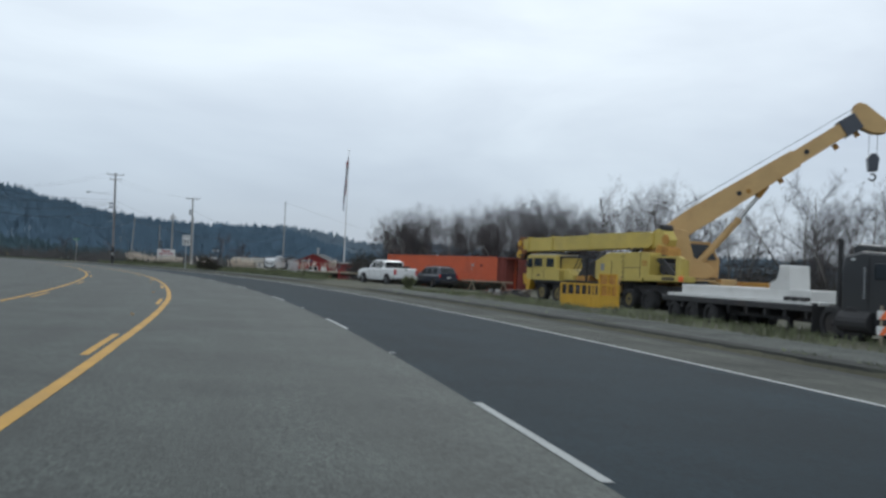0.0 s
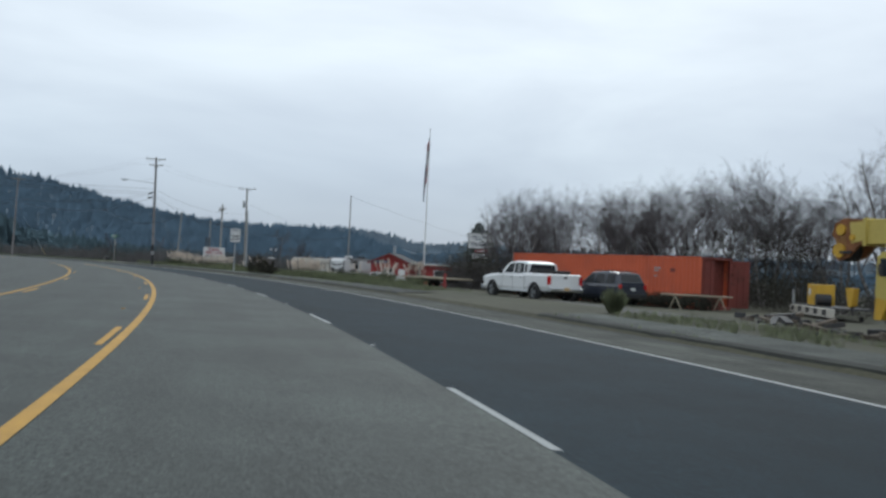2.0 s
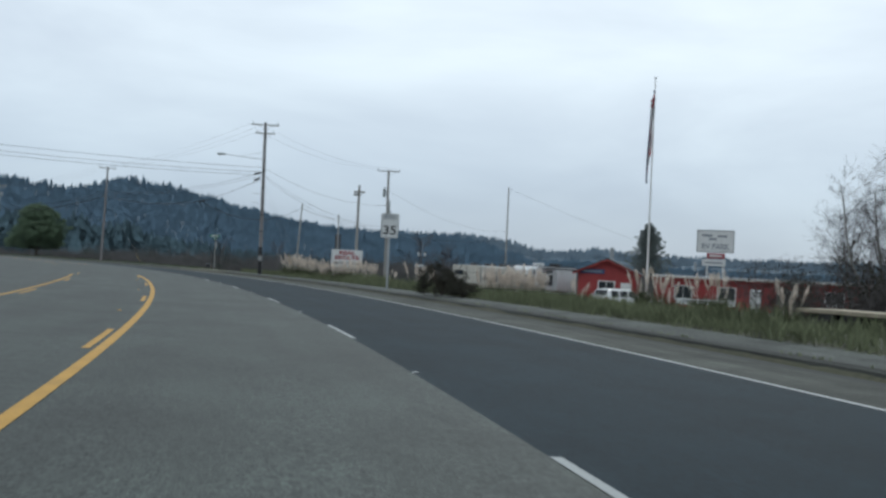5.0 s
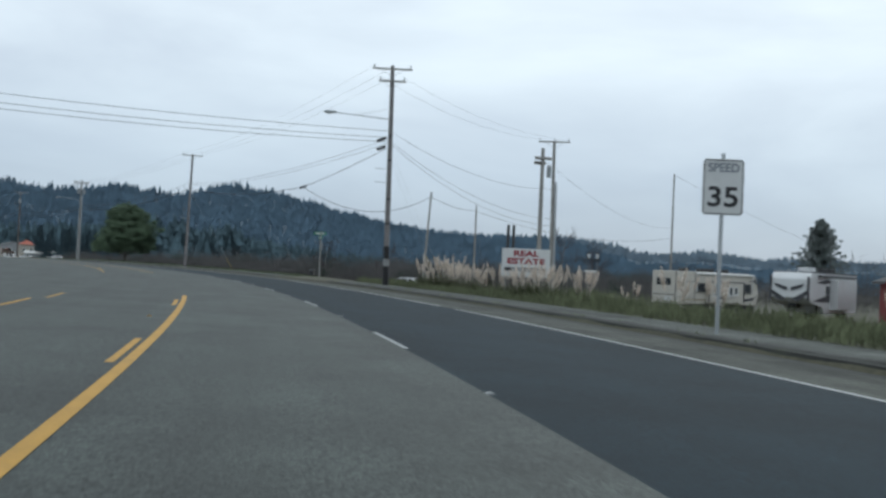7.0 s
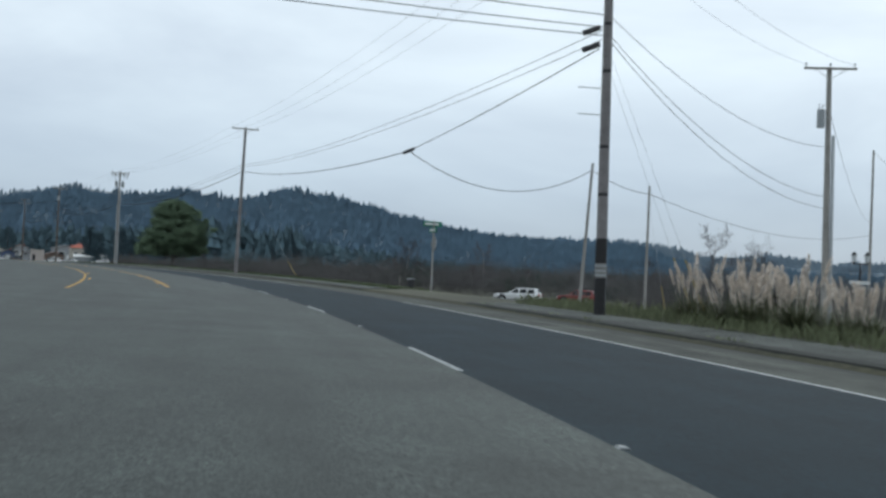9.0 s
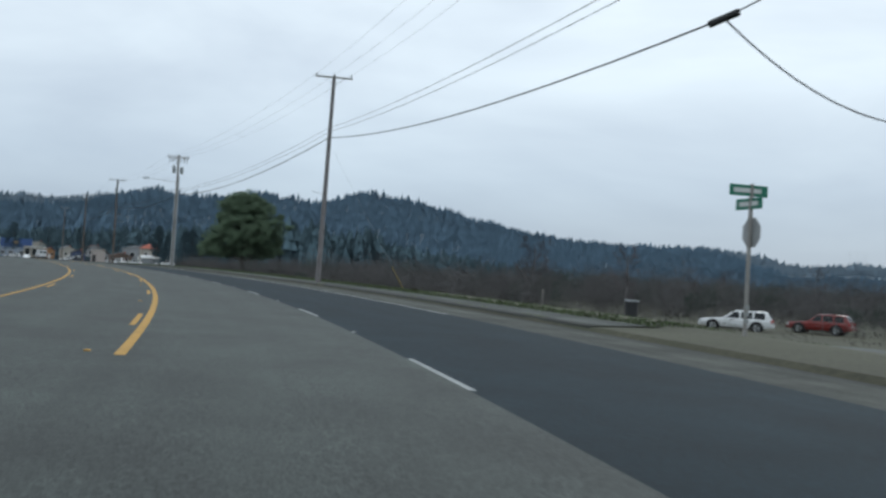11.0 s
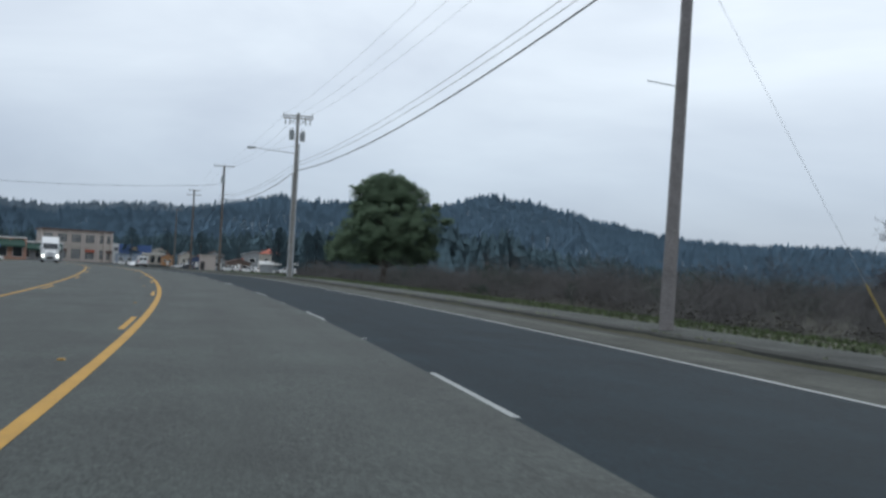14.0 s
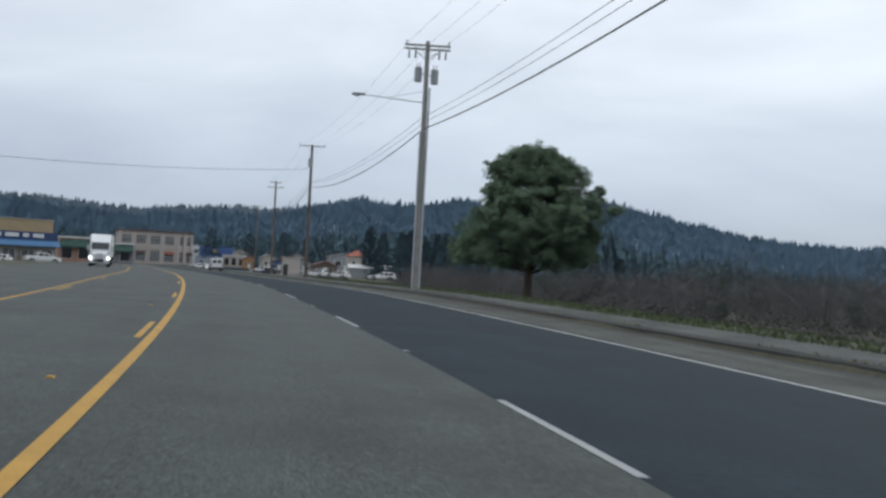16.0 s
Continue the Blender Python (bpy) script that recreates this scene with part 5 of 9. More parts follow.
TEE = utility_pole(-14.6, 184.6, -0.9, 13.8, "grey wooden utility pole with one crossarm and a transformer", 8, 0.19, "pole_wood", arms=((0.1, 2.75),), lean=(0, -0.8))
transformer(TEE, -0.42, -0.1, 10.6, 0.2, 0.9)
part("riser_pipe", C((0.24, -0.1, 0), (0.24, -0.1, 10.2), 0.09, 0.09, 8), M["galv"], TEE, "galvanised cable riser")
THREE = utility_pole(-64.75, 228.05, 0.1, 15.55, "weathered wooden utility pole with one crossarm", 20, 0.2, "pole_brown", arms=((0.15, 2.8),), lean=(0, 1.1))
part("step_bar", C((-0.18, 0, 6.6), (-0.95, 0, 6.7), 0.018, 0.018, 6), M["galv"], THREE)
FOUR = utility_pole(-107.4, 279.9, 0.0, 15.6, "grey utility pole with two transformers and a street lamp", 30, 0.21, "pole_wood", arms=((0.3, 2.9), (0.54, 2.9)))
for x in (-1.15, -0.75, 0.75, 1.15):
    part("fuse_cutout", C((x, -0.2, 14.45), (x, -0.28, 14.95), 0.07, 0.05, 8), M["grey_metal"], FOUR)
for x in (-1, 1):
    part("arm_brace", C((0, -0.16, 14.3), (x * 0.8, -0.16, 15.0), 0.025, 0.025, 6), M["galv"], FOUR)
transformer(FOUR, -0.52, -0.1, 13.0, 0.24, 0.85)
transformer(FOUR, 0.52, -0.1, 12.9, 0.24, 0.85)
lamp_arm(FOUR, 11.7, 3.9, 176)
part("riser_pipe", C((0.2, -0.2, 0), (0.24, -0.22, 12.6), 0.07, 0.07, 8), M["galv"], FOUR, "galvanised cable riser")
part("riser_pipe", C((-0.24, -0.18, 0), (-0.2, -0.18, 9.8), 0.06, 0.06, 8), M["galv"], FOUR, "galvanised cable riser")
FIVE = utility_pole(-146.6, 324.6, -0.6, 16.4, "brown wooden utility pole with one crossarm", 36, 0.22, "pole_dark", arms=((0.15, 3.2),))
transformer(FIVE, -0.1, -0.5, 13.6, 0.3, 1.0)
SIX = utility_pole(-184.4, 368.4, -1.2, 17.0, "brown wooden utility pole with two crossarms", 36, 0.22, "pole_dark", arms=((0.3, 2.2), (1.2, 2.9)))
utility_pole(-232.0, 425.0, -1.8, 17.0, "thin wooden utility pole near the town", 36, 0.2, "pole_dark", arms=((0.3, 2.4),))
WOOD = utility_pole(-15.5, 157.1, 0.0, 8.6, "short wooden pole with stub arms behind the sign", 20, 0.15, "pole_wood", arms=())
part("stub_arm", B((0, -0.12, 8.0), (1.0, 0.14, 0.16), 0.02), M["pole_wood"], WOOD)
part("stub_arm", B((-0.1, 0.14, 7.75), (0.7, 0.14, 0.18), 0.02), M["pole_wood"], WOOD)
LEAN = utility_pole(-27.6, 198.0, -1.3, 10.5, "leaning wooden service pole by the side street", 10, 0.13, "pole_wood", arms=(), lean=(0, 3.0))
SHORT = utility_pole(-22.9, 205.0, -1.4, 9.8, "slim wooden service pole beyond the side street", 10, 0.12, "pole_wood", arms=())
THIN = utility_pole(3.4, 245.6, -1.5, 18.6, "tall slim bare pole behind the trailer park", 10, 0.17, "pole_wood", arms=())
ACROSS = utility_pole(-66.0, 142.5, 0.2, 12.5, "wooden utility pole across the road", 30, 0.18, "pole_wood", arms=((0.2, 2.4),))


def on_pole(p, x, y, z):
    return p.matrix_world @ Vector((x, y, z))


def wire(a, b, sag, r=0.012, name="overhead_wire", label="thin overhead wire sagging between poles", n=16):
    a, b = Vector(a), Vector(b)
    bm = bmesh.new()
    prev = None
    for k in range(n + 1):
        u = k / n
        p = a.lerp(b, u) - Vector((0, 0, 4 * sag * u * (1 - u)))
        if prev is not None:
            cyl(bm, prev, p, r, r, 5, cap=False)
        prev = p
    return tagged(mesh_ob(name, bm, M["wire"]), label, "wire", group="overhead wires", kind="structure")


bpy.context.view_layer.update()
CHAIN = (BIG, THREE, FOUR, FIVE, SIX)
HIGH = {BIG: 15.2, THREE: 15.65, FOUR: 15.45, FIVE: 16.4, SIX: 16.8}
LOW = {BIG: 9.4, THREE: 10.85, FOUR: 10.05, FIVE: 11.2, SIX: 11.0}
for a, b in zip(CHAIN, CHAIN[1:]):
    for x in (-1.25, 0.1, 1.25):
        wire(on_pole(a, x, -0.17, HIGH[a]), on_pole(b, x, -0.17, HIGH[b]), 0.9, 0.007)
    wire(on_pole(a, -0.15, 0, LOW[a] + (0.75 if a is BIG else 0.7)), on_pole(b, -0.15, 0, LOW[b] + 0.7), 0.9, 0.014)
    wire(on_pole(a, 0.12, 0, LOW[a] + (0.55 if a is BIG else 0.5)), on_pole(b, 0.12, 0, LOW[b] + 0.5), 0.9, 0.014)
    if a is not BIG:
        wire(on_pole(a, 0, -0.1, LOW[a]), on_pole(b, 0, -0.1, LOW[b]), 1.15, 0.035, "telephone_cable", "thick black telephone cable sagging between poles")
# the cable from the tall pole hangs from a splice towards the side street's poles
splice = Vector((-37.6, 187.0, 8.3))
wire(on_pole(BIG, -0.3, -0.1, 9.45), splice, 0.12, 0.022, "telephone_cable", "black telephone cable with a splice case")
wire(splice, on_pole(THREE, 0, -0.1, 10.85), 0.75, 0.03, "telephone_cable", "black telephone cable sagging between poles")
wire(splice, on_pole(LEAN, 0, 0, 10.0), 1.9, 0.026, "telephone_cable", "black telephone cable sagging between poles")
wire(on_pole(LEAN, 0, 0, 10.0), on_pole(SHORT, 0, 0, 9.2), 0.3, 0.022)
wire(on_pole(SHORT, 0, 0, 9.2), on_pole(THIN, 0, 0, 9.0), 1.6, 0.02)
tagged(mesh_ob("splice_case", C(splice - Vector((0.35, -0.2, 0.1)), splice + Vector((0.35, -0.2, 0.1)), 0.1, 0.1, 10), M["wire"]), "black cable splice case hanging on the cable", "splice case")
for z, sag in ((10.25, 0.7), (9.95, 0.75), (10.7, 0.6)):
    wire(on_pole(BIG, -0.15, 0, z), on_pole(ACROSS, 0, 0, z + 0.4), sag, 0.018)
for z0, z1, sag in ((9.9, 7.0, 1.1), (9.7, 6.4, 1.2), (10.6, 9.6, 1.0)):
    wire(on_pole(BIG, 0.15, 0, z0), on_pole(TEE, -0.1, 0, z1), sag, 0.013)
for x in (-1.2, 1.2):
    wire(on_pole(BIG, x * 0.7, -0.17, 14.4), on_pole(TEE, x, -0.17, 13.9), 0.8, 0.007)
wire(on_pole(TEE, 0.1, 0, 11.4), on_pole(THIN, 0, 0, 10.5), 1.5, 0.012)
wire(on_pole(THIN, 0, 0, 18.4), (50.0, 336.0, 10.8), 0.5, 0.02)
wire(on_pole(FIVE, -0.2, 0, 13.4), at(300, -60, 10.4), 2.6, 0.022)


def guy(a, x, y, z, guard=2.4):
    p0, p1 = Vector(a), Vector((x, y, z))
    t = thing("guy_wire", "steel guy wire with a yellow guard at its foot", "guy wire", Matrix.Translation(p1))
    part("wire", C(p0 - p1, (0, 0, 0), 0.006, 0.006, 5), M["galv"], t)
    way = (p0 - p1).normalized()
    part("guard", C((0, 0, 0), way * guard, 0.035, 0.03, 8), M["yellow_guard"], t, "yellow plastic guard")


guy(on_pole(BIG, 0, 0, 9.0), -22.6, 168.6, 0.0)
guy(on_pole(BIG, 0, 0, 9.6), -22.1, 169.2, 0.0)
guy(on_pole(THREE, 0, 0, 10.5), -58.85, 230.7, -0.1, 1.9)
guy(on_pole(SHORT, 0, 0, 8.5), -21.4, 203.4, -1.4)


def flagpole():
    t = thing("flagpole", "tall white flagpole with a furled striped flag", "flagpole", pose(13.2, 168.5, -0.6))
    part("pole", C((0, 0, 0), (0, 0, 22.6), 0.12, 0.05, 12), M["trim_white"], t)
    bm = bmesh.new()
    bmesh.ops.create_uvsphere(bm, u_segments=10, v_segments=8, radius=0.13)
    bmesh.ops.translate(bm, vec=(0, 0, 22.7), verts=bm.verts)
    part("finial", bm, M["chrome"], t, smooth=True)
    f = new("flag")
    f.parent = t
    # hanging folds: narrow strips side by side against the pole
    kinds = ("flag_blue", "flag_white", "flag_red", "flag_white", "flag_red", "flag_white", "flag_red", "flag_blue")
    for k in range(8):
        bm = bmesh.new()
        rows = []
        z_top, z_low = 21.4 - 0.25 * k, 18.4 - 0.95 * k
        for q in range(11):
            u = q / 10
            z = z_top + (z_low - z_top) * u
            x = -0.1 - 0.042 * k + 0.07 * math.sin(4.5 * u + k * 1.1) - 0.12 * u * (k / 8)
            y = -0.14 + 0.06 * math.cos(2.6 * u + k * 1.7) - 0.012 * k
            w = 0.075
            rows.append((bm.verts.new((x - w, y, z)), bm.verts.new((x + w, y - 0.03, z))))
        for (a, b), (c, d) in zip(rows, rows[1:]):
            bm.faces.new((a, b, d, c))
        bmesh.ops.solidify(bm, geom=bm.faces[:], thickness=0.015)
        part("fold", bm, M[kinds[k]], f)


flagpole()


# ---- signs ----
def speed_sign():
    t = thing("speed_sign", "white speed limit sign reading 35 on a steel post", "road sign", pose(-10.65, 127.0, -0.61, 0, 0, 4))
    t.scale = (1.15,) * 3
    part("post", C((0, 0.05, 0.3), (0, 0.05, 4.55), 0.045, 0.045, 10), M["galv"], t)
    panel = part("panel", PR([(-0.45, -0.06), (-0.39, 0), (0.39, 0), (0.45, -0.06), (0.45, -1.18), (0.39, -1.24), (-0.39, -1.24), (-0.45, -1.18)], -0.012, 0.0), M["sign_white"], t, "white sign panel with black border")
    for v in panel.data.vertices:
        v.co.z += 4.42
    lettering("lettering", "SPEED", 0.27, M["sign_grey"], panel, Matrix.Translation((0, -0.016, 4.22)) @ Matrix.Rotation(radians(90), 4, "X"), 0.68, 0.006)
    lettering("lettering", "35", 0.62, M["sign_black"], panel, Matrix.Translation((0, -0.016, 3.56)) @ Matrix.Rotation(radians(90), 4, "X"), 0.66, 0.012)
    for x, z, sx, sz in ((-0.425, 3.8, 0.02, 1.14), (0.425, 3.8, 0.02, 1.14), (0, 4.395, 0.83, 0.02), (0, 3.205, 0.83, 0.02)):
        part("border", B((x, -0.015, z), (sx, 0.005, sz)), M["sign_black"], panel)


speed_sign()


def estate_sign():
    t = thing("estate_sign", "white board reading REAL ESTATE over a black arrow", "sign", pose(-16.2, 156.2, 0.0, 0, 0, 8))
    for x in (-1.1, 1.1):
        part("post", B((x, 0.08, 1.15), (0.1, 0.1, 2.5), 0.01), M["pole_wood"], t)
    b = part("board", B((0, 0, 1.9), (2.75, 0.07, 1.62), 0.012), M["sign_white"], t)
    up = Matrix.Rotation(radians(90), 4, "X")
    lettering("lettering", "REAL", 0.44, M["sign_red"], b, Matrix.Translation((0, -0.045, 2.42)) @ up, 1.45, 0.018)
    lettering("lettering", "ESTATE", 0.44, M["sign_red"], b, Matrix.Translation((0, -0.045, 1.98)) @ up, 2.15, 0.018)
    part("arrow", PR([(-1.22, 1.43), (0.85, 1.43), (0.85, 1.34), (1.22, 1.52), (0.85, 1.72), (0.85, 1.62), (-1.22, 1.62)], -0.052, -0.04), M["sign_black"], b, "black arrow")
    rng = random.Random(4)
    x = -0.8
    while x < 0.75:
        w = rng.uniform(0.05, 0.12)
        part("text_bar", B((x + w / 2, -0.056, 1.525), (w, 0.006, 0.1)), M["sign_white"], b)
        x += w + 0.04
    for x, y, h in ((-17.27, 156.36, 4.05), (-16.97, 156.55, 4.05)):
        u = thing("twin_post", "slender dark post standing behind the board", "post", pose(x, y, 0.0))
        part("post", C((0, 0, -0.2), (0, 0, h), 0.095, 0.085, 10), M["post_grey"], u)


estate_sign()


def rv_sign():
    t = thing("park_sign", "tall white roadside sign board reading RV PARK", "sign", pose(23.8, 181.8, -0.6, 0, 0, -18))
    for x in (-0.85, 0.95):
        part("post", C((x, 0.1, 0), (x, 0.1, 8.0), 0.09, 0.09, 10), M["trim_white"], t)
    b = part("board", B((0, 0, 6.8), (4.2, 0.35, 2.6), 0.05), M["sign_white"], t)
    for x, z, sx, sz in ((0, 8.04, 4.2, 0.12), (0, 5.56, 4.2, 0.12), (-2.04, 6.8, 0.12, 2.4), (2.04, 6.8, 0.12, 2.4)):
        part("rim", B((x, -0.01, z), (sx, 0.4, sz), 0.01), M["sign_back"], b)
    up = Matrix.Rotation(radians(90), 4, "X")
    lettering("lettering", "RV PARK", 1.0, M["sign_grey"], b, Matrix.Translation((0, -0.185, 6.15)) @ up, 3.1, 0.02)
    for x, z, w in ((-0.95, 7.45, 1.2), (0.75, 7.4, 1.1), (-0.3, 7.05, 0.9)):
        part("text_bar", B((x, -0.18, z), (w, 0.012, 0.24)), M["sign_grey"], b)
    lo = part("red_panel", B((0.1, 0, 5.1), (2.0, 0.2, 0.6), 0.02), M["sign_red"], t, "red panel below the board")
    part("text_bar", B((0.1, -0.11, 5.1), (1.4, 0.012, 0.2)), M["sign_white"], lo)
    lo = part("lower_panel", B((-0.1, 0, 4.3), (2.6, 0.2, 0.75), 0.02), M["sign_white"], t)
    part("text_bar", B((-0.1, -0.11, 4.3), (2.0, 0.012, 0.18)), M["sign_grey"], lo)


rv_sign()


def street_sign():
    t = thing("street_sign", "stop sign seen from behind under two green street name plates", "road sign", pose(-36.5, 190.3, -0.55, 0, 0, heading(195)))
    part("post", B((0, 0, 2.35), (0.09, 0.09, 5.2), 0.01), M["pole_wood"], t)
    ring = [(0.46 * math.cos(math.pi / 8 + k * math.pi / 4), 3.55 + 0.46 * math.sin(math.pi / 8 + k * math.pi / 4)) for k in range(8)]
    part("stop_plate", PR(ring, 0.05, 0.07, "x"), M["sign_back"], t, "bare back of an octagonal stop plate")
    a = part("name_plate", B((-0.1, 0, 4.75), (1.25, 0.03, 0.32), 0.005), M["sign_green"], t, "green street name plate")
    part("text_bar", B((-0.15, -0.018, 4.75), (0.9, 0.006, 0.13)), M["sign_white"], a)
    a = part("name_plate", B((0, 0.1, 4.38), (0.04, 1.25, 0.32), 0.005), M["sign_green"], t, "green street name plate")
    part("text_bar", B((-0.022, 0.1, 4.38), (0.006, 0.9, 0.13)), M["sign_white"], a)
    for k in range(3):
        part("reflector", B((0, -0.05, 1.0 + 0.2 * k), (0.14, 0.012, 0.12)), M["white_paint"], t, "white reflector")


street_sign()


def litter_bin(m):
    t = thing("litter_bin", "dark litter bin standing on the grass by the path", "bin", m)
    b = part("bin", C((0, 0, 0.06), (0, 0, 0.85), 0.24, 0.28, 14), M["sign_black"], t)
    part("rim", C((0, 0, 0.83), (0, 0, 0.9), 0.31, 0.31, 14), M["grey_metal"], b)
    part("foot", C((0, 0, 0), (0, 0, 0.07), 0.16, 0.2, 12), M["dark"], t)


def timber_post(m):
    t = thing("timber_post", "pale weathered timber post standing in the grass", "post", m)
    part("post", B((0, 0, 0.8), (0.14, 0.14, 1.7), 0.015), M["birch"], t)
    part("cap", B((0, 0, 1.67), (0.17, 0.17, 0.06), 0.01), M["pole_wood"], t)


litter_bin(stand(203.4, 17.7))
timber_post(stand(238.0, 31.7))


def park_lamp(x, y, z):
    t = thing("lamp_post", "black lamp post with two glass lanterns", "street lamp", pose(x, y, z, 0, 0, 15))
    part("post", C((0, 0, 0), (0, 0, 4.1), 0.09, 0.05, 10), M["sign_black"], t)
    part("arm", B((0, 0, 4.1), (0.85, 0.06, 0.06), 0.01), M["sign_black"], t)
    for sx in (-0.42, 0.42):
        l = part("lantern", C((sx, 0, 4.2), (sx, 0, 4.62), 0.1, 0.18, 8), M["clear_lens"], t, "glass lantern")
        part("cap", C((sx, 0, 4.62), (sx, 0, 4.85), 0.2, 0.03, 8), M["sign_black"], l)
        part("foot", C((sx, 0, 4.08), (sx, 0, 4.2), 0.05, 0.1, 8), M["sign_black"], l)


park_lamp(-10.6, 193.8, -1.2)


def crossing_sign(x, y, z):
    t = thing("crossbuck", "white X-shaped crossing sign on a post", "road sign", pose(x, y, z, 0, 0, 10))
    part("post", B((0, 0.04, 1.4), (0.1, 0.1, 3.4), 0.01), M["pole_dark"], t)
    for k in (45, -45):
        part("blade", B((0, -0.03 - 0.0005 * k, 2.95), (1.2, 0.03, 0.2), 0.004, None), M["sign_white"], t)
        ob = t.children[-1]
        for v in ob.data.vertices:
            w = Matrix.Rotation(radians(k), 3, "Y") @ Vector((v.co.x, 0, v.co.z - 2.95))
            v.co.x, v.co.z = w.x, w.z + 2.95


crossing_sign(-10.8, 193.1, -1.2)

# ---- vehicles: local +y runs forward, x to the right ----
def wheel(parent, x, y, r=0.38, w=0.26, rim="chrome", name="wheel"):
    s = 1 if x > 0 else -1
    bm = bmesh.new()
    prof = [(0.62, 0.5), (0.9, 0.5), (1.0, 0.32), (1.0, -0.32), (0.9, -0.5), (0.62, -0.5)]
    seg = 20
    rings = []
    for k in range(seg):
        a = k * math.tau / seg
        rings.append([bm.verts.new((x + pw * w, y + pr * r * math.cos(a), r + pr * r * math.sin(a))) for pr, pw in prof])
    for k in range(seg):
        a, b = rings[k], rings[(k + 1) % seg]
        for q in range(len(prof)):
            j = (q + 1) % len(prof)
            bm.faces.new((a[q], a[j], b[j], b[q]))
    t = part(name, bm, M["black"], parent)
    bm = C((x - 0.32 * w * s, y, r), (x + 0.34 * w * s, y, r), 0.6 * r, 0.62 * r, 16)
    rm = part("rim", bm, M[rim], t)
    for k in range(6):
        a = k * math.tau / 6
        part("spoke", B((x + 0.37 * w * s, y + 0.33 * r * math.cos(a), r + 0.33 * r * math.sin(a)), (0.02, 0.16 * r + 0.34 * r * abs(math.cos(a)), 0.16 * r + 0.34 * r * abs(math.sin(a)))), M["dark"], rm) if r < 0.46 and k % 2 == 0 else None
    part("hub", C((x + 0.3 * w * s, y, r), (x + 0.44 * w * s, y, r), 0.16 * r, 0.13 * r, 10), M["dark" if rim != "chrome" else "chrome"], rm)
    return t


def hull(bm, sections):
    """Body skin through cross-sections: rows of y and a half outline of (x, z) from sill to roof."""
    rings = []
    for y, half in sections:
        pts = [(-px, pz) for px, pz in half] + [(px, pz) for px, pz in reversed(half)]
        rings.append([bm.verts.new((px, y, pz)) for px, pz in pts])
    n = len(rings[0])
    for a, b in zip(rings, rings[1:]):
        for k in range(n - 1):
            bm.faces.new((a[k], a[k + 1], b[k + 1], b[k]))
        bm.faces.new((a[n - 1], a[0], b[0], b[n - 1]))
    bm.faces.new(rings[0])
    bm.faces.new(rings[-1][::-1])
    return bm


def arch(parent, x, y, r, material="black"):
    for s in (-1, 1):
        bm = C((s * (x - 0.16), y, r * 0.98), (s * (x + 0.006), y, r * 0.98), r * 1.24, r * 1.24, 22)
        for v in bm.verts:
            v.co.z = max(v.co.z, r * 0.55)
        part("wheel_arch", bm, M[material], parent)


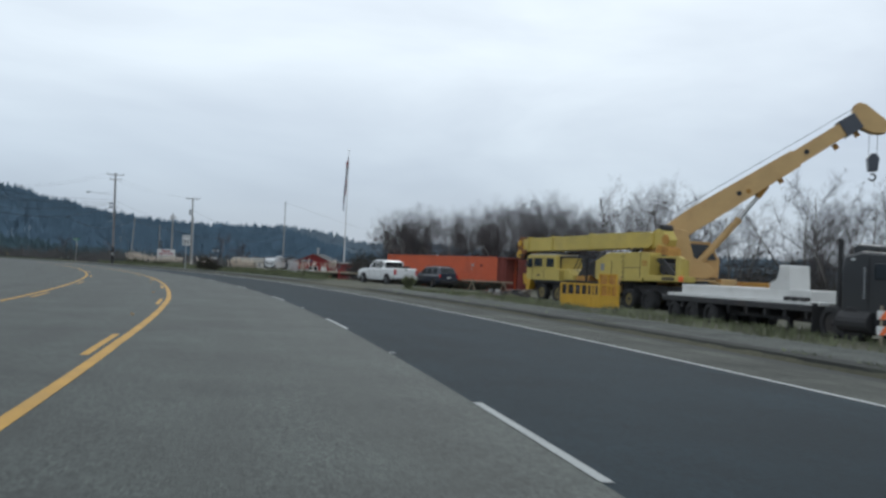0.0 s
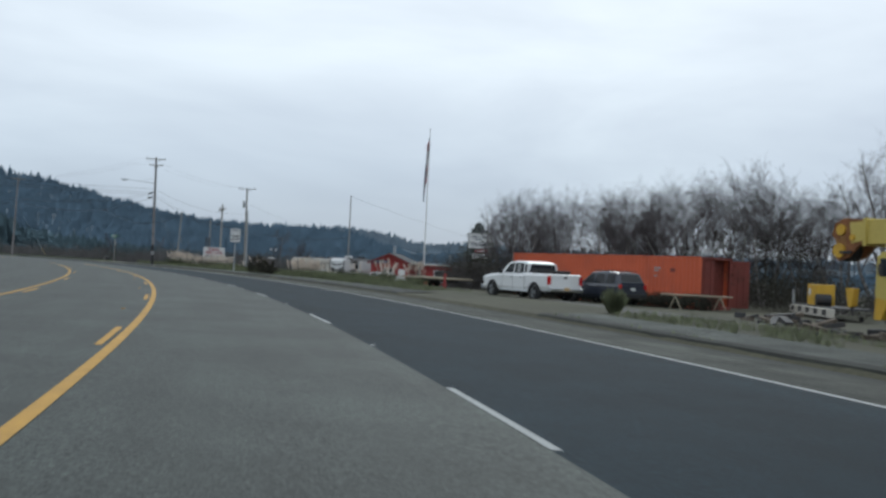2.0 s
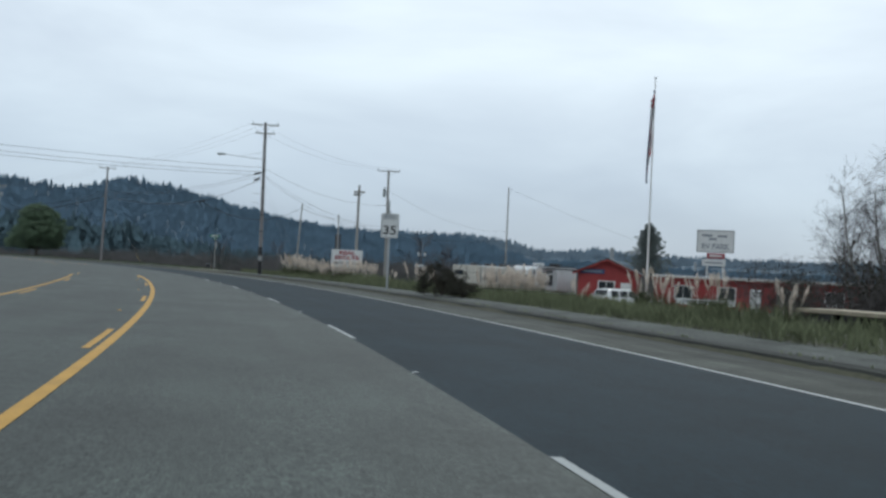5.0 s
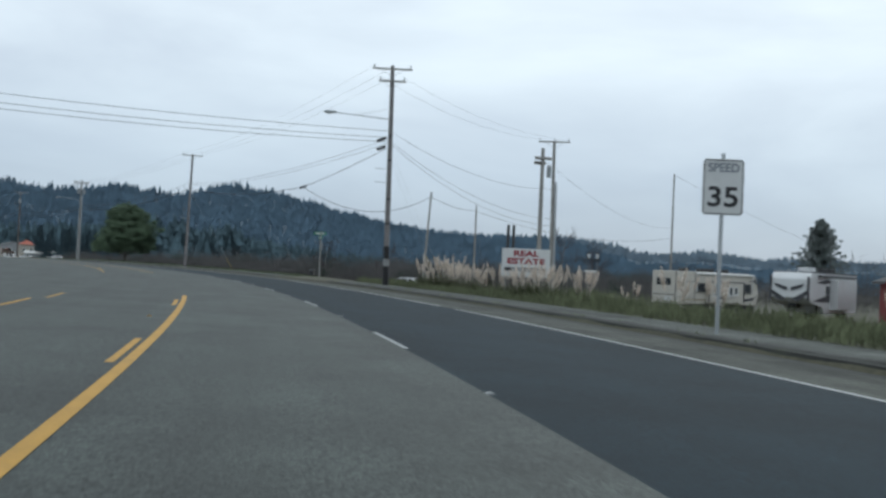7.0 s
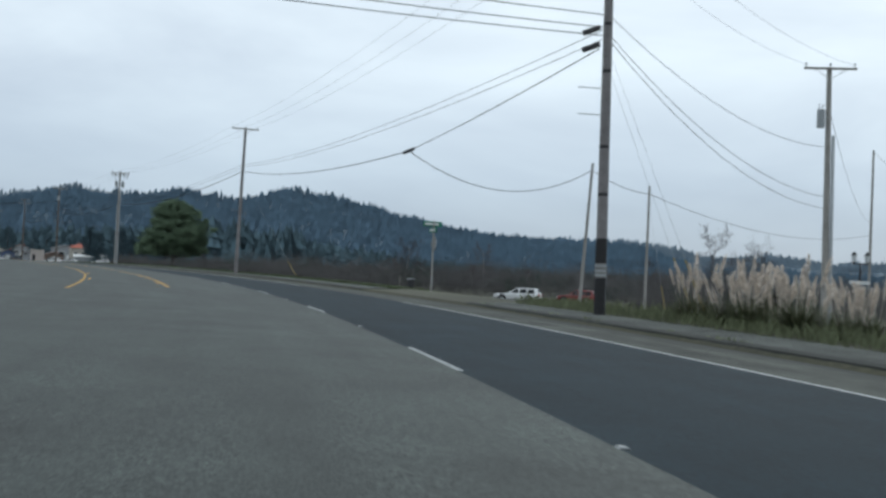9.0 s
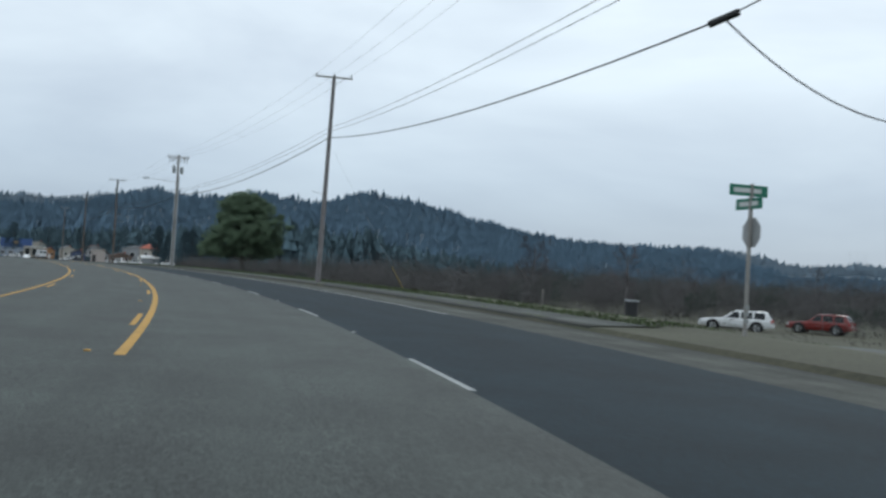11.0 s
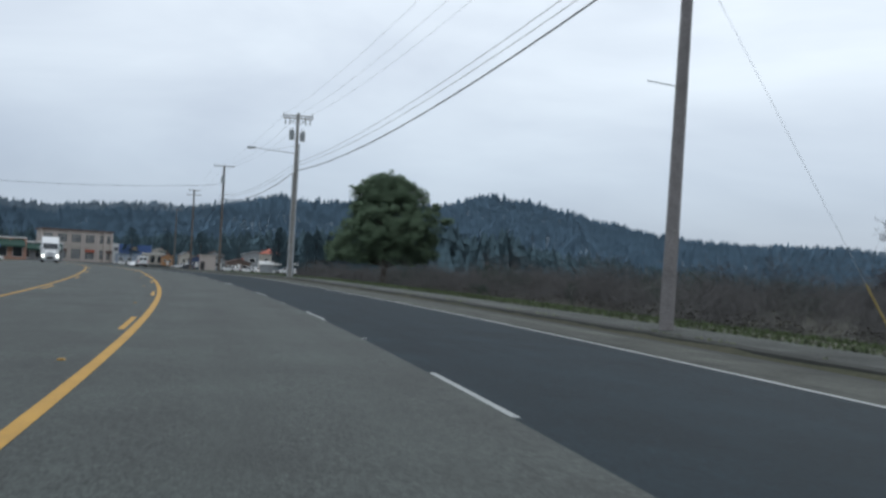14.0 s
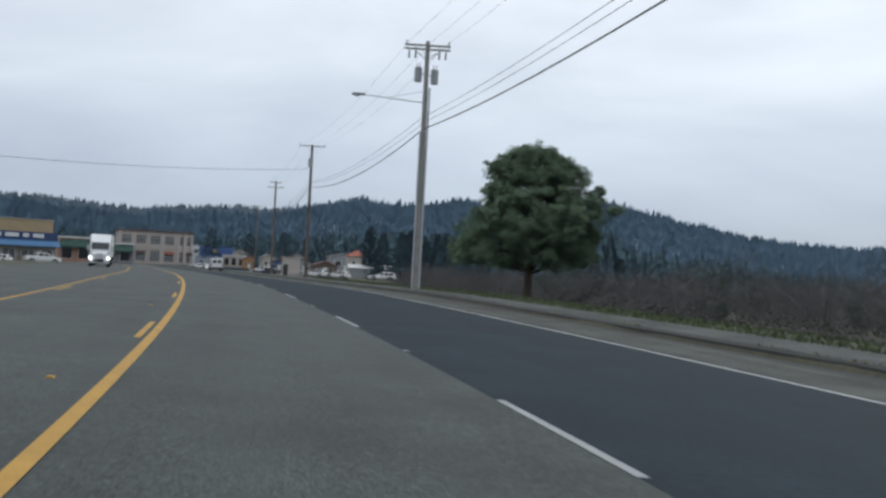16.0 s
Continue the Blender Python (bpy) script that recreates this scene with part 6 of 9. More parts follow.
def pickup(m, label):
    t = thing("pickup_truck", label, "pickup truck", m)
    L, W = 6.05, 1.01
    def sec(y, top, narrow=0.0, base=0.42):
        return (y, [(W - 0.08 - narrow, base), (W - narrow, base + 0.2), (W - narrow, top - 0.12), (W - 0.07 - narrow, top)])
    bm = hull(bmesh.new(), [sec(3.0, 0.98, 0.13, 0.5), sec(2.9, 1.1, 0.05, 0.45), sec(2.3, 1.2, 0.0), sec(1.35, 1.27), sec(0.6, 1.27), sec(-1.0, 1.27)])
    body = part("body", bm, M["white_car"], t, "white painted front body and doors")
    bm = hull(bmesh.new(), [sec(-1.03, 1.33, 0, 0.45), sec(-2.9, 1.33, 0, 0.5), sec(-3.0, 1.3, 0.03, 0.6)])
    bed = part("cargo_bed", bm, M["white_car"], t)
    part("bed_floor", B((0, -2.0, 1.335), (1.66, 1.84, 0.012)), M["black"], bed, "black bed liner")
    for k, (x, y, sx, sy, sz) in enumerate(((-0.3, -1.5, 0.9, 0.5, 0.22), (0.35, -2.2, 0.6, 0.7, 0.16), (-0.1, -2.6, 0.5, 0.3, 0.14))):
        part("cargo", B((x, y, 1.34 + sz / 2), (sx, sy, sz), 0.03), M["dark"], bed, "dark tools and bags in the bed")
    cab = hull(bmesh.new(), [(1.42, [(0.9, 1.22), (0.89, 1.25), (0.87, 1.27), (0.85, 1.28)]), (0.7, [(0.95, 1.22), (0.9, 1.5), (0.8, 1.82), (0.66, 1.86)]), (0.2, [(0.95, 1.22), (0.91, 1.5), (0.82, 1.88), (0.66, 1.93)]), (-0.7, [(0.95, 1.22), (0.91, 1.5), (0.82, 1.88), (0.66, 1.92)]), (-0.95, [(0.95, 1.22), (0.9, 1.5), (0.8, 1.84), (0.66, 1.88)]), (-1.12, [(0.93, 1.22), (0.89, 1.5), (0.8, 1.78), (0.68, 1.82)])])
    c = part("cab", cab, M["white_car"], t)
    bm = bmesh.new()
    def pane(pts, name):
        b = bmesh.new()
        f = b.faces.new([b.verts.new(p) for p in pts])
        bmesh.ops.solidify(b, geom=[f], thickness=0.008)
        part(name, b, M["glass"], c)
    for s in (-1, 1):
        pane([(s * 0.945, 0.98, 1.31), (s * 0.955, 0.12, 1.31), (s * 0.865, 0.12, 1.8), (s * 0.85, 0.58, 1.76)], "front_side_window")
        pane([(s * 0.955, 0.02, 1.31), (s * 0.955, -0.78, 1.31), (s * 0.85, -0.72, 1.8), (s * 0.865, 0.02, 1.8)], "rear_side_window")
    pane([(-0.84, 1.33, 1.33), (0.84, 1.33, 1.33), (0.68, 0.72, 1.81), (-0.68, 0.72, 1.81)], "windscreen")
    pane([(-0.8, -1.128, 1.37), (0.8, -1.128, 1.37), (0.7, -1.128, 1.76), (-0.7, -1.128, 1.76)], "rear_window")
    for s in (-1, 1):
        pane([(s * 0.945, -0.86, 1.36), (s * 0.935, -1.04, 1.36), (s * 0.865, -1.02, 1.72), (s * 0.868, -0.84, 1.76)], "quarter_window")
    # round sticker on the near rear window
    ring = part("sticker", C((-0.915, -0.36, 1.6), (-0.935, -0.36, 1.6), 0.14, 0.14, 18), M["sign_white"], c, "round white window sticker")
    part("sticker_centre", C((-0.93, -0.36, 1.6), (-0.942, -0.36, 1.6), 0.085, 0.085, 16), M["glass"], ring)
    part("sticker_bar", B((-0.945, -0.36, 1.4), (0.01, 0.3, 0.05)), M["sign_white"], ring)
    for s in (-1, 1):
        part("door_handle", B((s * 1.015, 0.22, 1.1), (0.03, 0.2, 0.035), 0.008), M["dark"], body)
        part("door_handle", B((s * 1.015, -0.7, 1.1), (0.03, 0.2, 0.035), 0.008), M["dark"], body)
        for y in (1.05, 0.07, -0.98):
            part("door_gap", B((s * 1.012, y, 0.88), (0.006, 0.012, 0.7)), M["dark"], body)
        part("mirror", B((s * 1.13, 1.02, 1.38), (0.2, 0.12, 0.3), 0.04), M["black"], t)
        part("running_board", B((s * 0.98, -0.1, 0.42), (0.12, 2.5, 0.06), 0.015), M["chrome"], t)
        part("tail_lamp", B((s * 0.93, -2.98, 1.02), (0.17, 0.1, 0.42), 0.02), M["red_lens"], bed)
        part("headlamp", B((s * 0.78, 2.93, 0.92), (0.36, 0.14, 0.24), 0.03), M["clear_lens"], body)
    part("grille", B((0, 2.98, 0.85), (1.2, 0.08, 0.4), 0.02), M["dark"], body)
    part("front_bumper", B((0, 3.03, 0.52), (1.95, 0.2, 0.26), 0.05), M["chrome"], t)
    part("rear_bumper", B((0, -3.08, 0.58), (1.95, 0.2, 0.2), 0.04), M["chrome"], t)
    tg = part("tailgate", B((0, -3.015, 1.0), (1.6, 0.04, 0.56), 0.012), M["white_car"], t)
    part("latch", B((0, -3.04, 1.17), (0.22, 0.02, 0.09), 0.01), M["black"], tg)
    part("plate", B((0, -3.19, 0.62), (0.3, 0.012, 0.15)), M["tan"], t, "plain licence plate")
    for y in (1.98, -1.85):
        arch(t, W, y, 0.41)
        for s in (-1, 1):
            wheel(t, s * (W - 0.07), y, 0.41, 0.28)
    part("underbody", B((0, 0, 0.45), (1.5, 5.2, 0.22), 0.03), M["dark"], t)
    return t


def suv(m, label, paint="blue_car", name="sport_utility_vehicle", L=4.7, H=1.75, category="car"):
    t = thing(name, label, category, m)
    W = 0.93
    k = H / 1.75
    h = L / 2
    def s4(y, z0, z1, n=0.0):
        return (y, [(W - 0.07 - n, z0), (W - n, z0 + 0.2), (W - n, z1 - 0.14), (W - 0.06 - n, z1)])
    bm = hull(bmesh.new(), [s4(h, 0.42, 0.8 * k, 0.15), s4(h - 0.12, 0.36, 0.92 * k, 0.05), s4(h * 0.5, 0.34, 1.03 * k), s4(h * 0.3, 0.34, 1.08 * k), s4(-h * 0.85, 0.34, 1.1 * k), s4(-h + 0.02, 0.4, 1.05 * k, 0.04)])
    body = part("body", bm, M[paint], t)
    top = hull(bmesh.new(), [(h * 0.38, [(W - 0.1, 1.0 * k), (W - 0.1, 1.03 * k), (W - 0.11, 1.05 * k), (W - 0.13, 1.07 * k)]), (h * 0.02, [(W - 0.05, 1.0 * k), (W - 0.1, 1.3 * k), (W - 0.19, 1.66 * k), (W - 0.36, 1.7 * k)]), (-h * 0.5, [(W - 0.05, 1.0 * k), (W - 0.1, 1.3 * k), (W - 0.18, 1.69 * k), (W - 0.34, 1.75 * k)]), (-h * 0.84, [(W - 0.05, 1.0 * k), (W - 0.11, 1.3 * k), (W - 0.2, 1.64 * k), (W - 0.36, 1.69 * k)]), (-h + 0.06, [(W - 0.07, 1.0 * k), (W - 0.09, 1.1 * k), (W - 0.12, 1.15 * k), (W - 0.16, 1.2 * k)])])
    c = part("cabin", top, M[paint], t)
    def pane(pts, nm):
        b = bmesh.new()
        f = b.faces.new([b.verts.new(p) for p in pts])
        bmesh.ops.solidify(b, geom=[f], thickness=0.008)
        part(nm, b, M["glass"], c)
    for s in (-1, 1):
        for y0, y1 in ((h * 0.24, -h * 0.1), (-h * 0.14, -h * 0.46), (-h * 0.5, -h * 0.8)):
            pane([(s * (W - 0.045), y0, 1.12 * k), (s * (W - 0.045), y1, 1.12 * k), (s * (W - 0.155), y1 + 0.03, 1.6 * k), (s * (W - 0.155), min(y0 - 0.05, h * 0.04), 1.6 * k)], "side_window")
        part("tail_lamp", B((s * (W - 0.08), -h + 0.04, 0.98 * k), (0.17, 0.1, 0.22 * k), 0.02), M["red_lens"], body)
        part("headlamp", B((s * (W - 0.22), h - 0.05, 0.74 * k), (0.36, 0.12, 0.17), 0.03), M["clear_lens"], body)
        part("mirror", B((s * (W + 0.08), h * 0.26, 1.14 * k), (0.2, 0.1, 0.16), 0.03), M[paint], t)
        part("roof_rail", B((s * (W - 0.3), -h * 0.4, 1.77 * k), (0.05, L * 0.38, 0.05), 0.015), M["dark"], c)
        for y in (h * 0.1, -h * 0.32):
            part("door_handle", B((s * (W + 0.005), y, 0.98 * k), (0.03, 0.18, 0.03), 0.008), M["dark"], body)
    pane([(-W + 0.16, h * 0.36, 1.09 * k), (W - 0.16, h * 0.36, 1.09 * k), (W - 0.33, h * 0.05, 1.63 * k), (-W + 0.33, h * 0.05, 1.63 * k)], "windscreen")
    pane([(-W + 0.18, -h + 0.07, 1.22 * k), (W - 0.18, -h + 0.07, 1.22 * k), (W - 0.33, -h * 0.86, 1.62 * k), (-W + 0.33, -h * 0.86, 1.62 * k)], "rear_window")
    part("front_bumper", B((0, h + 0.0, 0.5), (1.7, 0.16, 0.24), 0.05), M["black"] if paint == "blue_car" else M[paint], t)
    part("rear_bumper", B((0, -h - 0.02, 0.52), (1.72, 0.18, 0.24), 0.05), M["black"] if paint == "blue_car" else M[paint], t)
    part("grille", B((0, h - 0.02, 0.66 * k), (0.85, 0.1, 0.18), 0.02), M["dark"], body)
    part("plate", B((0, -h - 0.0, 0.86 * k), (0.3, 0.03, 0.15)), M["sign_white"], t, "plain licence plate")
    for y in (h * 0.62, -h * 0.58):
        arch(t, W, y, 0.36)
        for s in (-1, 1):
            wheel(t, s * (W - 0.06), y, 0.36, 0.24)
    part("underbody", B((0, 0, 0.36), (1.4, L * 0.8, 0.2), 0.03), M["dark"], t)
    return t


pickup(set_at(9.98, 78.55, -0.08, 22), "white crew-cab pickup truck parked on the gravel").scale = (1.07,) * 3
suv(set_at(13.7, 77.2, -0.12, 24), "dark navy sport utility vehicle parked behind the pickup", "blue_car")
suv(set_at(6.6, 145.5, -1.2, -57), "white sport utility vehicle parked by the red building", "white_car", L=5.2)
suv(set_at(-34.6, 229.0, -1.55, 82), "white station wagon parked beyond the side street", "white_car", "station_wagon", L=4.7, H=1.5)
suv(set_at(-28.6, 233.6, -1.55, 70), "dark red car parked beyond the side street", "red_car", "hatchback_car", L=4.2, H=1.5)


# ---- yellow truck crane ----
def truck_crane(m):
    t = thing("truck_crane", "faded yellow truck crane with its boom lowered over the cab", "crane", m)
    Y, K = M["crane_yellow"], M["dark"]
    fr = part("chassis", B((0, 6.2, 0.98), (1.5, 12.4, 0.55), 0.03), K, t, "grimy dark carrier frame")
    for y in (3.9, 5.2, 6.6, 8.0):
        part("crossmember", B((0, y, 0.85), (2.3, 0.3, 0.5), 0.03), K, fr)
    for y in (10.9, 9.2):
        for s in (-1, 1):
            wheel(t, s * 1.05, y, 0.52, 0.32, "dull_yellow")
    for y in (2.4, 0.9):
        for s in (-1, 1):
            wheel(t, s * 1.02, y, 0.52, 0.5, "dull_yellow" if y > 2 else "dark")
    for s in (-1, 1):
        part("mudguard", PR([(8.5, 1.12), (11.8, 1.12), (11.8, 1.24), (8.5, 1.24)], s * 1.0 - 0.24, s * 1.0 + 0.24, "x"), K, t)
        part("side_deck", B((s * 0.95, 6.0, 1.27), (0.6, 4.6, 0.08), 0.01), K, fr)
    # square carrier cab
    c = part("cab", PR([(9.05, 1.24), (12.35, 1.24), (12.72, 1.3), (12.68, 2.55), (12.5, 2.7), (9.6, 2.7), (9.5, 2.6), (9.45, 1.9), (9.05, 1.85)], -1.22, 0.6, "x", 0.04), Y, t)
    for y0, y1 in ((11.85, 10.9), (10.45, 9.65)):
        w = part("cab_window", B((-1.222, (y0 + y1) / 2, 2.27), (0.03, abs(y1 - y0), 0.5), 0.02), M["glass"], c)
        part("window_frame", B((-1.226, (y0 + y1) / 2, 1.98), (0.05, abs(y1 - y0) + 0.14, 0.05)), Y, w)
        part("window_frame", B((-1.226, (y0 + y1) / 2, 2.55), (0.05, abs(y1 - y0) + 0.14, 0.05)), Y, w)
    part("front_quarter_window", B((-1.222, 12.3, 2.22), (0.03, 0.5, 0.55), 0.02), M["glass"], c)
    for x in (-0.78, 0.16):
        part("windscreen", B((x, 12.7, 2.2), (0.82, 0.04, 0.62), 0.02), M["glass"], c)
    for s in (-0.95, 0.3):
        part("headlamp", C((s, 12.72, 1.5), (s, 12.8, 1.5), 0.11, 0.11, 12), M["clear_lens"], c)
    for y in (10.68, 12.0):
        part("door_gap", B((-1.232, y, 1.95), (0.012, 0.025, 1.35)), K, c)
    part("badge", B((-1.23, 11.3, 1.52), (0.015, 0.3, 0.08)), K, c)
    part("door_handle", B((-1.25, 10.85, 1.75), (0.04, 0.16, 0.04)), K, c)
    part("roof_rim", B((-0.31, 11.1, 2.74), (1.7, 2.6, 0.05), 0.01), M["rv_beige"], c)
    part("mirror", B((-1.42, 12.35, 2.15), (0.05, 0.16, 0.34), 0.02), K, c)
    part("front_step", PR([(12.45, 0.62), (12.75, 0.62), (12.7, 1.3), (12.2, 1.3)], -1.2, -0.85, "x", 0.02), M["basket_yellow"], t, "bent yellow corner step")
    part("front_bumper", B((0.1, 12.78, 0.82), (2.0, 0.2, 0.3), 0.04), M["rust_yellow"], t)
    # low engine cover, dark gantry and hoses behind the cab
    part("engine_cover", PR([(8.0, 1.3), (9.0, 1.3), (9.0, 1.85), (8.6, 1.95), (8.1, 1.6)], -0.95, 0.8, "x", 0.04), Y, t)
    part("engine_cover", PR([(6.6, 1.3), (7.9, 1.3), (7.9, 1.55), (6.6, 1.62)], -0.8, 0.8, "x", 0.03), M["rust_yellow"], t)
    g = part("gantry", B((-0.85, 8.15, 2.6), (0.1, 3.1, 0.12), 0.01), K, t)
    for y in (9.5, 6.85):
        part("gantry_leg", B((-0.85, y, 1.95), (0.1, 0.1, 1.3), 0.01), K, g)
    part("counter_jib", PR([(5.5, 1.45), (8.05, 1.55), (8.0, 1.75), (6.6, 2.4), (5.5, 2.55)], -0.6, 0.1, "x", 0.03), K, t, "dark boom rest and hose reels")
    for k in range(4):
        y = 8.9 - 0.3 * k
        part("hose", C((-0.6 + 0.12 * k, y, 1.4), (-0.3, y - 0.5, 2.6), 0.035, 0.03, 6), K, t)
    # slewing body with its sloping nose
    part("turntable", C((0, 3.6, 1.24), (0, 3.6, 1.42), 1.2, 1.15, 24), K, t)
    shape = [(1.4, 1.42), (5.3, 1.42), (5.42, 1.5), (5.42, 2.4), (4.3, 2.86), (0.9, 2.88), (0.84, 2.8), (0.84, 1.72), (1.4, 1.62)]
    b = part("machinery_house", PR(shape, -1.25, -0.4, "x", 0.04), Y, t)
    part("machinery_house", PR([(1.4, 1.42), (5.0, 1.42), (5.0, 2.3), (0.84, 2.6), (0.84, 1.72)], 0.4, 1.25, "x", 0.04), Y, t)
    for y, z0, z1 in ((2.9, 1.45, 2.86), (1.55, 1.6, 2.86), (3.95, 1.45, 2.4)):
        part("panel_gap", B((-1.256, y, (z0 + z1) / 2), (0.012, 0.03, z1 - z0)), K, b)
    part("panel_gap", B((-1.256, 2.2, 2.1), (0.012, 1.3, 0.025)), K, b)
    part("plate", B((-1.256, 4.75, 2.1), (0.012, 0.3, 0.36)), M["sign_grey"], b, "small faded maker's plate")
    part("vent", B((-1.256, 1.2, 2.35), (0.014, 0.36, 0.28)), M["rust_yellow"], b)
    for k in range(4):
        part("vent_slat", B((-1.268, 1.2, 2.25 + 0.07 * k), (0.014, 0.36, 0.02)), Y, b)
    for k in range(5):
        part("door_hinge", B((-1.262, 3.0 + 0.02 * k, 1.6 + 0.26 * k), (0.02, 0.05, 0.09)), K, b)
    for y in (2.6, 1.75):
        part("lifting_eye", C((-1.0, y, 2.88), (-1.0, y + 0.12, 3.0), 0.03, 0.03, 6), K, b)
    # tail: counterweight shelf, open winch frame and rails
    cw = part("counterweight", PR([(1.2, 1.47), (-1.5, 1.47), (-1.55, 1.76), (1.2, 1.78)], -1.28, -0.75, "x", 0.03), Y, t)
    part("counterweight_step", B((-0.37, 0.25, 1.615), (0.76, 1.9, 0.3), 0.03), Y, cw)
    part("counterweight_step", B((0.6, 0.75, 1.61), (1.2, 0.9, 0.29), 0.03), Y, cw)
    for k in range(6):
        part("text_bar", B((-1.292, -0.28 - 0.16 * k, 1.61), (0.01, 0.12, 0.15)), M["sign_black"], cw)
    part("lamp", B((-1.29, -1.62, 1.62), (0.16, 0.2, 0.26), 0.02), M["orange_light"], cw, "orange lamp lens")
    for x, q in ((-1.0, 0.0), (-0.1, 0.9)):
        f = part("winch_frame", PR([(q - 1.35, 1.76), (q - 0.95, 1.76), (q - 0.9, 2.66), (q - 1.1, 2.72), (q - 1.35, 2.6)], x - 0.06, x + 0.06, "x", 0.02), Y, t)
        part("diagonal", PR([(q - 0.95, 1.78), (q - 0.35, 1.78), (q + 0.7, 2.52), (q + 0.4, 2.72)], x + 0.05, x + 0.15, "x", 0.01), M["dark"], f)
        part("rail", B((x, 0.5 * q - 0.05, 2.66), (0.08, 1.9 - q, 0.09), 0.01), Y, f)
    part("winch_drum", C((-0.8, 0.3, 2.1), (0.0, 0.3, 2.1), 0.3, 0.3, 18), K, t)
    part("winch_drum", C((-0.6, 0.6, 2.6), (0.1, 0.6, 2.6), 0.2, 0.2, 18), M["dark"], t)
    part("pivot_plate", PR([(0.3, 2.7), (1.5, 2.7), (1.2, 3.3), (0.4, 3.15)], -0.5, 0.3, "x", 0.02), M["rust_yellow"], t)
    # boom
    bo = part("boom", PR([(2.0, 3.14), (7.3, 3.06), (7.3, 3.92), (2.2, 3.97), (1.7, 3.9), (1.7, 3.3)], -0.44, 0.44, "x", 0.03), Y, t)
    part("inner_boom", PR([(7.2, 3.08), (14.0, 2.98), (14.05, 3.76), (7.2, 3.87)], -0.38, 0.38, "x", 0.02), Y, bo, "paler yellow inner boom section")
    for y, z0, z1 in ((7.25, 3.04, 3.94), (11.2, 3.0, 3.84), (13.95, 2.95, 3.8)):
        part("boom_collar", B((0, y, (z0 + z1) / 2), (0.92, 0.12, z1 - z0 + 0.05), 0.01), Y, bo)
    part("boom_foot", PR([(0.85, 3.15), (1.9, 3.12), (1.9, 3.95), (1.45, 4.12), (1.0, 4.0), (0.7, 3.55)], -0.34, 0.34, "x", 0.05), Y, bo)
    part("sheave", C((-0.3, 1.2, 4.12), (0.3, 1.2, 4.12), 0.2, 0.2, 14), K, bo)
    part("sheave", C((-0.36, 0.8, 3.55), (-0.3, 0.8, 3.55), 0.26, 0.26, 14), M["rust_yellow"], bo)
    for k in range(3):
        part("hose_clip", B((-0.43, 2.6 + 0.5 * k, 3.08), (0.08, 0.22, 0.12), 0.01), K, bo)
    cheek = [(14.0, 3.05), (14.3, 2.9), (14.62, 2.55), (15.05, 2.42), (15.32, 2.7), (15.1, 3.02), (15.38, 3.3), (15.25, 3.68), (14.85, 3.86), (14.0, 3.76)]
    hd = part("boom_head", PR(cheek, -0.4, -0.3, "x", 0.03), M["rust"], bo, "rusty yellow boom head")
    part("cheek_plate", PR(cheek, 0.3, 0.4, "x", 0.03), M["rust"], hd)
    part("web_plate", PR([(14.05, 3.1), (14.5, 3.0), (14.6, 3.7), (14.05, 3.72)], -0.42, -0.405, "x"), Y, hd, "patch of remaining yellow paint")
    for s in (-0.18, 0.0, 0.18):
        part("sheave", C((s - 0.05, 15.0, 2.78), (s + 0.05, 15.0, 2.78), 0.36, 0.36, 16), K, hd)
        part("sheave", C((s - 0.05, 14.95, 3.5), (s + 0.05, 14.95, 3.5), 0.3, 0.3, 14), M["rust_yellow"], hd)
    for y, z, q in ((15.0, 2.78, 0.24), (14.95, 3.46, 0.18), (14.45, 3.2, 0.1)):
        part("sheave_pin", C((-0.47, y, z), (-0.39, y, z), q, q, 14), M["basket_yellow"], hd)
    part("rope_guard", B((-0.45, 14.7, 2.72), (0.05, 0.5, 0.1), 0.01, None), K, hd)
    part("lift_cylinder", C((0, 5.6, 1.7), (0, 3.4, 3.1), 0.17, 0.14, 12), K, t)
    hb = part("hook_block", PR([(14.68, 0.95), (14.86, 0.9), (14.98, 1.55), (14.6, 1.55)], -0.12, 0.12, "x", 0.03), M["basket_yellow"], t, "yellow hook block hanging from the boom")
    for s in (-0.1, 0.1):
        part("rope", C((s, 14.8, 1.6), (s, 14.9, 2.9), 0.014, 0.014, 5), M["wire"], hb)
    part("hook", C((0, 14.8, 0.95), (0, 14.72, 0.66), 0.06, 0.03, 8), K, hb)
    for y, s in ((8.2, -1), (8.2, 1), (3.9, 1)):
        o = part("outrigger", B((s * 1.05, y, 0.8), (0.35, 0.5, 0.6), 0.04), K, t)
        part("float_pad", C((s * 1.15, y, 0.28), (s * 1.15, y, 0.5), 0.2, 0.08, 12), M["galv"], o)
    part("tool_box", B((-0.95, 5.4, 0.78), (0.5, 1.4, 0.6), 0.03), K, t)
    part("fuel_tank", C((-0.95, 6.9, 0.75), (-0.95, 7.7, 0.75), 0.28, 0.28, 14), K, t)
    return t


truck_crane(set_at(20.07, 43.08, -0.2, 15))


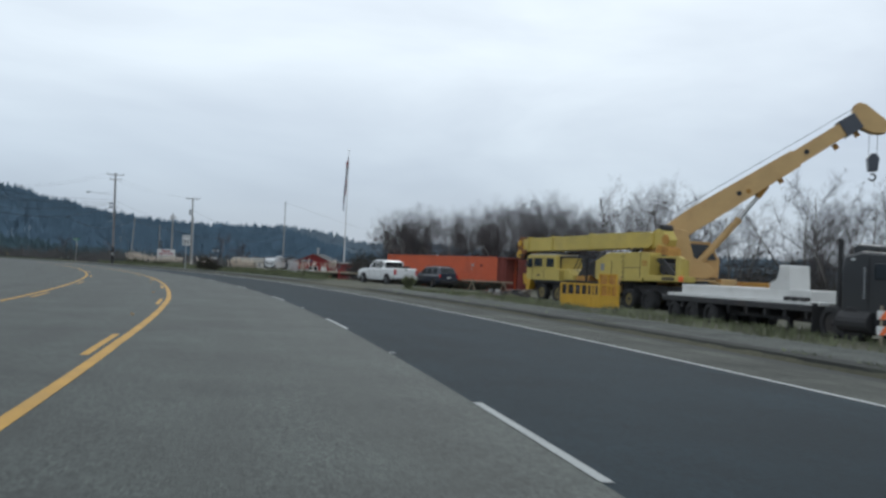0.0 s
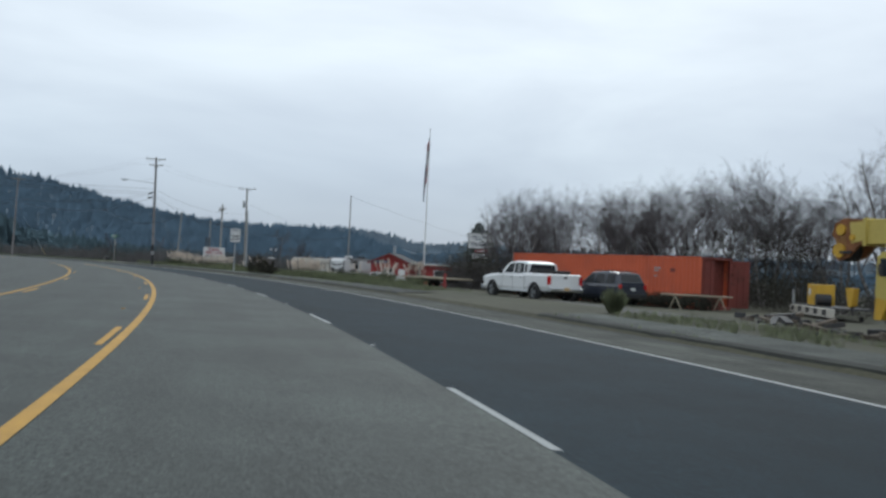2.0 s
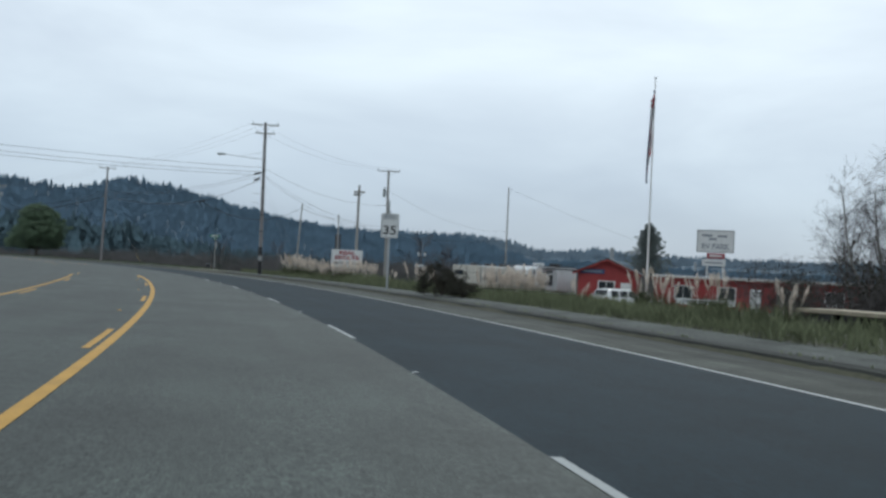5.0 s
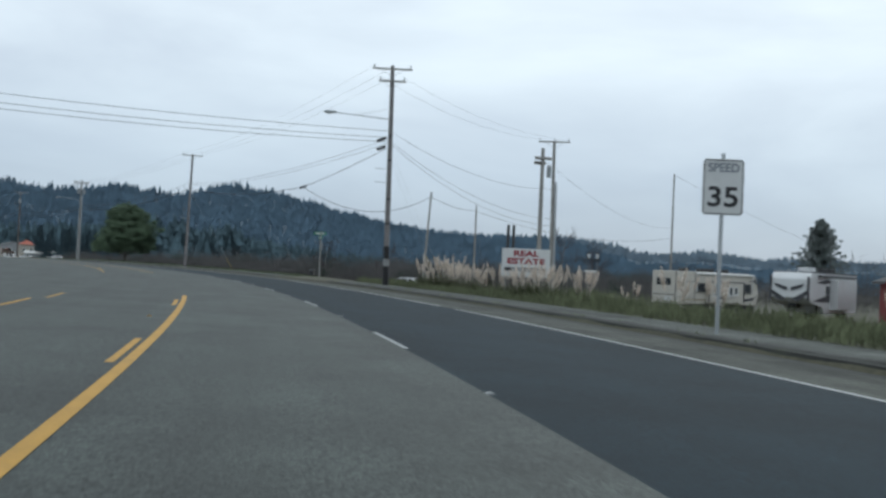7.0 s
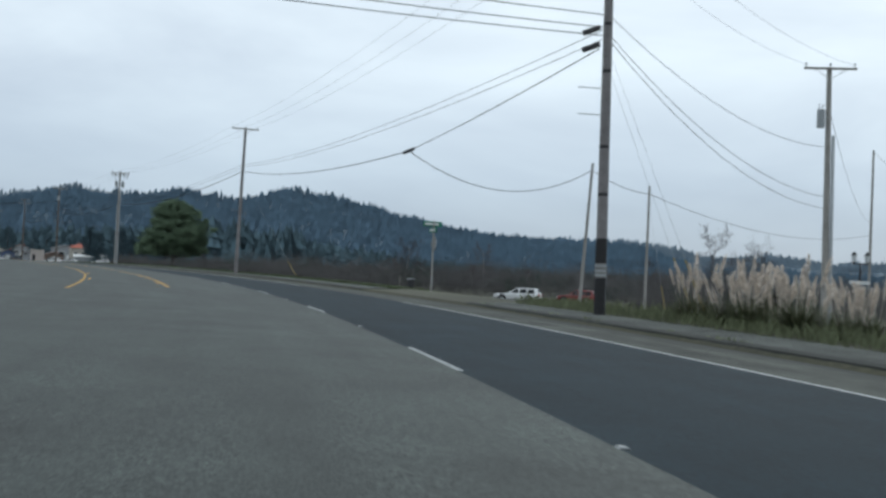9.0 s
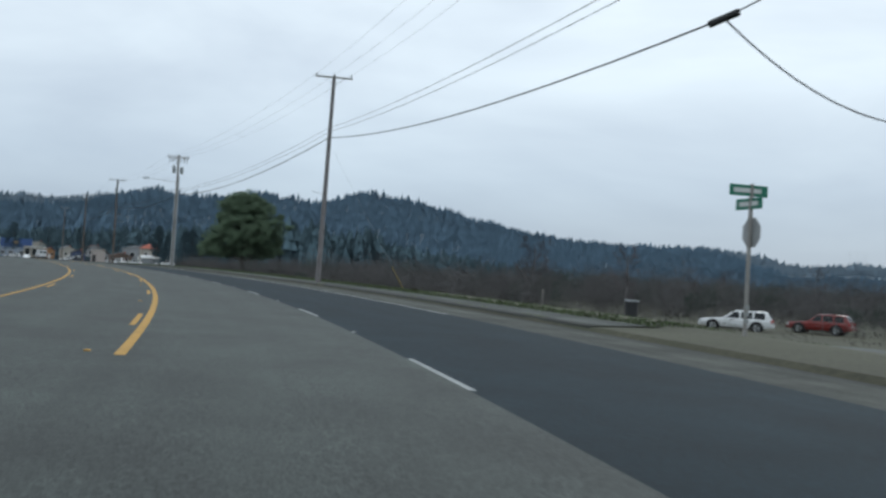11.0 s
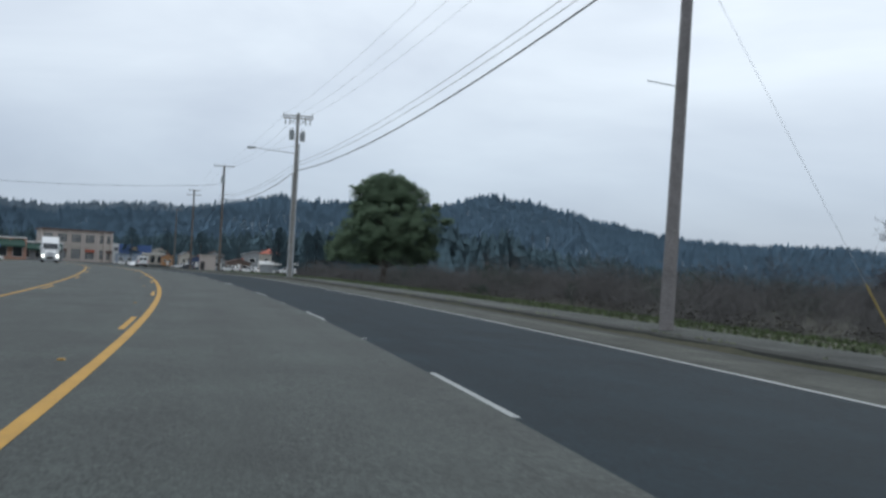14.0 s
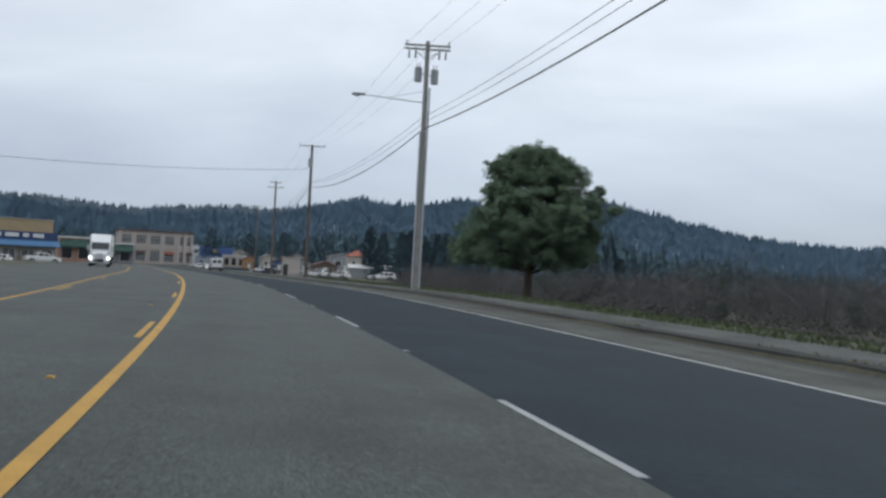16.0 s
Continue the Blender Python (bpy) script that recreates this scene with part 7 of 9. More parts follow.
def work_basket(m):
    t = thing("work_basket", "deep yellow steel crane basket standing in the grass", "basket", m)
    Y = M["basket_yellow"]
    for x in (-0.6, 0.6):
        for y in (-1.12, -0.7, -0.08, 0.3, 0.74, 1.12):
            part("post", B((x, y, 0.56), (0.06, 0.06, 1.12), 0.006), Y, t)
    for z in (1.1, 0.62):
        for x in (-0.6, 0.6):
            part("rail", B((x, 0, z), (0.055, 2.3, 0.06), 0.006), Y, t)
        for y in (-1.12, 1.12):
            part("rail", B((0, y, z), (1.2, 0.055, 0.06), 0.006), Y, t)
    for x in (-0.6, 0.6):
        part("mesh_panel", B((x, 0, 0.31), (0.012, 2.24, 0.56)), Y, t, "yellow kick panel")
    for y in (-1.12, 1.12):
        part("mesh_panel", B((0, y, 0.31), (1.15, 0.012, 0.56)), Y, t, "yellow kick panel")
    part("floor_grate", B((0, 0, 0.06), (1.2, 2.24, 0.05), 0.006), M["rust_yellow"], t)
    for y in (-1.0, -0.5, 0.02):
        part("upright", B((0.6, y, 1.1), (0.06, 0.06, 0.95), 0.006), Y, t)
    part("upper_panel", B((0.62, -0.5, 1.1), (0.02, 1.0, 0.9)), M["rust_yellow"], t)
    part("rail", B((0.6, -0.5, 1.56), (0.055, 1.06, 0.05), 0.006), Y, t)


work_basket(set_at(13.87, 38.52, -0.08, 26))


def rough_crane(m):
    """Tan rough-terrain crane; the boom rises towards +y."""
    t = thing("rough_terrain_crane", "faded tan rough terrain crane with a raised boom and hook", "crane", m)
    T = M["tan"]
    part("chassis", B((0, 0.2, 1.15), (1.5, 6.4, 0.6), 0.04), T, t)
    for y in (-2.1, 0.75):
        for s in (-1, 1):
            wheel(t, s * 1.15, y, 0.78, 0.55, "rust_yellow")
            part("fender", PR([(y - 1.1, 1.2), (y - 0.95, 1.7), (y + 0.85, 1.72), (y + 1.35, 1.45), (y + 1.3, 1.38), (y + 0.8, 1.62), (y - 0.88, 1.6), (y - 1.0, 1.2)], s * 1.15 - 0.32, s * 1.15 + 0.32, "x"), T, t)
    part("deck", B((0, 2.35, 1.32), (2.4, 0.8, 0.9), 0.06), T, t)
    part("outrigger_beam", B((0.0, 4.1, 1.45), (1.2, 2.2, 0.45), 0.04), M["rust_yellow"], t)
    part("outrigger_beam", B((0.0, -3.9, 1.2), (2.2, 0.5, 0.5), 0.04), T, t)
    part("turntable", C((0, 0.0, 1.4), (0, 0.0, 1.75), 1.0, 0.95, 20), M["dark"], t)
    for x in (-0.62, 0.45):
        part("turret", PR([(-1.9, 1.75), (1.4, 1.75), (1.75, 2.1), (1.4, 2.5), (0.6, 2.8), (0.3, 4.2), (-0.9, 4.4), (-1.9, 3.3)], x, x + 0.22, "x", 0.04), T, t)
    part("winch", C((-0.6, -1.4, 2.9), (0.6, -1.4, 2.9), 0.34, 0.34, 16), M["dark"], t)
    cab = part("cab", PR([(0.35, 1.8), (2.05, 1.8), (2.1, 2.75), (1.6, 3.7), (0.4, 3.72)], -1.45, -0.7, "x", 0.04), T, t)
    part("cab_window", PR([(0.5, 2.75), (1.95, 2.75), (1.5, 3.55), (0.52, 3.58)], -0.705, -0.69, "x"), M["glass"], cab)
    part("cab_window", B((-1.08, 2.1, 2.4), (0.55, 0.02, 0.6), 0.02), M["glass"], cab)
    # boom in its own slope
    a = radians(34.3)
    foot = Vector((-0.2, -0.5, 3.95))
    turn = Matrix.Rotation(a, 3, "X")
    def slope(bm):
        bmesh.ops.rotate(bm, matrix=turn, verts=bm.verts)
        bmesh.ops.translate(bm, vec=foot, verts=bm.verts)
        return bm
    b = part("boom", slope(PR([(-0.6, -0.5), (7.4, -0.44), (7.4, 0.5), (1.4, 0.7), (-0.6, 0.55)], -0.42, 0.42, "x", 0.03)), T, t)
    part("inner_boom", slope(PR([(7.3, -0.36), (10.2, -0.34), (10.2, 0.4), (7.3, 0.42)], -0.35, 0.35, "x", 0.02)), T, b)
    part("boom_sleeve", slope(PR([(10.1, -0.42), (11.0, -0.4), (11.0, 0.47), (10.1, 0.5)], -0.4, 0.4, "x", 0.02)), M["blue_car"], b, "dark blue painted end section")
    for y, x in ((4.05, 0.425), (8.0, 0.355)):
        part("boom_hole", slope(C((x, y, 0.02), (x + 0.02, y, 0.02), 0.13, 0.13, 14)), M["dark"], b)
    for y, x, z in ((4.5, 0.42, -0.15),):
        part("rust_patch", slope(C((x, y, z), (x + 0.02, y, z), 0.13, 0.13, 12)), M["rust_yellow"], b)
    for y in (6.2, 9.4, 10.6):
        part("boom_lug", slope(B((0, y, -0.52), (0.2, 0.24, 0.3), 0.02)), M["rust_yellow"], b)
    hd = part("boom_head", slope(PR([(10.9, -0.42), (11.0, 0.5), (11.35, 0.78), (11.75, 0.55), (12.1, -0.6), (12.15, -1.05), (11.7, -1.25), (11.25, -0.95)], -0.3, 0.3, "x", 0.05)), T, b)
    for s in (-0.15, 0.15):
        part("sheave", slope(C((s - 0.05, 11.7, -0.85), (s + 0.05, 11.7, -0.85), 0.36, 0.34, 16)), M["rust_yellow"], hd)
        part("sheave", slope(C((s - 0.05, 11.4, 0.5), (s + 0.05, 11.4, 0.5), 0.3, 0.3, 16)), M["tan"], hd)
    part("lift_cylinder", C((-0.2, 1.0, 2.6), (-0.2, 2.95, 4.95), 0.18, 0.18, 14), T, t)
    part("piston_rod", C((-0.2, 2.9, 4.9), (-0.2, 4.0, 6.35), 0.1, 0.1, 12), M["chrome"], t)
    part("cylinder_lug", C((-0.2, 3.8, 6.1), (-0.2, 4.2, 6.75), 0.16, 0.22, 10), M["rust_yellow"], t)
    for s in (-0.14, 0.14):
        top = foot + turn @ Vector((s, 0.5, 0.95))
        part("hoist_rope", C(top, foot + turn @ Vector((s, 11.5, 0.65)), 0.012, 0.012, 5), M["wire"], b)
    tip = Vector((-0.2, 9.38, 9.35))
    hb = part("hook_block", PR([(tip.y - 0.2, tip.z - 1.75), (tip.y + 0.2, tip.z - 1.75), (tip.y + 0.28, tip.z - 1.1), (tip.y + 0.12, tip.z - 0.85), (tip.y - 0.12, tip.z - 0.85), (tip.y - 0.28, tip.z - 1.1)], -0.45, 0.05, "x", 0.04), M["blue_car"], t, "dark blue hook block")
    for y in (-0.2, 0.2):
        part("rope", C((-0.2, tip.y + y, tip.z - 0.9), (-0.2, tip.y + y, tip.z + 0.2), 0.014, 0.014, 5), M["wire"], hb)
    bm = bmesh.new()
    prev = None
    for k in range(9):
        w = -0.5 + k * 0.62
        p = Vector((-0.2, tip.y + 0.02 + 0.17 * math.sin(w) - 0.02, tip.z - 2.05 + 0.17 * math.cos(w)))
        if prev is not None:
            cyl(bm, prev, p, 0.05, 0.045, 8)
        prev = p
    part("hook", bm, M["dark"], hb)


rough_crane(set_at(21.4, 46.1, -0.25, -110))


def flatbed(m):
    t = thing("flatbed_trailer", "low dark flatbed trailer standing beside the road", "trailer", m)
    bed = part("bed", B((0, -0.6, 0.86), (2.4, 8.6, 0.18), 0.02), M["dark"], t)
    for x in (-0.6, 0.6):
        part("beam", B((x, -0.6, 0.62), (0.16, 8.4, 0.34), 0.01), M["dark"], bed)
    for k in range(9):
        part("cross_beam", B((0, -4.5 + 0.98 * k, 0.68), (2.3, 0.1, 0.2)), M["dark"], bed)
    for y in (2.9, 1.7, 0.5):
        for s in (-1, 1):
            wheel(t, s * 0.98, y, 0.4, 0.4, "dark")
    for s in (-1, 1):
        part("landing_leg", B((s * 0.8, -3.3, 0.38), (0.14, 0.14, 0.76), 0.01), M["dark"], t)
        part("foot", B((s * 0.8, -3.3, 0.03), (0.3, 0.3, 0.05)), M["dark"], t)
    return t


TRAILER_AT = stand(27, 16.9, 0, -0.12)
flatbed(TRAILER_AT)


def white_part(m):
    t = thing("machine_part", "white painted steel machine base lying on the flatbed trailer", "machine part", m)
    part("base_plate", B((0, -0.75, 1.0), (2.2, 8.5, 0.1), 0.02), M["white_steel"], t)
    part("base_block", B((0.05, -0.75, 1.2), (1.9, 7.2, 0.32), 0.03), M["white_steel"], t)
    part("pedestal", PR([(-2.35, 1.34), (-3.35, 1.34), (-3.3, 2.05), (-2.85, 2.07), (-2.75, 1.62), (-2.4, 1.55)], -0.9, -0.2, "x", 0.03), M["white_steel"], t)
    for y in (-3.5, -3.9, -4.3):
        part("lug", B((-1.04, y, 1.1), (0.14, 0.24, 0.12), 0.01), M["dark"], t)


white_part(TRAILER_AT)


def tractor_unit(m):
    """Black conventional tractor; the back of its sleeper faces the trailer."""
    t = thing("tractor_unit", "black semi tractor unit parked at the trailer's end", "truck", m)
    K, P = M["dark"], M["black_gloss"]
    part("frame", B((0, 1.4, 0.8), (1.0, 4.6, 0.3), 0.03), K, t)
    c = part("sleeper_cab", PR([(2.1, 0.75), (-0.25, 0.75), (-0.3, 1.9), (-0.2, 2.3), (0.5, 2.42), (1.7, 2.34), (2.05, 1.85)], -1.1, 1.1, "x", 0.08), P, t, "black cab in need of washing")
    part("roof_fairing", PR([(-0.1, 2.28), (0.9, 2.4), (0.9, 2.55), (0.1, 2.62), (-0.1, 2.55)], -0.9, 0.9, "x", 0.06), P, c)
    part("side_window", B((1.105, 1.35, 1.9), (0.02, 0.66, 0.42), 0.03), M["glass"], c)
    part("door_gap", B((1.105, 0.8, 1.5), (0.016, 0.025, 1.4)), K, c)
    part("side_skirt", PR([(-0.25, 0.35), (1.9, 0.35), (1.9, 0.8), (-0.25, 0.8)], 0.98, 1.12, "x", 0.03), P, t)
    part("hood", PR([(2.1, 0.75), (3.5, 0.7), (3.45, 1.35), (2.1, 1.6)], -0.85, 0.85, "x", 0.08), P, t)
    part("fuel_tank", C((1.0, -0.2, 0.6), (1.0, 1.0, 0.6), 0.3, 0.3, 16), K, t)
    part("exhaust_stack", C((1.0, -0.45, 0.9), (1.0, -0.45, 2.75), 0.08, 0.08, 12), K, t)
    part("grab_handle", C((1.16, 0.72, 1.2), (1.16, 0.72, 2.0), 0.018, 0.018, 6), M["chrome"], c)
    part("mirror", B((1.3, 1.95, 1.85), (0.06, 0.2, 0.45), 0.02), K, c)
    part("marker_lamp", B((1.115, 0.2, 2.2), (0.02, 0.14, 0.05)), M["clear_lens"], c)
    for y in (2.9, 0.2, -0.6):
        for s in (-1, 1):
            wheel(t, s * 0.95, y, 0.5, 0.4, "dark")
    for s in (-1, 1):
        part("mud_flap", B((s * 0.95, -1.25, 0.6), (0.6, 0.02, 0.8)), M["black"], t)


tractor_unit(stand(21.1, 16.9, 180, -0.1))


def barricade(m):
    t = thing("barricade", "striped orange and white barricade leaning in the grass", "barricade", m)
    for z in (0.35, 0.7):
        r = part("plank", B((0, 0, z), (1.2, 0.03, 0.2), 0.004), M["sign_white"], t)
        for k in range(4):
            part("stripe", PR([(-0.55 + 0.3 * k, z - 0.1), (-0.43 + 0.3 * k, z - 0.1), (-0.31 + 0.3 * k, z + 0.1), (-0.43 + 0.3 * k, z + 0.1)], -0.021, -0.016), M["orange_light"], r)
    for x in (-0.5, 0.5):
        part("leg", B((x, 0.04, 0.45), (0.05, 0.05, 0.92)), M["wood"], t)


barricade(stand(18.0, 14.9, -30))


def beam_trailer(m):
    """Low white equipment trailer seen along its flank, with a yellow machine on it."""
    t = thing("equipment_trailer", "grubby white low trailer carrying a yellow machine", "trailer", m)
    W, Y, K = M["rv_beige"], M["basket_yellow"], M["dark"]
    b = part("side_beam", B((0.3, 4.4, 0.38), (0.24, 8.8, 0.4), 0.02), W, t)
    for k in range(5):
        part("pocket", B((0.424, 0.75 + 1.75 * k, 0.4), (0.012, 0.75, 0.26), 0.005), K, b)
    part("deck", B((-0.7, 4.4, 0.6), (1.8, 8.6, 0.08), 0.01), K, t)
    for y in (1.0, 7.6):
        for x in (-1.3, 0.2):
            part("stand_leg", B((x, y, 0.1), (0.16, 0.2, 0.3), 0.01), K, t)
    part("stake", B((0.3, 0.3, 1.0), (0.1, 0.14, 0.75), 0.01), M["galv"], t)
    g = part("machine_body", B((-0.3, 3.9, 1.18), (0.9, 1.9, 1.05), 0.05), Y, t, "deep yellow steel machine body")
    part("cover_disc", C((0.15, 3.5, 1.3), (0.17, 3.5, 1.3), 0.2, 0.2, 16), M["sign_white"], g)
    part("axle_housing", C((-0.5, 5.05, 0.95), (0.2, 5.05, 0.95), 0.28, 0.28, 14), K, t)


beam_trailer(set_at(24.7, 77.1, -0.25, 164))


# ---- shipping container ----
def container(m):
    L, W, H = 16.1, 2.59, 2.88
    t = thing("shipping_container", "long orange-red corrugated shipping container on the gravel lot", "container", m)
    O, K = M["container"], M["container_shaded"]
    for side, x in (("near", 0.0), ("far", W)):
        verts, faces = [], []
        n = 0
        y = 0.12
        s = 1 if x == 0 else -1
        while y < L - 0.2:
            for dy, dx in ((0, 0), (0.07, 0.036), (0.14, 0.036), (0.21, 0)):
                verts += [(x + s * dx, y + dy, 0.14), (x + s * dx, y + dy, H - 0.1)]
                n += 1
            y += 0.28
        for k in range(n - 1):
            faces.append((2 * k, 2 * k + 2, 2 * k + 3, 2 * k + 1))
        raw_mesh("side_panel", verts, faces, O, t)
    for x in (0.04, W - 0.04):
        part("bottom_rail", B((x, L / 2, 0.08), (0.1, L, 0.16), 0.01), O, t)
        part("top_rail", B((x, L / 2, H - 0.05), (0.1, L, 0.1), 0.01), O, t)
        for y in (0.07, L - 0.07):
            part("corner_post", B((x, y, H / 2), (0.15, 0.16, H), 0.012), K if x > 1 and y < 1 else O, t)
    part("roof_panel", B((W / 2, L / 2, H - 0.03), (W - 0.06, L - 0.1, 0.02)), O, t)
    part("floor_pan", B((W / 2, L / 2, 0.15), (W - 0.1, L - 0.1, 0.06)), K, t)
    part("back_wall", B((W / 2, L - 0.02, H / 2), (W - 0.2, 0.04, H - 0.1)), O, t)
    # one leaf shut, the other swung open to widen the end in view
    d = part("door_leaf", B((W * 0.27, 0.12, H / 2), (W * 0.45, 0.05, H - 0.26), 0.006), K, t, "container door in painted-shade red, shut")
    for q in range(2):
        part("lock_rod", C((W * (0.17 + 0.2 * q), 0.07, 0.2), (W * (0.17 + 0.2 * q), 0.07, H - 0.2), 0.02, 0.02, 8), K, d)
    for q in range(5):
        part("door_rib", B((W * 0.27, 0.09, 0.4 + 0.46 * q), (W * 0.4, 0.02, 0.1), 0.004), K, d)
    # Added panel that stands for the dark inside of the container.
    part("cargo_bulkhead", B((W * 0.73, 0.5, H / 2), (W * 0.5, 0.06, H - 0.3), 0.006), M["container_shade"], t, "panel in painted-shade red added to fill the doorway")
    d = part("door_leaf", PR([(W + 0.04, -0.02), (W + 1.2, -0.3), (W + 1.21, -0.25), (W + 0.05, 0.03)], 0.13, H - 0.13, "z"), K, t, "container door in painted-shade red, swung open")
    for q in range(2):
        part("lock_rod", C((W + 0.4 + 0.4 * q, -0.15 - 0.1 * q, 0.2), (W + 0.4 + 0.4 * q, -0.15 - 0.1 * q, H - 0.2), 0.02, 0.02, 8), K, d)
    part("header", B((W / 2, 0.05, H - 0.06), (W, 0.14, 0.12), 0.01), K, t)
    part("sill", B((W / 2, 0.05, 0.08), (W, 0.14, 0.16), 0.01), K, t)
    # pale marks and a dark vent near the door end
    part("vent_plate", B((-0.006, 1.95, 2.1), (0.02, 0.35, 0.22), 0.01), K, t)
    for y, z, w in ((3.1, 2.2, 0.5), (3.15, 2.05, 0.35), (3.2, 1.75, 0.2)):
        part("text_bar", B((-0.004, y, z), (0.012, w, 0.09)), M["white_paint"], t)
    return t


container(set_at(19.06, 77.12, -0.22, 27.6))


def saw_barrier(m):
    t = thing("timber_barrier", "long weathered pole resting on two trestle legs", "barrier", m)
    part("pole", C((0, 0, 0.72), (0, 5.4, 0.66), 0.05, 0.045, 8), M["wood"], t)
    for y in (1.0, 4.4):
        tr = part("trestle", C((-0.35, y, 0), (0.02, y, 0.7), 0.035, 0.035, 6), M["wood"], t)
        part("leg", C((0.35, y + 0.05, 0), (-0.02, y, 0.7), 0.035, 0.035, 6), M["wood"], tr)


saw_barrier(set_at(15.2, 72.4, -0.1, -62))


def jumble(name, label, x, y, z, r, n, seed, mats=("debris",), category="scrap pile"):
    rng = random.Random(seed)
    t = thing(name, label, category, pose(x, y, z))
    for k in range(n):
        ln = rng.uniform(0.4, 1.6)
        q = Euler((rng.uniform(-0.3, 0.3), rng.uniform(-0.25, 0.25), rng.uniform(0, 3.14))).to_matrix()
        part("timber" if k % 3 else "scrap", B((rng.uniform(-r, r), rng.uniform(-r, r), rng.uniform(0.03, 0.3)), (ln, rng.uniform(0.08, 0.3), rng.uniform(0.05, 0.22)), 0.01, q), M[mats[k % len(mats)]], t)


jumble("scrap_pile", "low heap of scrap timber and steel in the grass", 17.2, 65.2, -0.2, 1.3, 18, 1, ("debris", "dark"))
jumble("scrap_pile", "low heap of scrap timber and steel in the grass", 15.2, 58.6, -0.2, 1.4, 20, 2, ("debris", "dark"))
jumble("scrap_pile", "low heap of scrap beside the truck crane", 13.5, 52.3, -0.15, 1.2, 16, 3, ("debris", "dark"))
jumble("scrap_pile", "low heap of dark scrap under the crane", 16.6, 47.0, -0.2, 1.1, 14, 4, ("dark", "debris"))


def long_trailer(m):
    t = thing("low_trailer", "low grey flatbed trailer in the brush behind the verge", "trailer", m)
    part("deck", B((0, 0, 0.72), (2.2, 7.5, 0.14), 0.02), M["wood"], t)
    part("frame", B((0, 0, 0.55), (1.0, 7.3, 0.2), 0.02), M["dark"], t)
    for y in (1.4, 2.4):
        for s in (-1, 1):
            wheel(t, s * 0.95, y, 0.36, 0.25, "dark")
    part("tongue", B((0, -4.6, 0.55), (0.12, 2.0, 0.12), 0.01), M["dark"], t)
    part("jack", C((0, -5.3, 0.02), (0, -5.3, 0.6), 0.04, 0.04, 8), M["dark"], t)


long_trailer(stand(97.5, 21.6, 8))


def red_post(m):
    t = thing("hydrant_post", "short red marker post in the grass", "post", m)
    part("post", C((0, 0, 0), (0, 0, 1.0), 0.1, 0.1, 10), M["red_wall"], t)
    part("cap", C((0, 0, 1.0), (0, 0, 1.08), 0.12, 0.06, 10), M["red_wall"], t)


red_post(stand(88.6, 18.6))


# ---- travelling traffic, standing where it is last seen ----
def van(m):
    t = thing("van", "white panel van with a roof rack in the turning lane", "van", m)
    def s4(y, z0, z1, n=0.0, tn=0.16):
        return (y, [(0.92 - n, z0), (1.0 - n, z0 + 0.2), (0.98 - n, z0 + 0.75), (1.0 - tn - n, z1)])
    bm = hull(bmesh.new(), [s4(2.6, 0.45, 1.0, 0.12), s4(2.4, 0.4, 1.15, 0.03), s4(1.7, 0.38, 1.25), s4(0.9, 0.38, 2.05), s4(-2.4, 0.38, 2.08), s4(-2.6, 0.42, 2.0, 0.03)])
    b = part("body", bm, M["white_car"], t)
    for x in (-0.4, 0.4):
        d = part("rear_door", B((x, -2.615, 1.2), (0.76, 0.04, 1.4), 0.01), M["white_car"], t)
        part("rear_window", B((x, -2.64, 1.55), (0.58, 0.02, 0.5), 0.01), M["glass"], d)
    for s in (-1, 1):
        part("tail_lamp", B((s * 0.88, -2.62, 1.05), (0.14, 0.06, 0.4), 0.01), M["red_lens"], b)
        part("side_window", B((s * 0.965, 0.95, 1.55), (0.02, 0.8, 0.5), 0.01), M["glass"], b)
    part("rear_bumper", B((0, -2.7, 0.5), (1.9, 0.16, 0.2), 0.03), M["dark"], t)
    for x in (-0.6, 0.6):
        part("rack_bar", B((x, -0.8, 2.18), (0.06, 2.8, 0.06)), M["dark"], t)
    for y in (0.3, -0.8, -1.9):
        part("rack_bar", B((0, y, 2.2), (1.4, 0.05, 0.05)), M["dark"], t)
    for y in (1.7, -1.6):
        arch(t, 0.99, y, 0.36)
        for s in (-1, 1):
            wheel(t, s * 0.86, y, 0.36, 0.24)
    part("underbody", B((0, 0, 0.4), (1.5, 4.6, 0.2)), M["dark"], t)


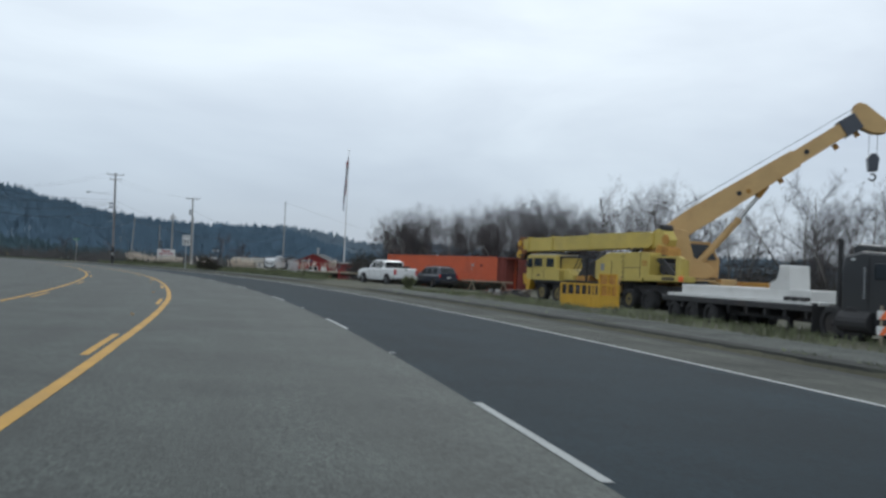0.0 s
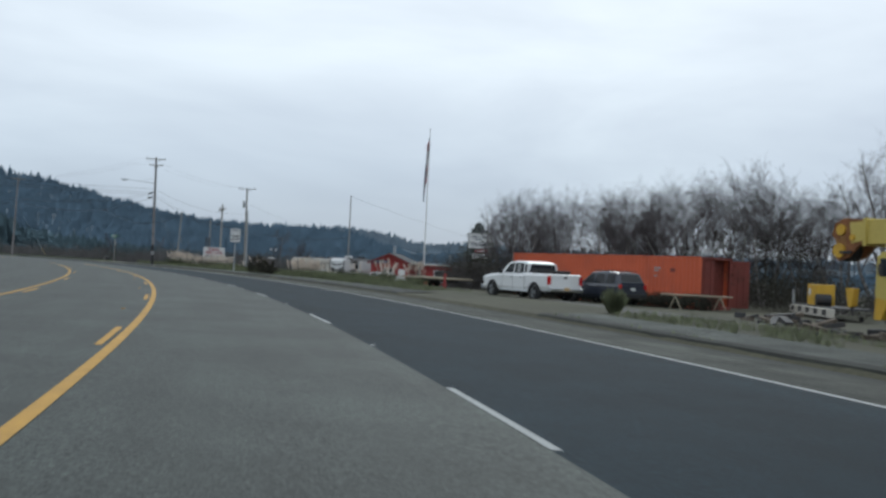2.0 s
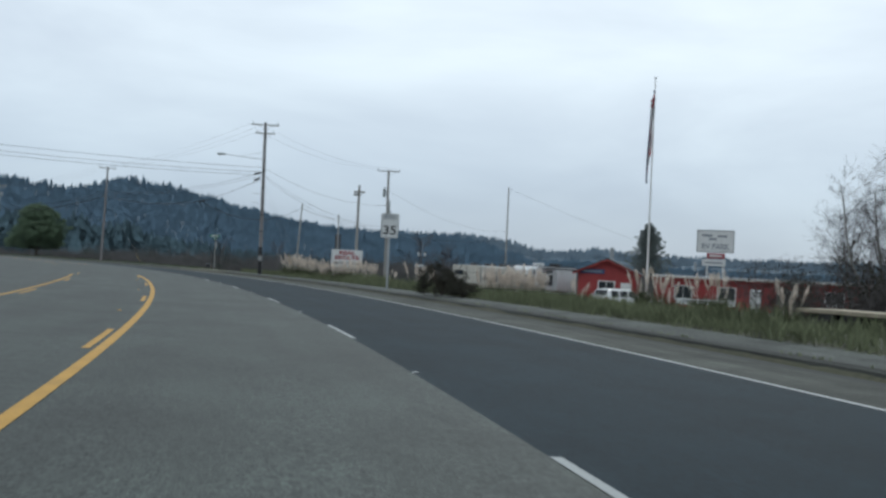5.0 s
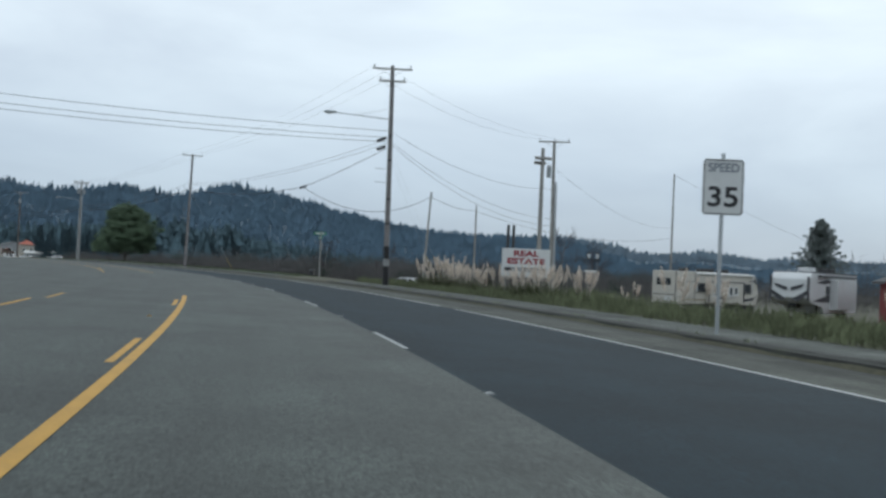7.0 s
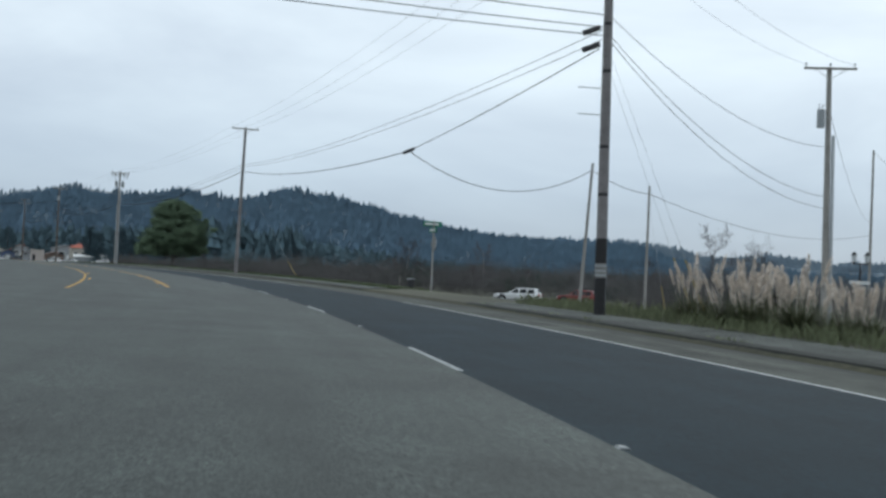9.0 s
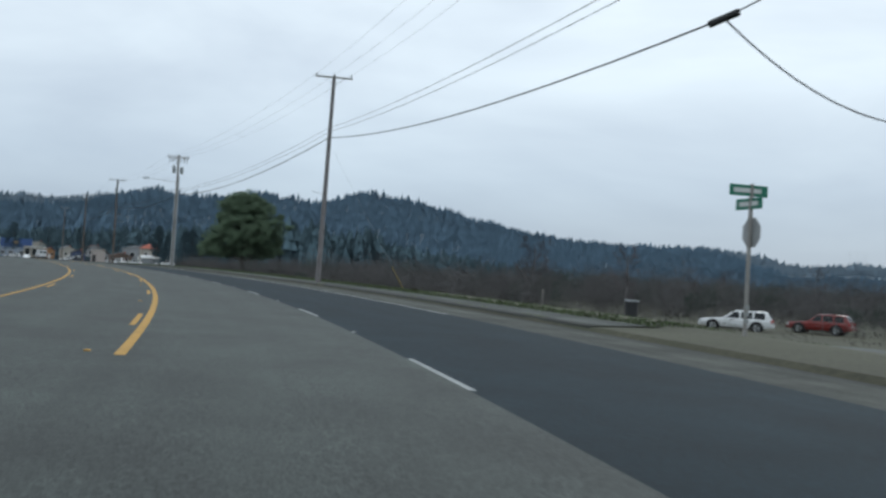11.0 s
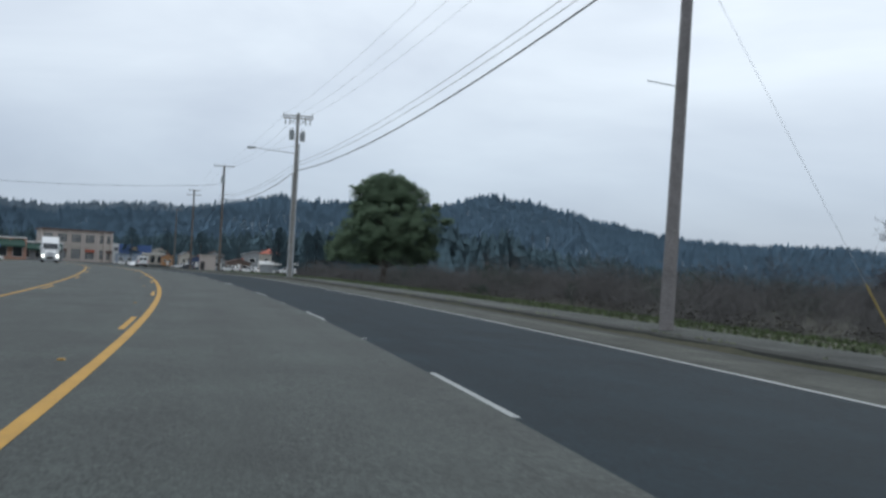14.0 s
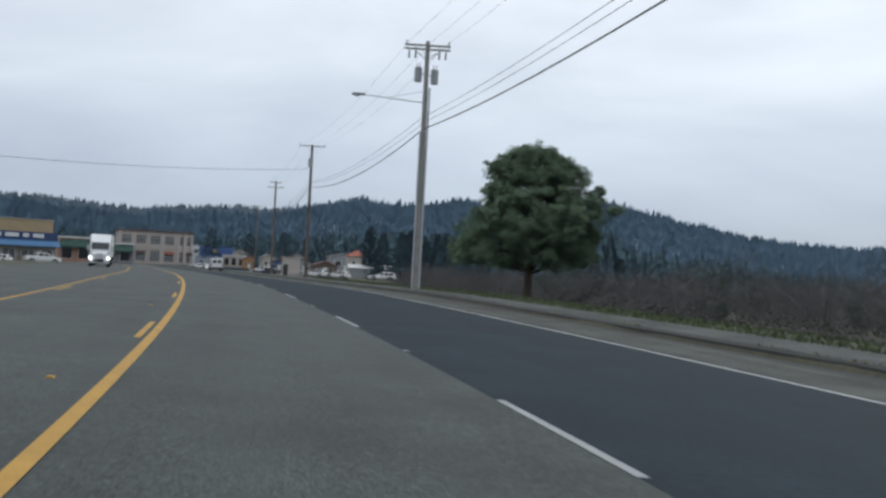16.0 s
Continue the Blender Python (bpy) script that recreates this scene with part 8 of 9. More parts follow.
def semi_truck(m):
    t = thing("semi_truck", "white long-nosed semi truck with lit headlights towing a box trailer", "truck", m)
    part("frame", B((0, -3.0, 0.75), (1.0, 14.0, 0.3), 0.02), M["dark"], t)
    h = part("hood", PR([(3.4, 0.75), (1.2, 0.75), (1.2, 1.95), (3.1, 1.75), (3.4, 1.5)], -0.8, 0.8, "x", 0.08), M["white_car"], t)
    part("grille", B((0, 3.42, 1.2), (0.7, 0.06, 0.8), 0.03), M["chrome"], h)
    for s in (-1, 1):
        f = part("fender", PR([(3.3, 0.75), (1.6, 0.75), (1.7, 1.25), (2.4, 1.4), (3.2, 1.25)], s * 0.75, s * 1.2, "x", 0.06), M["white_car"], h)
        part("headlamp", C((s * 0.98, 3.28, 1.02), (s * 0.98, 3.36, 1.02), 0.12, 0.12, 14), M["headlight"], f, "lit headlamp")
        part("exhaust_stack", C((s * 1.15, -0.9, 1.0), (s * 1.15, -0.9, 3.8), 0.09, 0.09, 10), M["chrome"], t)
    c = part("sleeper_cab", PR([(1.3, 0.75), (-1.8, 0.75), (-1.8, 3.9), (-0.6, 3.9), (0.7, 3.0), (1.25, 2.0)], -1.15, 1.15, "x", 0.07), M["white_car"], t)
    part("windscreen", PR([(1.23, 2.05), (0.8, 2.85), (0.83, 2.88), (1.28, 2.07)], -1.0, 1.0, "x"), M["glass"], c)
    for s in (-1, 1):
        part("side_window", B((s * 1.16, 0.3, 2.3), (0.02, 0.8, 0.6), 0.02), M["glass"], c)
        part("mirror", B((s * 1.38, 0.95, 2.2), (0.2, 0.08, 0.6), 0.02), M["chrome"], c)
    part("bumper", B((0, 3.5, 0.6), (2.3, 0.2, 0.4), 0.05), M["chrome"], t)
    part("box_trailer", B((0, -8.8, 2.5), (2.55, 12.6, 2.8), 0.04), M["white_steel"], t)
    for y in (2.4, -2.6, -3.9, -12.0, -13.2):
        for s in (-1, 1):
            wheel(t, s * 1.0, y, 0.5, 0.36, "chrome")
    return t


van(stand(410, 9.0, 0, fall(410)))
semi_truck(stand(367, -8.7, 180, fall(367) + 0.1))

# ---- red building and trailers of the RV park ----
def window(parent, x, y, z, w, h, facing="y-", frame="trim_white", bars=1, depth=0.06):
    """A framed window on a wall that faces -y."""
    f = part("window", B((x, y - depth / 2, z), (w + 0.16, depth, h + 0.16), 0.008), M[frame], parent)
    n = bars + 1
    for k in range(n):
        part("pane", B((x - w / 2 + (k + 0.5) * w / n, y - depth - 0.004, z), (w / n - 0.05, 0.012, h), 0.0), M["glass"], f)
    part("sill", B((x, y - depth - 0.03, z - h / 2 - 0.09), (w + 0.24, 0.1, 0.05)), M[frame], f)
    return f


def boards(parent, x0, x1, z0, z1, y, material, step=0.24, top=None):
    """Lap boards, one piece each, on a wall facing -y; top(z) narrows them under a gable."""
    z = z0
    while z < z1 - 0.02:
        h = min(step, z1 - z)
        a, b = (x0, x1) if top is None else top(z + h * 0.5)
        if b - a > 0.2:
            part("board", PR([(y, z), (y - 0.035, z), (y - 0.012, z + h), (y, z + h)], a, b, "x"), M[material], parent)
        z += step


def gable_house(m):
    t = thing("red_building", "red board-clad gabled building with a dark shingle roof", "building", m)
    W, H, P, D = 5.2, 3.0, 4.1, 9.0
    part("wall", PR([(-W / 2, 0), (W / 2, 0), (W / 2, H), (0, P), (-W / 2, H)], 0.0, D), M["red_wall"], t)
    wall = t.children[-1]
    boards(wall, -W / 2, W / 2, 0.05, P, 0.0, "red_wall", 0.3, lambda z: (-W / 2, W / 2) if z < H else (-W / 2 * (P - z) / (P - H), W / 2 * (P - z) / (P - H)))
    for s in (-1, 1):
        part("roof", PR([(0, P + 0.02), (s * (W / 2 + 0.5), H - 0.2), (s * (W / 2 + 0.5), H - 0.05), (0, P + 0.2)], -0.4, D + 0.3), M["roof_dark"], t)
        part("fascia", PR([(0, P - 0.06), (s * (W / 2 + 0.5), H - 0.28), (s * (W / 2 + 0.5), H - 0.14), (0, P + 0.1)], -0.44, -0.38), M["red_wall"], t)
    window(t, 0.0, -0.02, 1.55, 1.4, 1.2)
    sg = part("sign_board", B((-1.3, -0.07, 3.05), (2.2, 0.05, 0.42), 0.006), M["navy_sign"], t, "small dark sign board under the gable")
    part("text_bar", B((-1.3, -0.1, 3.05), (1.7, 0.012, 0.14)), M["sign_grey"], sg)
    part("door", B((1.75, -0.05, 1.05), (0.95, 0.06, 2.1), 0.01), M["trim_white"], t)
    part("chimney", B((0.2, 2.4, P + 0.5), (0.36, 0.36, 1.5), 0.02), M["grey_metal"], t)
    return t


gable_house(set_at(7.4, 158.4, -1.15, -14))


def long_wing(m):
    t = thing("red_wing", "long low red building with a dark roof and white windows", "building", m)
    L, H, D = 26.0, 2.75, 7.0
    part("wall", B((L / 2, D / 2, H / 2), (L, D, H)), M["red_wall"], t)
    boards(t.children[-1], 0, L, 0.05, H, 0.0, "red_wall", 0.3)
    part("roof", PR([(-0.3, H + 0.02), (D / 2, H + 0.22), (D + 0.3, H + 0.02), (D + 0.3, H + 0.14), (D / 2, H + 0.34), (-0.3, H + 0.14)], -0.3, L + 0.3, "x"), M["roof_grey"], t)
    part("fascia", B((L / 2, -0.32, H + 0.02), (L + 0.6, 0.05, 0.3), 0.01), M["red_wall"], t, "red eaves board")
    part("gutter", B((L / 2, -0.4, H + 0.1), (L + 0.6, 0.1, 0.12), 0.01), M["pale_wall"], t)
    for x in (2.6, 6.4, 11.5, 15.5, 20.5):
        window(t, x, -0.02, 1.55, 1.5, 1.1)
    part("door", B((8.9, -0.05, 1.05), (0.95, 0.06, 2.1), 0.01), M["trim_white"], t)
    for x in (0.06, L - 0.06):
        part("corner_board", B((x, -0.05, H / 2), (0.14, 0.06, H), 0.008), M["red_wall"], t)
    part("banner", B((4.6, -1.7, 0.75), (5.2, 0.05, 0.55), 0.01), M["sign_white"], t, "long white banner sign")
    for x in (2.2, 7.0):
        part("banner_post", B((x, -1.66, 0.5), (0.08, 0.05, 1.0)), M["wood"], t)
    part("text_bar", B((4.3, -1.735, 0.75), (3.4, 0.012, 0.14)), M["sign_grey"], t)
    part("vent_pipe", C((3.5, 3.0, H + 0.8), (3.5, 3.0, H + 1.7), 0.1, 0.1, 10), M["grey_metal"], t)


long_wing(set_at(12.0, 159.4, -1.15, -16))


def travel_trailer(m):
    t = thing("travel_trailer", "beige travel trailer with small dark windows in the RV park", "trailer", m)
    L, W, H = 9.5, 2.5, 2.6
    b = part("body", PR([(-L / 2, 0.62), (L / 2 - 0.3, 0.62), (L / 2, 1.5), (L / 2 - 0.35, 2.9), (L / 2 - 1.2, 3.15), (-L / 2, 3.15)], 0, W, "y", 0.06), M["rv_beige"], t)
    for x, z, w, h in ((-1.95, 1.95, 0.8, 0.5), (3.4, 1.98, 0.62, 0.55)):
        window(b, x, 0.0, z, w, h, frame="rv_graphic", bars=0, depth=0.04)
    part("seam", B((-2.65, -0.008, 1.9), (0.04, 0.02, 2.3)), M["rv_graphic"], b)
    for z in (1.15, 2.35):
        part("seam", B((-3.7, -0.008, z), (1.9, 0.02, 0.03)), M["rv_graphic"], b)
    so = part("slide_out", B((0.5, -0.22, 1.6), (3.9, 0.44, 1.62), 0.03), M["rv_beige"], t)
    part("slide_trim", B((0.5, -0.46, 2.42), (4.05, 0.06, 0.09), 0.01), M["rv_graphic"], so)
    for x in (-1.46, 2.46):
        part("slide_trim", B((x, -0.45, 1.6), (0.1, 0.04, 1.6)), M["rv_graphic"], so)
    for x, z, w, h in ((-0.75, 1.75, 0.42, 0.8), (0.95, 1.7, 0.34, 0.62), (1.55, 1.75, 0.3, 0.5)):
        window(so, x, -0.44, z, w, h, frame="rv_white", bars=0, depth=0.03)
    part("slide_vent", B((-0.1, -0.45, 1.15), (0.6, 0.03, 0.22), 0.01), M["dark"], so)
    part("side_glass", B((2.8, -0.02, 1.85), (0.5, 0.04, 1.05), 0.01), M["glass"], b, "tall dark window")
    part("awning_roller", C((-2.6, -0.12, 3.02), (4.0, -0.12, 3.02), 0.08, 0.08, 10), M["rv_white"], t)
    for x in (-2.5, 3.9):
        part("awning_arm", B((x, -0.1, 2.3), (0.06, 0.06, 1.4)), M["rv_white"], t)
    part("swoosh", PR([(2.4, 0.85), (4.1, 1.0), (4.6, 1.5), (4.2, 1.25), (2.6, 1.05)], -0.02, -0.004), M["rv_graphic"], b, "charcoal swoosh graphic")
    part("swoosh", PR([(3.4, 2.5), (4.3, 2.75), (4.55, 2.3), (4.1, 2.55)], -0.02, -0.004), M["rv_graphic"], b, "charcoal swoosh graphic")
    part("stripe", B((-1.0, -0.012, 0.95), (6.4, 0.02, 0.12)), M["wood"], b)
    for x, w in ((-0.5, 1.4), (1.5, 0.8), (-2.9, 0.5)):
        part("roof_vent", B((x, 1.0, 3.28), (w, 0.7, 0.3), 0.08), M["dark"], t)
    for x in (-0.5, 0.45):
        wheel(t, x, 0.25, 0.36, 0.22, "trim_white")
        for w in t.children[-1:]:
            w.rotation_euler = (0, 0, 0)
    part("skirt", B((0, 0.1, 0.45), (L - 0.8, 0.08, 0.5)), M["dark"], t)
    part("end_window", B((-L / 2 - 0.012, W / 2, 2.3), (0.03, 1.5, 0.55), 0.01), M["glass"], b)
    part("end_trim", B((-L / 2 - 0.01, W / 2, 1.3), (0.025, W - 0.2, 0.06)), M["rv_graphic"], b)
    part("end_locker", B((-L / 2 - 0.012, W * 0.3, 0.95), (0.03, 0.7, 0.4), 0.01), M["rv_white"], b)
    part("corner_trim", B((-L / 2 + 0.02, 0.0, 1.9), (0.06, 0.03, 2.4)), M["rv_graphic"], b)
    for x in (-3.2, 3.0):
        part("stabiliser", B((x, 0.5, 0.3), (0.1, 0.1, 0.62)), M["dark"], t)


def fifth_wheel(m):
    t = thing("fifth_wheel_trailer", "white fifth wheel trailer with charcoal swooshes facing the road", "trailer", m)
    W, H, L = 2.5, 3.3, 8.5
    # the nose faces -y
    b = part("body", PR([(0.55, 1.35), (2.3, 1.25), (2.6, 0.7), (L, 0.7), (L, H), (0.5, H), (0.05, 2.9), (0.0, 1.7)], -W / 2, W / 2, "x", 0.08), M["rv_white"], t)
    part("roof_edge", B((0, L / 2 + 0.2, H + 0.03), (W + 0.1, L - 0.8, 0.08), 0.02), M["rv_graphic"], t)
    part("air_conditioner", B((0, 2.8, H + 0.2), (0.8, 1.0, 0.32), 0.06), M["rv_white"], t)
    part("air_conditioner", B((0, 6.2, H + 0.2), (0.8, 1.0, 0.32), 0.06), M["dark"], t)
    for s in (-1, 1):
        part("swoosh", PR([(s * 0.15, 1.6), (s * 1.15, 2.2), (s * 1.2, 2.0), (s * 0.6, 1.45)], -0.03, 0.0), M["rv_graphic"], b, "charcoal swoosh graphic")
        part("swoosh", PR([(s * 0.1, 2.35), (s * 0.95, 2.6), (s * 0.8, 2.35), (s * 0.15, 2.12)], -0.03, 0.0), M["rv_graphic"], b, "charcoal swoosh graphic")
        part("corner_strip", B((s * (W / 2 - 0.06), 0.03, 2.3), (0.14, 0.1, 1.5), 0.02), M["rv_graphic"], b)
        part("landing_leg", B((s * 0.9, 2.3, 0.65), (0.12, 0.12, 1.3), 0.01), M["dark"], t)
        part("slide_out", B((s * (W / 2 + 0.25), 5.2, 1.95), (0.6, 3.4, 1.9), 0.03), M["rv_white"], t)
        for y, w in ((3.2, 0.7), (7.6, 0.6)):
            part("side_window", B((s * (W / 2 + 0.01), y, 2.2), (0.03, w, 0.6), 0.01), M["glass"], b)
        part("side_swoosh", PR([(0.6, 1.5), (3.2, 1.9), (6.8, 1.2), (7.9, 1.0), (6.4, 1.0), (3.4, 1.45)], s * (W / 2 + 0.005), s * (W / 2 + 0.02), "x"), M["rv_graphic"], b, "charcoal swoosh graphic")
        part("side_swoosh", PR([(1.2, 2.7), (3.0, 2.95), (4.0, 2.8), (2.6, 2.6)], s * (W / 2 + 0.005), s * (W / 2 + 0.02), "x"), M["rv_graphic"], b, "charcoal swoosh graphic")
        part("awning", B((s * (W / 2 + 0.12), 4.6, 3.12), (0.16, 6.5, 0.14), 0.04), M["rv_graphic"], t)
        for y in (5.8, 6.8):
            wheel(t, s * 1.05, y, 0.38, 0.24, "trim_white")
    part("hitch_box", B((0, 1.0, 1.2), (0.5, 0.8, 0.35), 0.03), M["dark"], t)
    part("pin", C((0, 1.0, 1.05), (0, 1.0, 0.8), 0.06, 0.06, 10), M["dark"], t)
    part("prop_stand", C((0, 1.0, 0.0), (0, 1.0, 0.85), 0.14, 0.05, 8), M["dark"], t)
    part("steps", B((-W / 2 - 0.3, 3.9, 0.35), (0.5, 0.7, 0.12), 0.01), M["dark"], t)
    part("step_post", B((-W / 2 - 0.3, 3.9, 0.15), (0.3, 0.5, 0.3)), M["dark"], t)


fifth_wheel(set_at(0.2, 163.7, -1.15, -36))
travel_trailer(set_at(-1.36, 179.3, -1.12, 38))

# ---- the town at the road's end ----
def block(x0, w, d, h, wall, rows, roofm="roof_grey", parapet=0.4, name="shop_building", label="", m=None, cat="building", cols=5, win_h=1.6, ground=True, awning=None, fascia=None):
    """A flat-roofed shop or office; the front faces -y."""
    t = thing(name, label, cat, m)
    part("wall", B((w / 2, d / 2, h / 2), (w, d, h)), M[wall], t)
    body = t.children[-1]
    part("cornice", B((w / 2, d / 2, h + 0.12), (w + 0.5, d + 0.5, 0.3), 0.04), M["trim_white" if wall != "tan_wall" else wall], t)
    part("roof", B((w / 2, d / 2, h + 0.3), (w - 0.3, d - 0.3, 0.06)), M[roofm], t)
    fh = h / rows
    for r in range(rows):
        for c in range(cols):
            x = (c + 0.5) * w / cols
            z = fh * r + fh * 0.5
            ww = w / cols * 0.6
            hh = fh * (0.62 if r == 0 else 0.5)
            f = part("window", B((x, -0.03, z), (ww + 0.2, 0.1, hh + 0.2), 0.01), M["trim_white"], t)
            part("pane", B((x, -0.09, z), (ww, 0.02, hh)), M["glass"], f)
    for c in range(cols + 1):
        part("pilaster", B((c * w / cols, -0.08, h / 2), (w / cols * 0.16, 0.3, h), 0.02), M[wall], body)
    if rows > 1:
        part("string_course", B((w / 2, -0.05, fh), (w + 0.1, 0.34, 0.3), 0.02), M[wall], body)
    if awning:
        part("awning", PR([(0.0, fh * 0.95), (-1.8, fh * 0.68), (-1.8, fh * 0.6), (0.0, fh * 0.8)], 0.2, w - 0.2, "x"), M[awning], t)
    if fascia:
        f = part("fascia_sign", B((w * 0.5, -0.16, h * 0.8), (w * 0.96, 0.12, h * 0.24), 0.02), M[fascia], t)
        for k in range(5):
            part("text_bar", B((w * (0.16 + 0.17 * k), -0.24, h * 0.8), (w * 0.12, 0.03, h * 0.11)), M["sign_white" if k < 2 else "sign_grey"], f)
    return t


def corner_building(m):
    """Two-storey block: broad piers between wide windows, a canted corner and a thin overhanging cornice."""
    t = thing("corner_building", "two-storey beige corner building with broad piers and wide windows", "building", m)
    L, D, H, K = 19.5, 18.0, 11.4, 6.0
    plan = [(0, 0), (L, 0), (L + K, K * 0.75), (L + K, D), (0, D)]
    body = part("wall", PR(plan, 0, H, "z"), M["beige_wall"], t)
    edge = [(-0.7, -0.7), (L + 0.3, -0.7), (L + K + 0.7, K * 0.75 - 0.4), (L + K + 0.7, D + 0.7), (-0.7, D + 0.7)]
    part("cornice", PR(edge, H, H + 0.35, "z"), M["roof_brown"], t, "thin brown overhanging cornice")
    part("roof", PR([(x * 0.97 + 0.3, y * 0.97 + 0.3) for x, y in plan], H + 0.35, H + 0.5, "z"), M["roof_grey"], t)

    def flank(x0, y0, x1, y1, bays):
        run = Vector((x1 - x0, y1 - y0, 0))
        ln, way = run.length, run.normalized()
        turn = Matrix.Rotation(math.atan2(way.y, way.x), 3, "Z")
        w = ln / bays

        def slab(name, u, z, sx, sz, out, deep, material, parent, label=""):
            bm = B((0, 0, 0), (sx, deep, sz), 0.01)
            bmesh.ops.rotate(bm, matrix=turn, verts=bm.verts)
            bmesh.ops.translate(bm, vec=Vector((x0, y0, z)) + way * u + turn @ Vector((0, -out, 0)), verts=bm.verts)
            return part(name, bm, M[material], parent, label)

        for k in range(bays + 1):
            slab("pier", min(ln - 0.5, max(0.5, k * w)), H / 2, 1.0 + 0.5 * (k % 2), H, 0.15, 0.5, "beige_wall", body)
        slab("string_course", ln / 2, H * 0.5, ln, 0.6, 0.12, 0.34, "pale_wall", body)
        for k in range(bays):
            u = (k + 0.5) * w
            for z, h in ((H * 0.75, H * 0.29), (H * 0.25, H * 0.36)):
                f = slab("window", u, z, w * 0.68, h, 0.04, 0.1, "pale_wall", t)
                for q in (-1, 0, 1):
                    slab("pane", u + q * w * 0.215, z, w * 0.19, h * 0.86, 0.1, 0.03, "town_glass", f)
                slab("glazing_bar", u, z + h * 0.16, w * 0.66, 0.14, 0.13, 0.03, "pale_wall", f)
            if k % 2:
                slab("shop_awning", u, H * 0.36, w * 0.66, 1.0, 0.5, 0.9, "tile_roof" if k == 3 else "roof_brown", t, "faded reddish shop awning")

    flank(0, 0, L, 0, 4)
    flank(L, 0, L + K, K * 0.75, 2)
    annex = part("annex", B((L + K + 1.8, K + 4, 3.8), (3.6, 9, 7.6), 0.04), M["rv_white"], t, "narrow white annex at the side")
    part("window", B((L + K + 1.8, K - 0.53, 5.4), (1.6, 0.08, 1.4), 0.01), M["town_glass"], annex)
    return t


def blue_shop(m):
    t = thing("shop_building", "blue-topped shop with a pale blue ground floor", "building", m)
    w = 11.5
    wall = part("wall", B((w / 2, 5, 1.9), (w + 2, 10, 3.8)), M["pale_blue_wall"], t, "pale blue ground-floor wall")
    for x in (1.6, 4.6, 8.6):
        f = part("window", B((x, -0.03, 1.6), (1.9, 0.1, 1.7), 0.01), M["rv_white"], t)
        part("pane", B((x, -0.09, 1.6), (1.6, 0.03, 1.4)), M["town_glass"], f)
    part("upper_band", B((w / 2 + 0.6, 5, 5.5), (w, 9.6, 3.4), 0.04), M["blue_wall"], t, "deep blue upper wall")
    part("coping", B((w / 2 + 0.6, 5, 7.3), (w + 0.4, 10, 0.2), 0.02), M["blue_awning"], t)
    part("sign_disc", C((w * 0.55, 0.16, 5.6), (w * 0.55, 0.05, 5.6), 0.9, 0.9, 18), M["tan_wall"], wall, "round tan sign on the blue wall")
    return t


def parts_shop(m):
    """Low shop: pale ground floor, sloping blue awning band, navy fascia and a tan storey set back above."""
    t = thing("shop_building", "low shop with blue awning, navy fascia and tan upper wall", "building", m)
    w = 17.0
    wall = part("wall", B((w / 2, 7, 1.5), (w, 14, 3.0)), M["pale_wall"], t, "pale ground-floor wall")
    for k in range(5):
        x = (k + 0.5) * w / 5
        f = part("window", B((x, -0.03, 1.35), (2.3, 0.1, 1.9), 0.01), M["rv_white"], t)
        for q in (-0.55, 0.55):
            part("pane", B((x + q, -0.09, 1.35), (0.98, 0.03, 1.7)), M["town_glass"], f)
        part("pier", B((k * w / 5 + 0.25, -0.06, 1.5), (0.5, 0.25, 3.0), 0.02), M["pale_wall"], wall)
    part("awning", PR([(0.2, 4.2), (-1.9, 3.0), (-1.9, 2.8), (0.2, 2.9)], -0.3, w + 0.4, "x"), M["blue_awning"], t, "blue sloping awning band")
    f = part("fascia_sign", B((w / 2, 0.5, 4.85), (w + 0.4, 1.4, 1.5), 0.03), M["navy_sign"], t)
    x = 0.8
    for k, n in enumerate((2.1, 1.2, 1.5, 2.4, 1.1, 2.0)):
        part("text_bar", B((x + n / 2, -0.23, 4.9), (n, 0.06, 0.75), 0.02), M["sign_white"], f)
        x += n + 0.7
    up = part("upper_wall", B((w / 2, 6.6, 6.7), (w - 0.6, 9.5, 2.6), 0.04), M["tan_wall"], t, "tan upper wall with a flat top")
    part("coping", B((w / 2, 6.6, 8.06), (w - 0.2, 9.9, 0.16), 0.02), M["pale_wall"], up)
    for k in range(4):
        part("panel_joint", B((3.2 + 3.5 * k, 1.84, 6.7), (0.08, 0.03, 2.5)), M["wood"], up)


EYE = Vector((-79.7, 227.7, 0))


def spot(bearing, r):
    return EYE.x - r * math.sin(radians(bearing)), EYE.y + r * math.cos(radians(bearing))


def town(bearing, r, z, turn):
    x, y = spot(bearing, r)
    return pose(x, y, z, 0, 0, bearing + turn)


corner_building(town(45.4, 415, -3.2, 4)).scale = (1.2,) * 3
parts_shop(town(53.6, 195, -1.3, 8))
block(0, 7, 10, 5.6, "pink_wall", 1, label="small pinkish shop with a dark awning", m=town(48.6, 225, -1.7, 4), cols=2, awning="green_roof")
block(0, 11, 10, 5.0, "grey_wall", 1, label="low shop with a dark green roof and awning", m=town(47.2, 240, -1.8, 2), cols=3, awning="green_roof")
blue_shop(town(41.0, 425, -3.2, -4)).scale = (1.22,) * 3
block(0, 9, 9, 5.0, "pale_wall", 1, label="cream coloured shop along the road", m=town(39.5, 410, -3.0, -6), cols=3)
block(0, 8, 9, 4.4, "tan_wall", 1, label="tan shop with an orange front along the road", m=town(38.9, 425, -3.0, -8), cols=2)


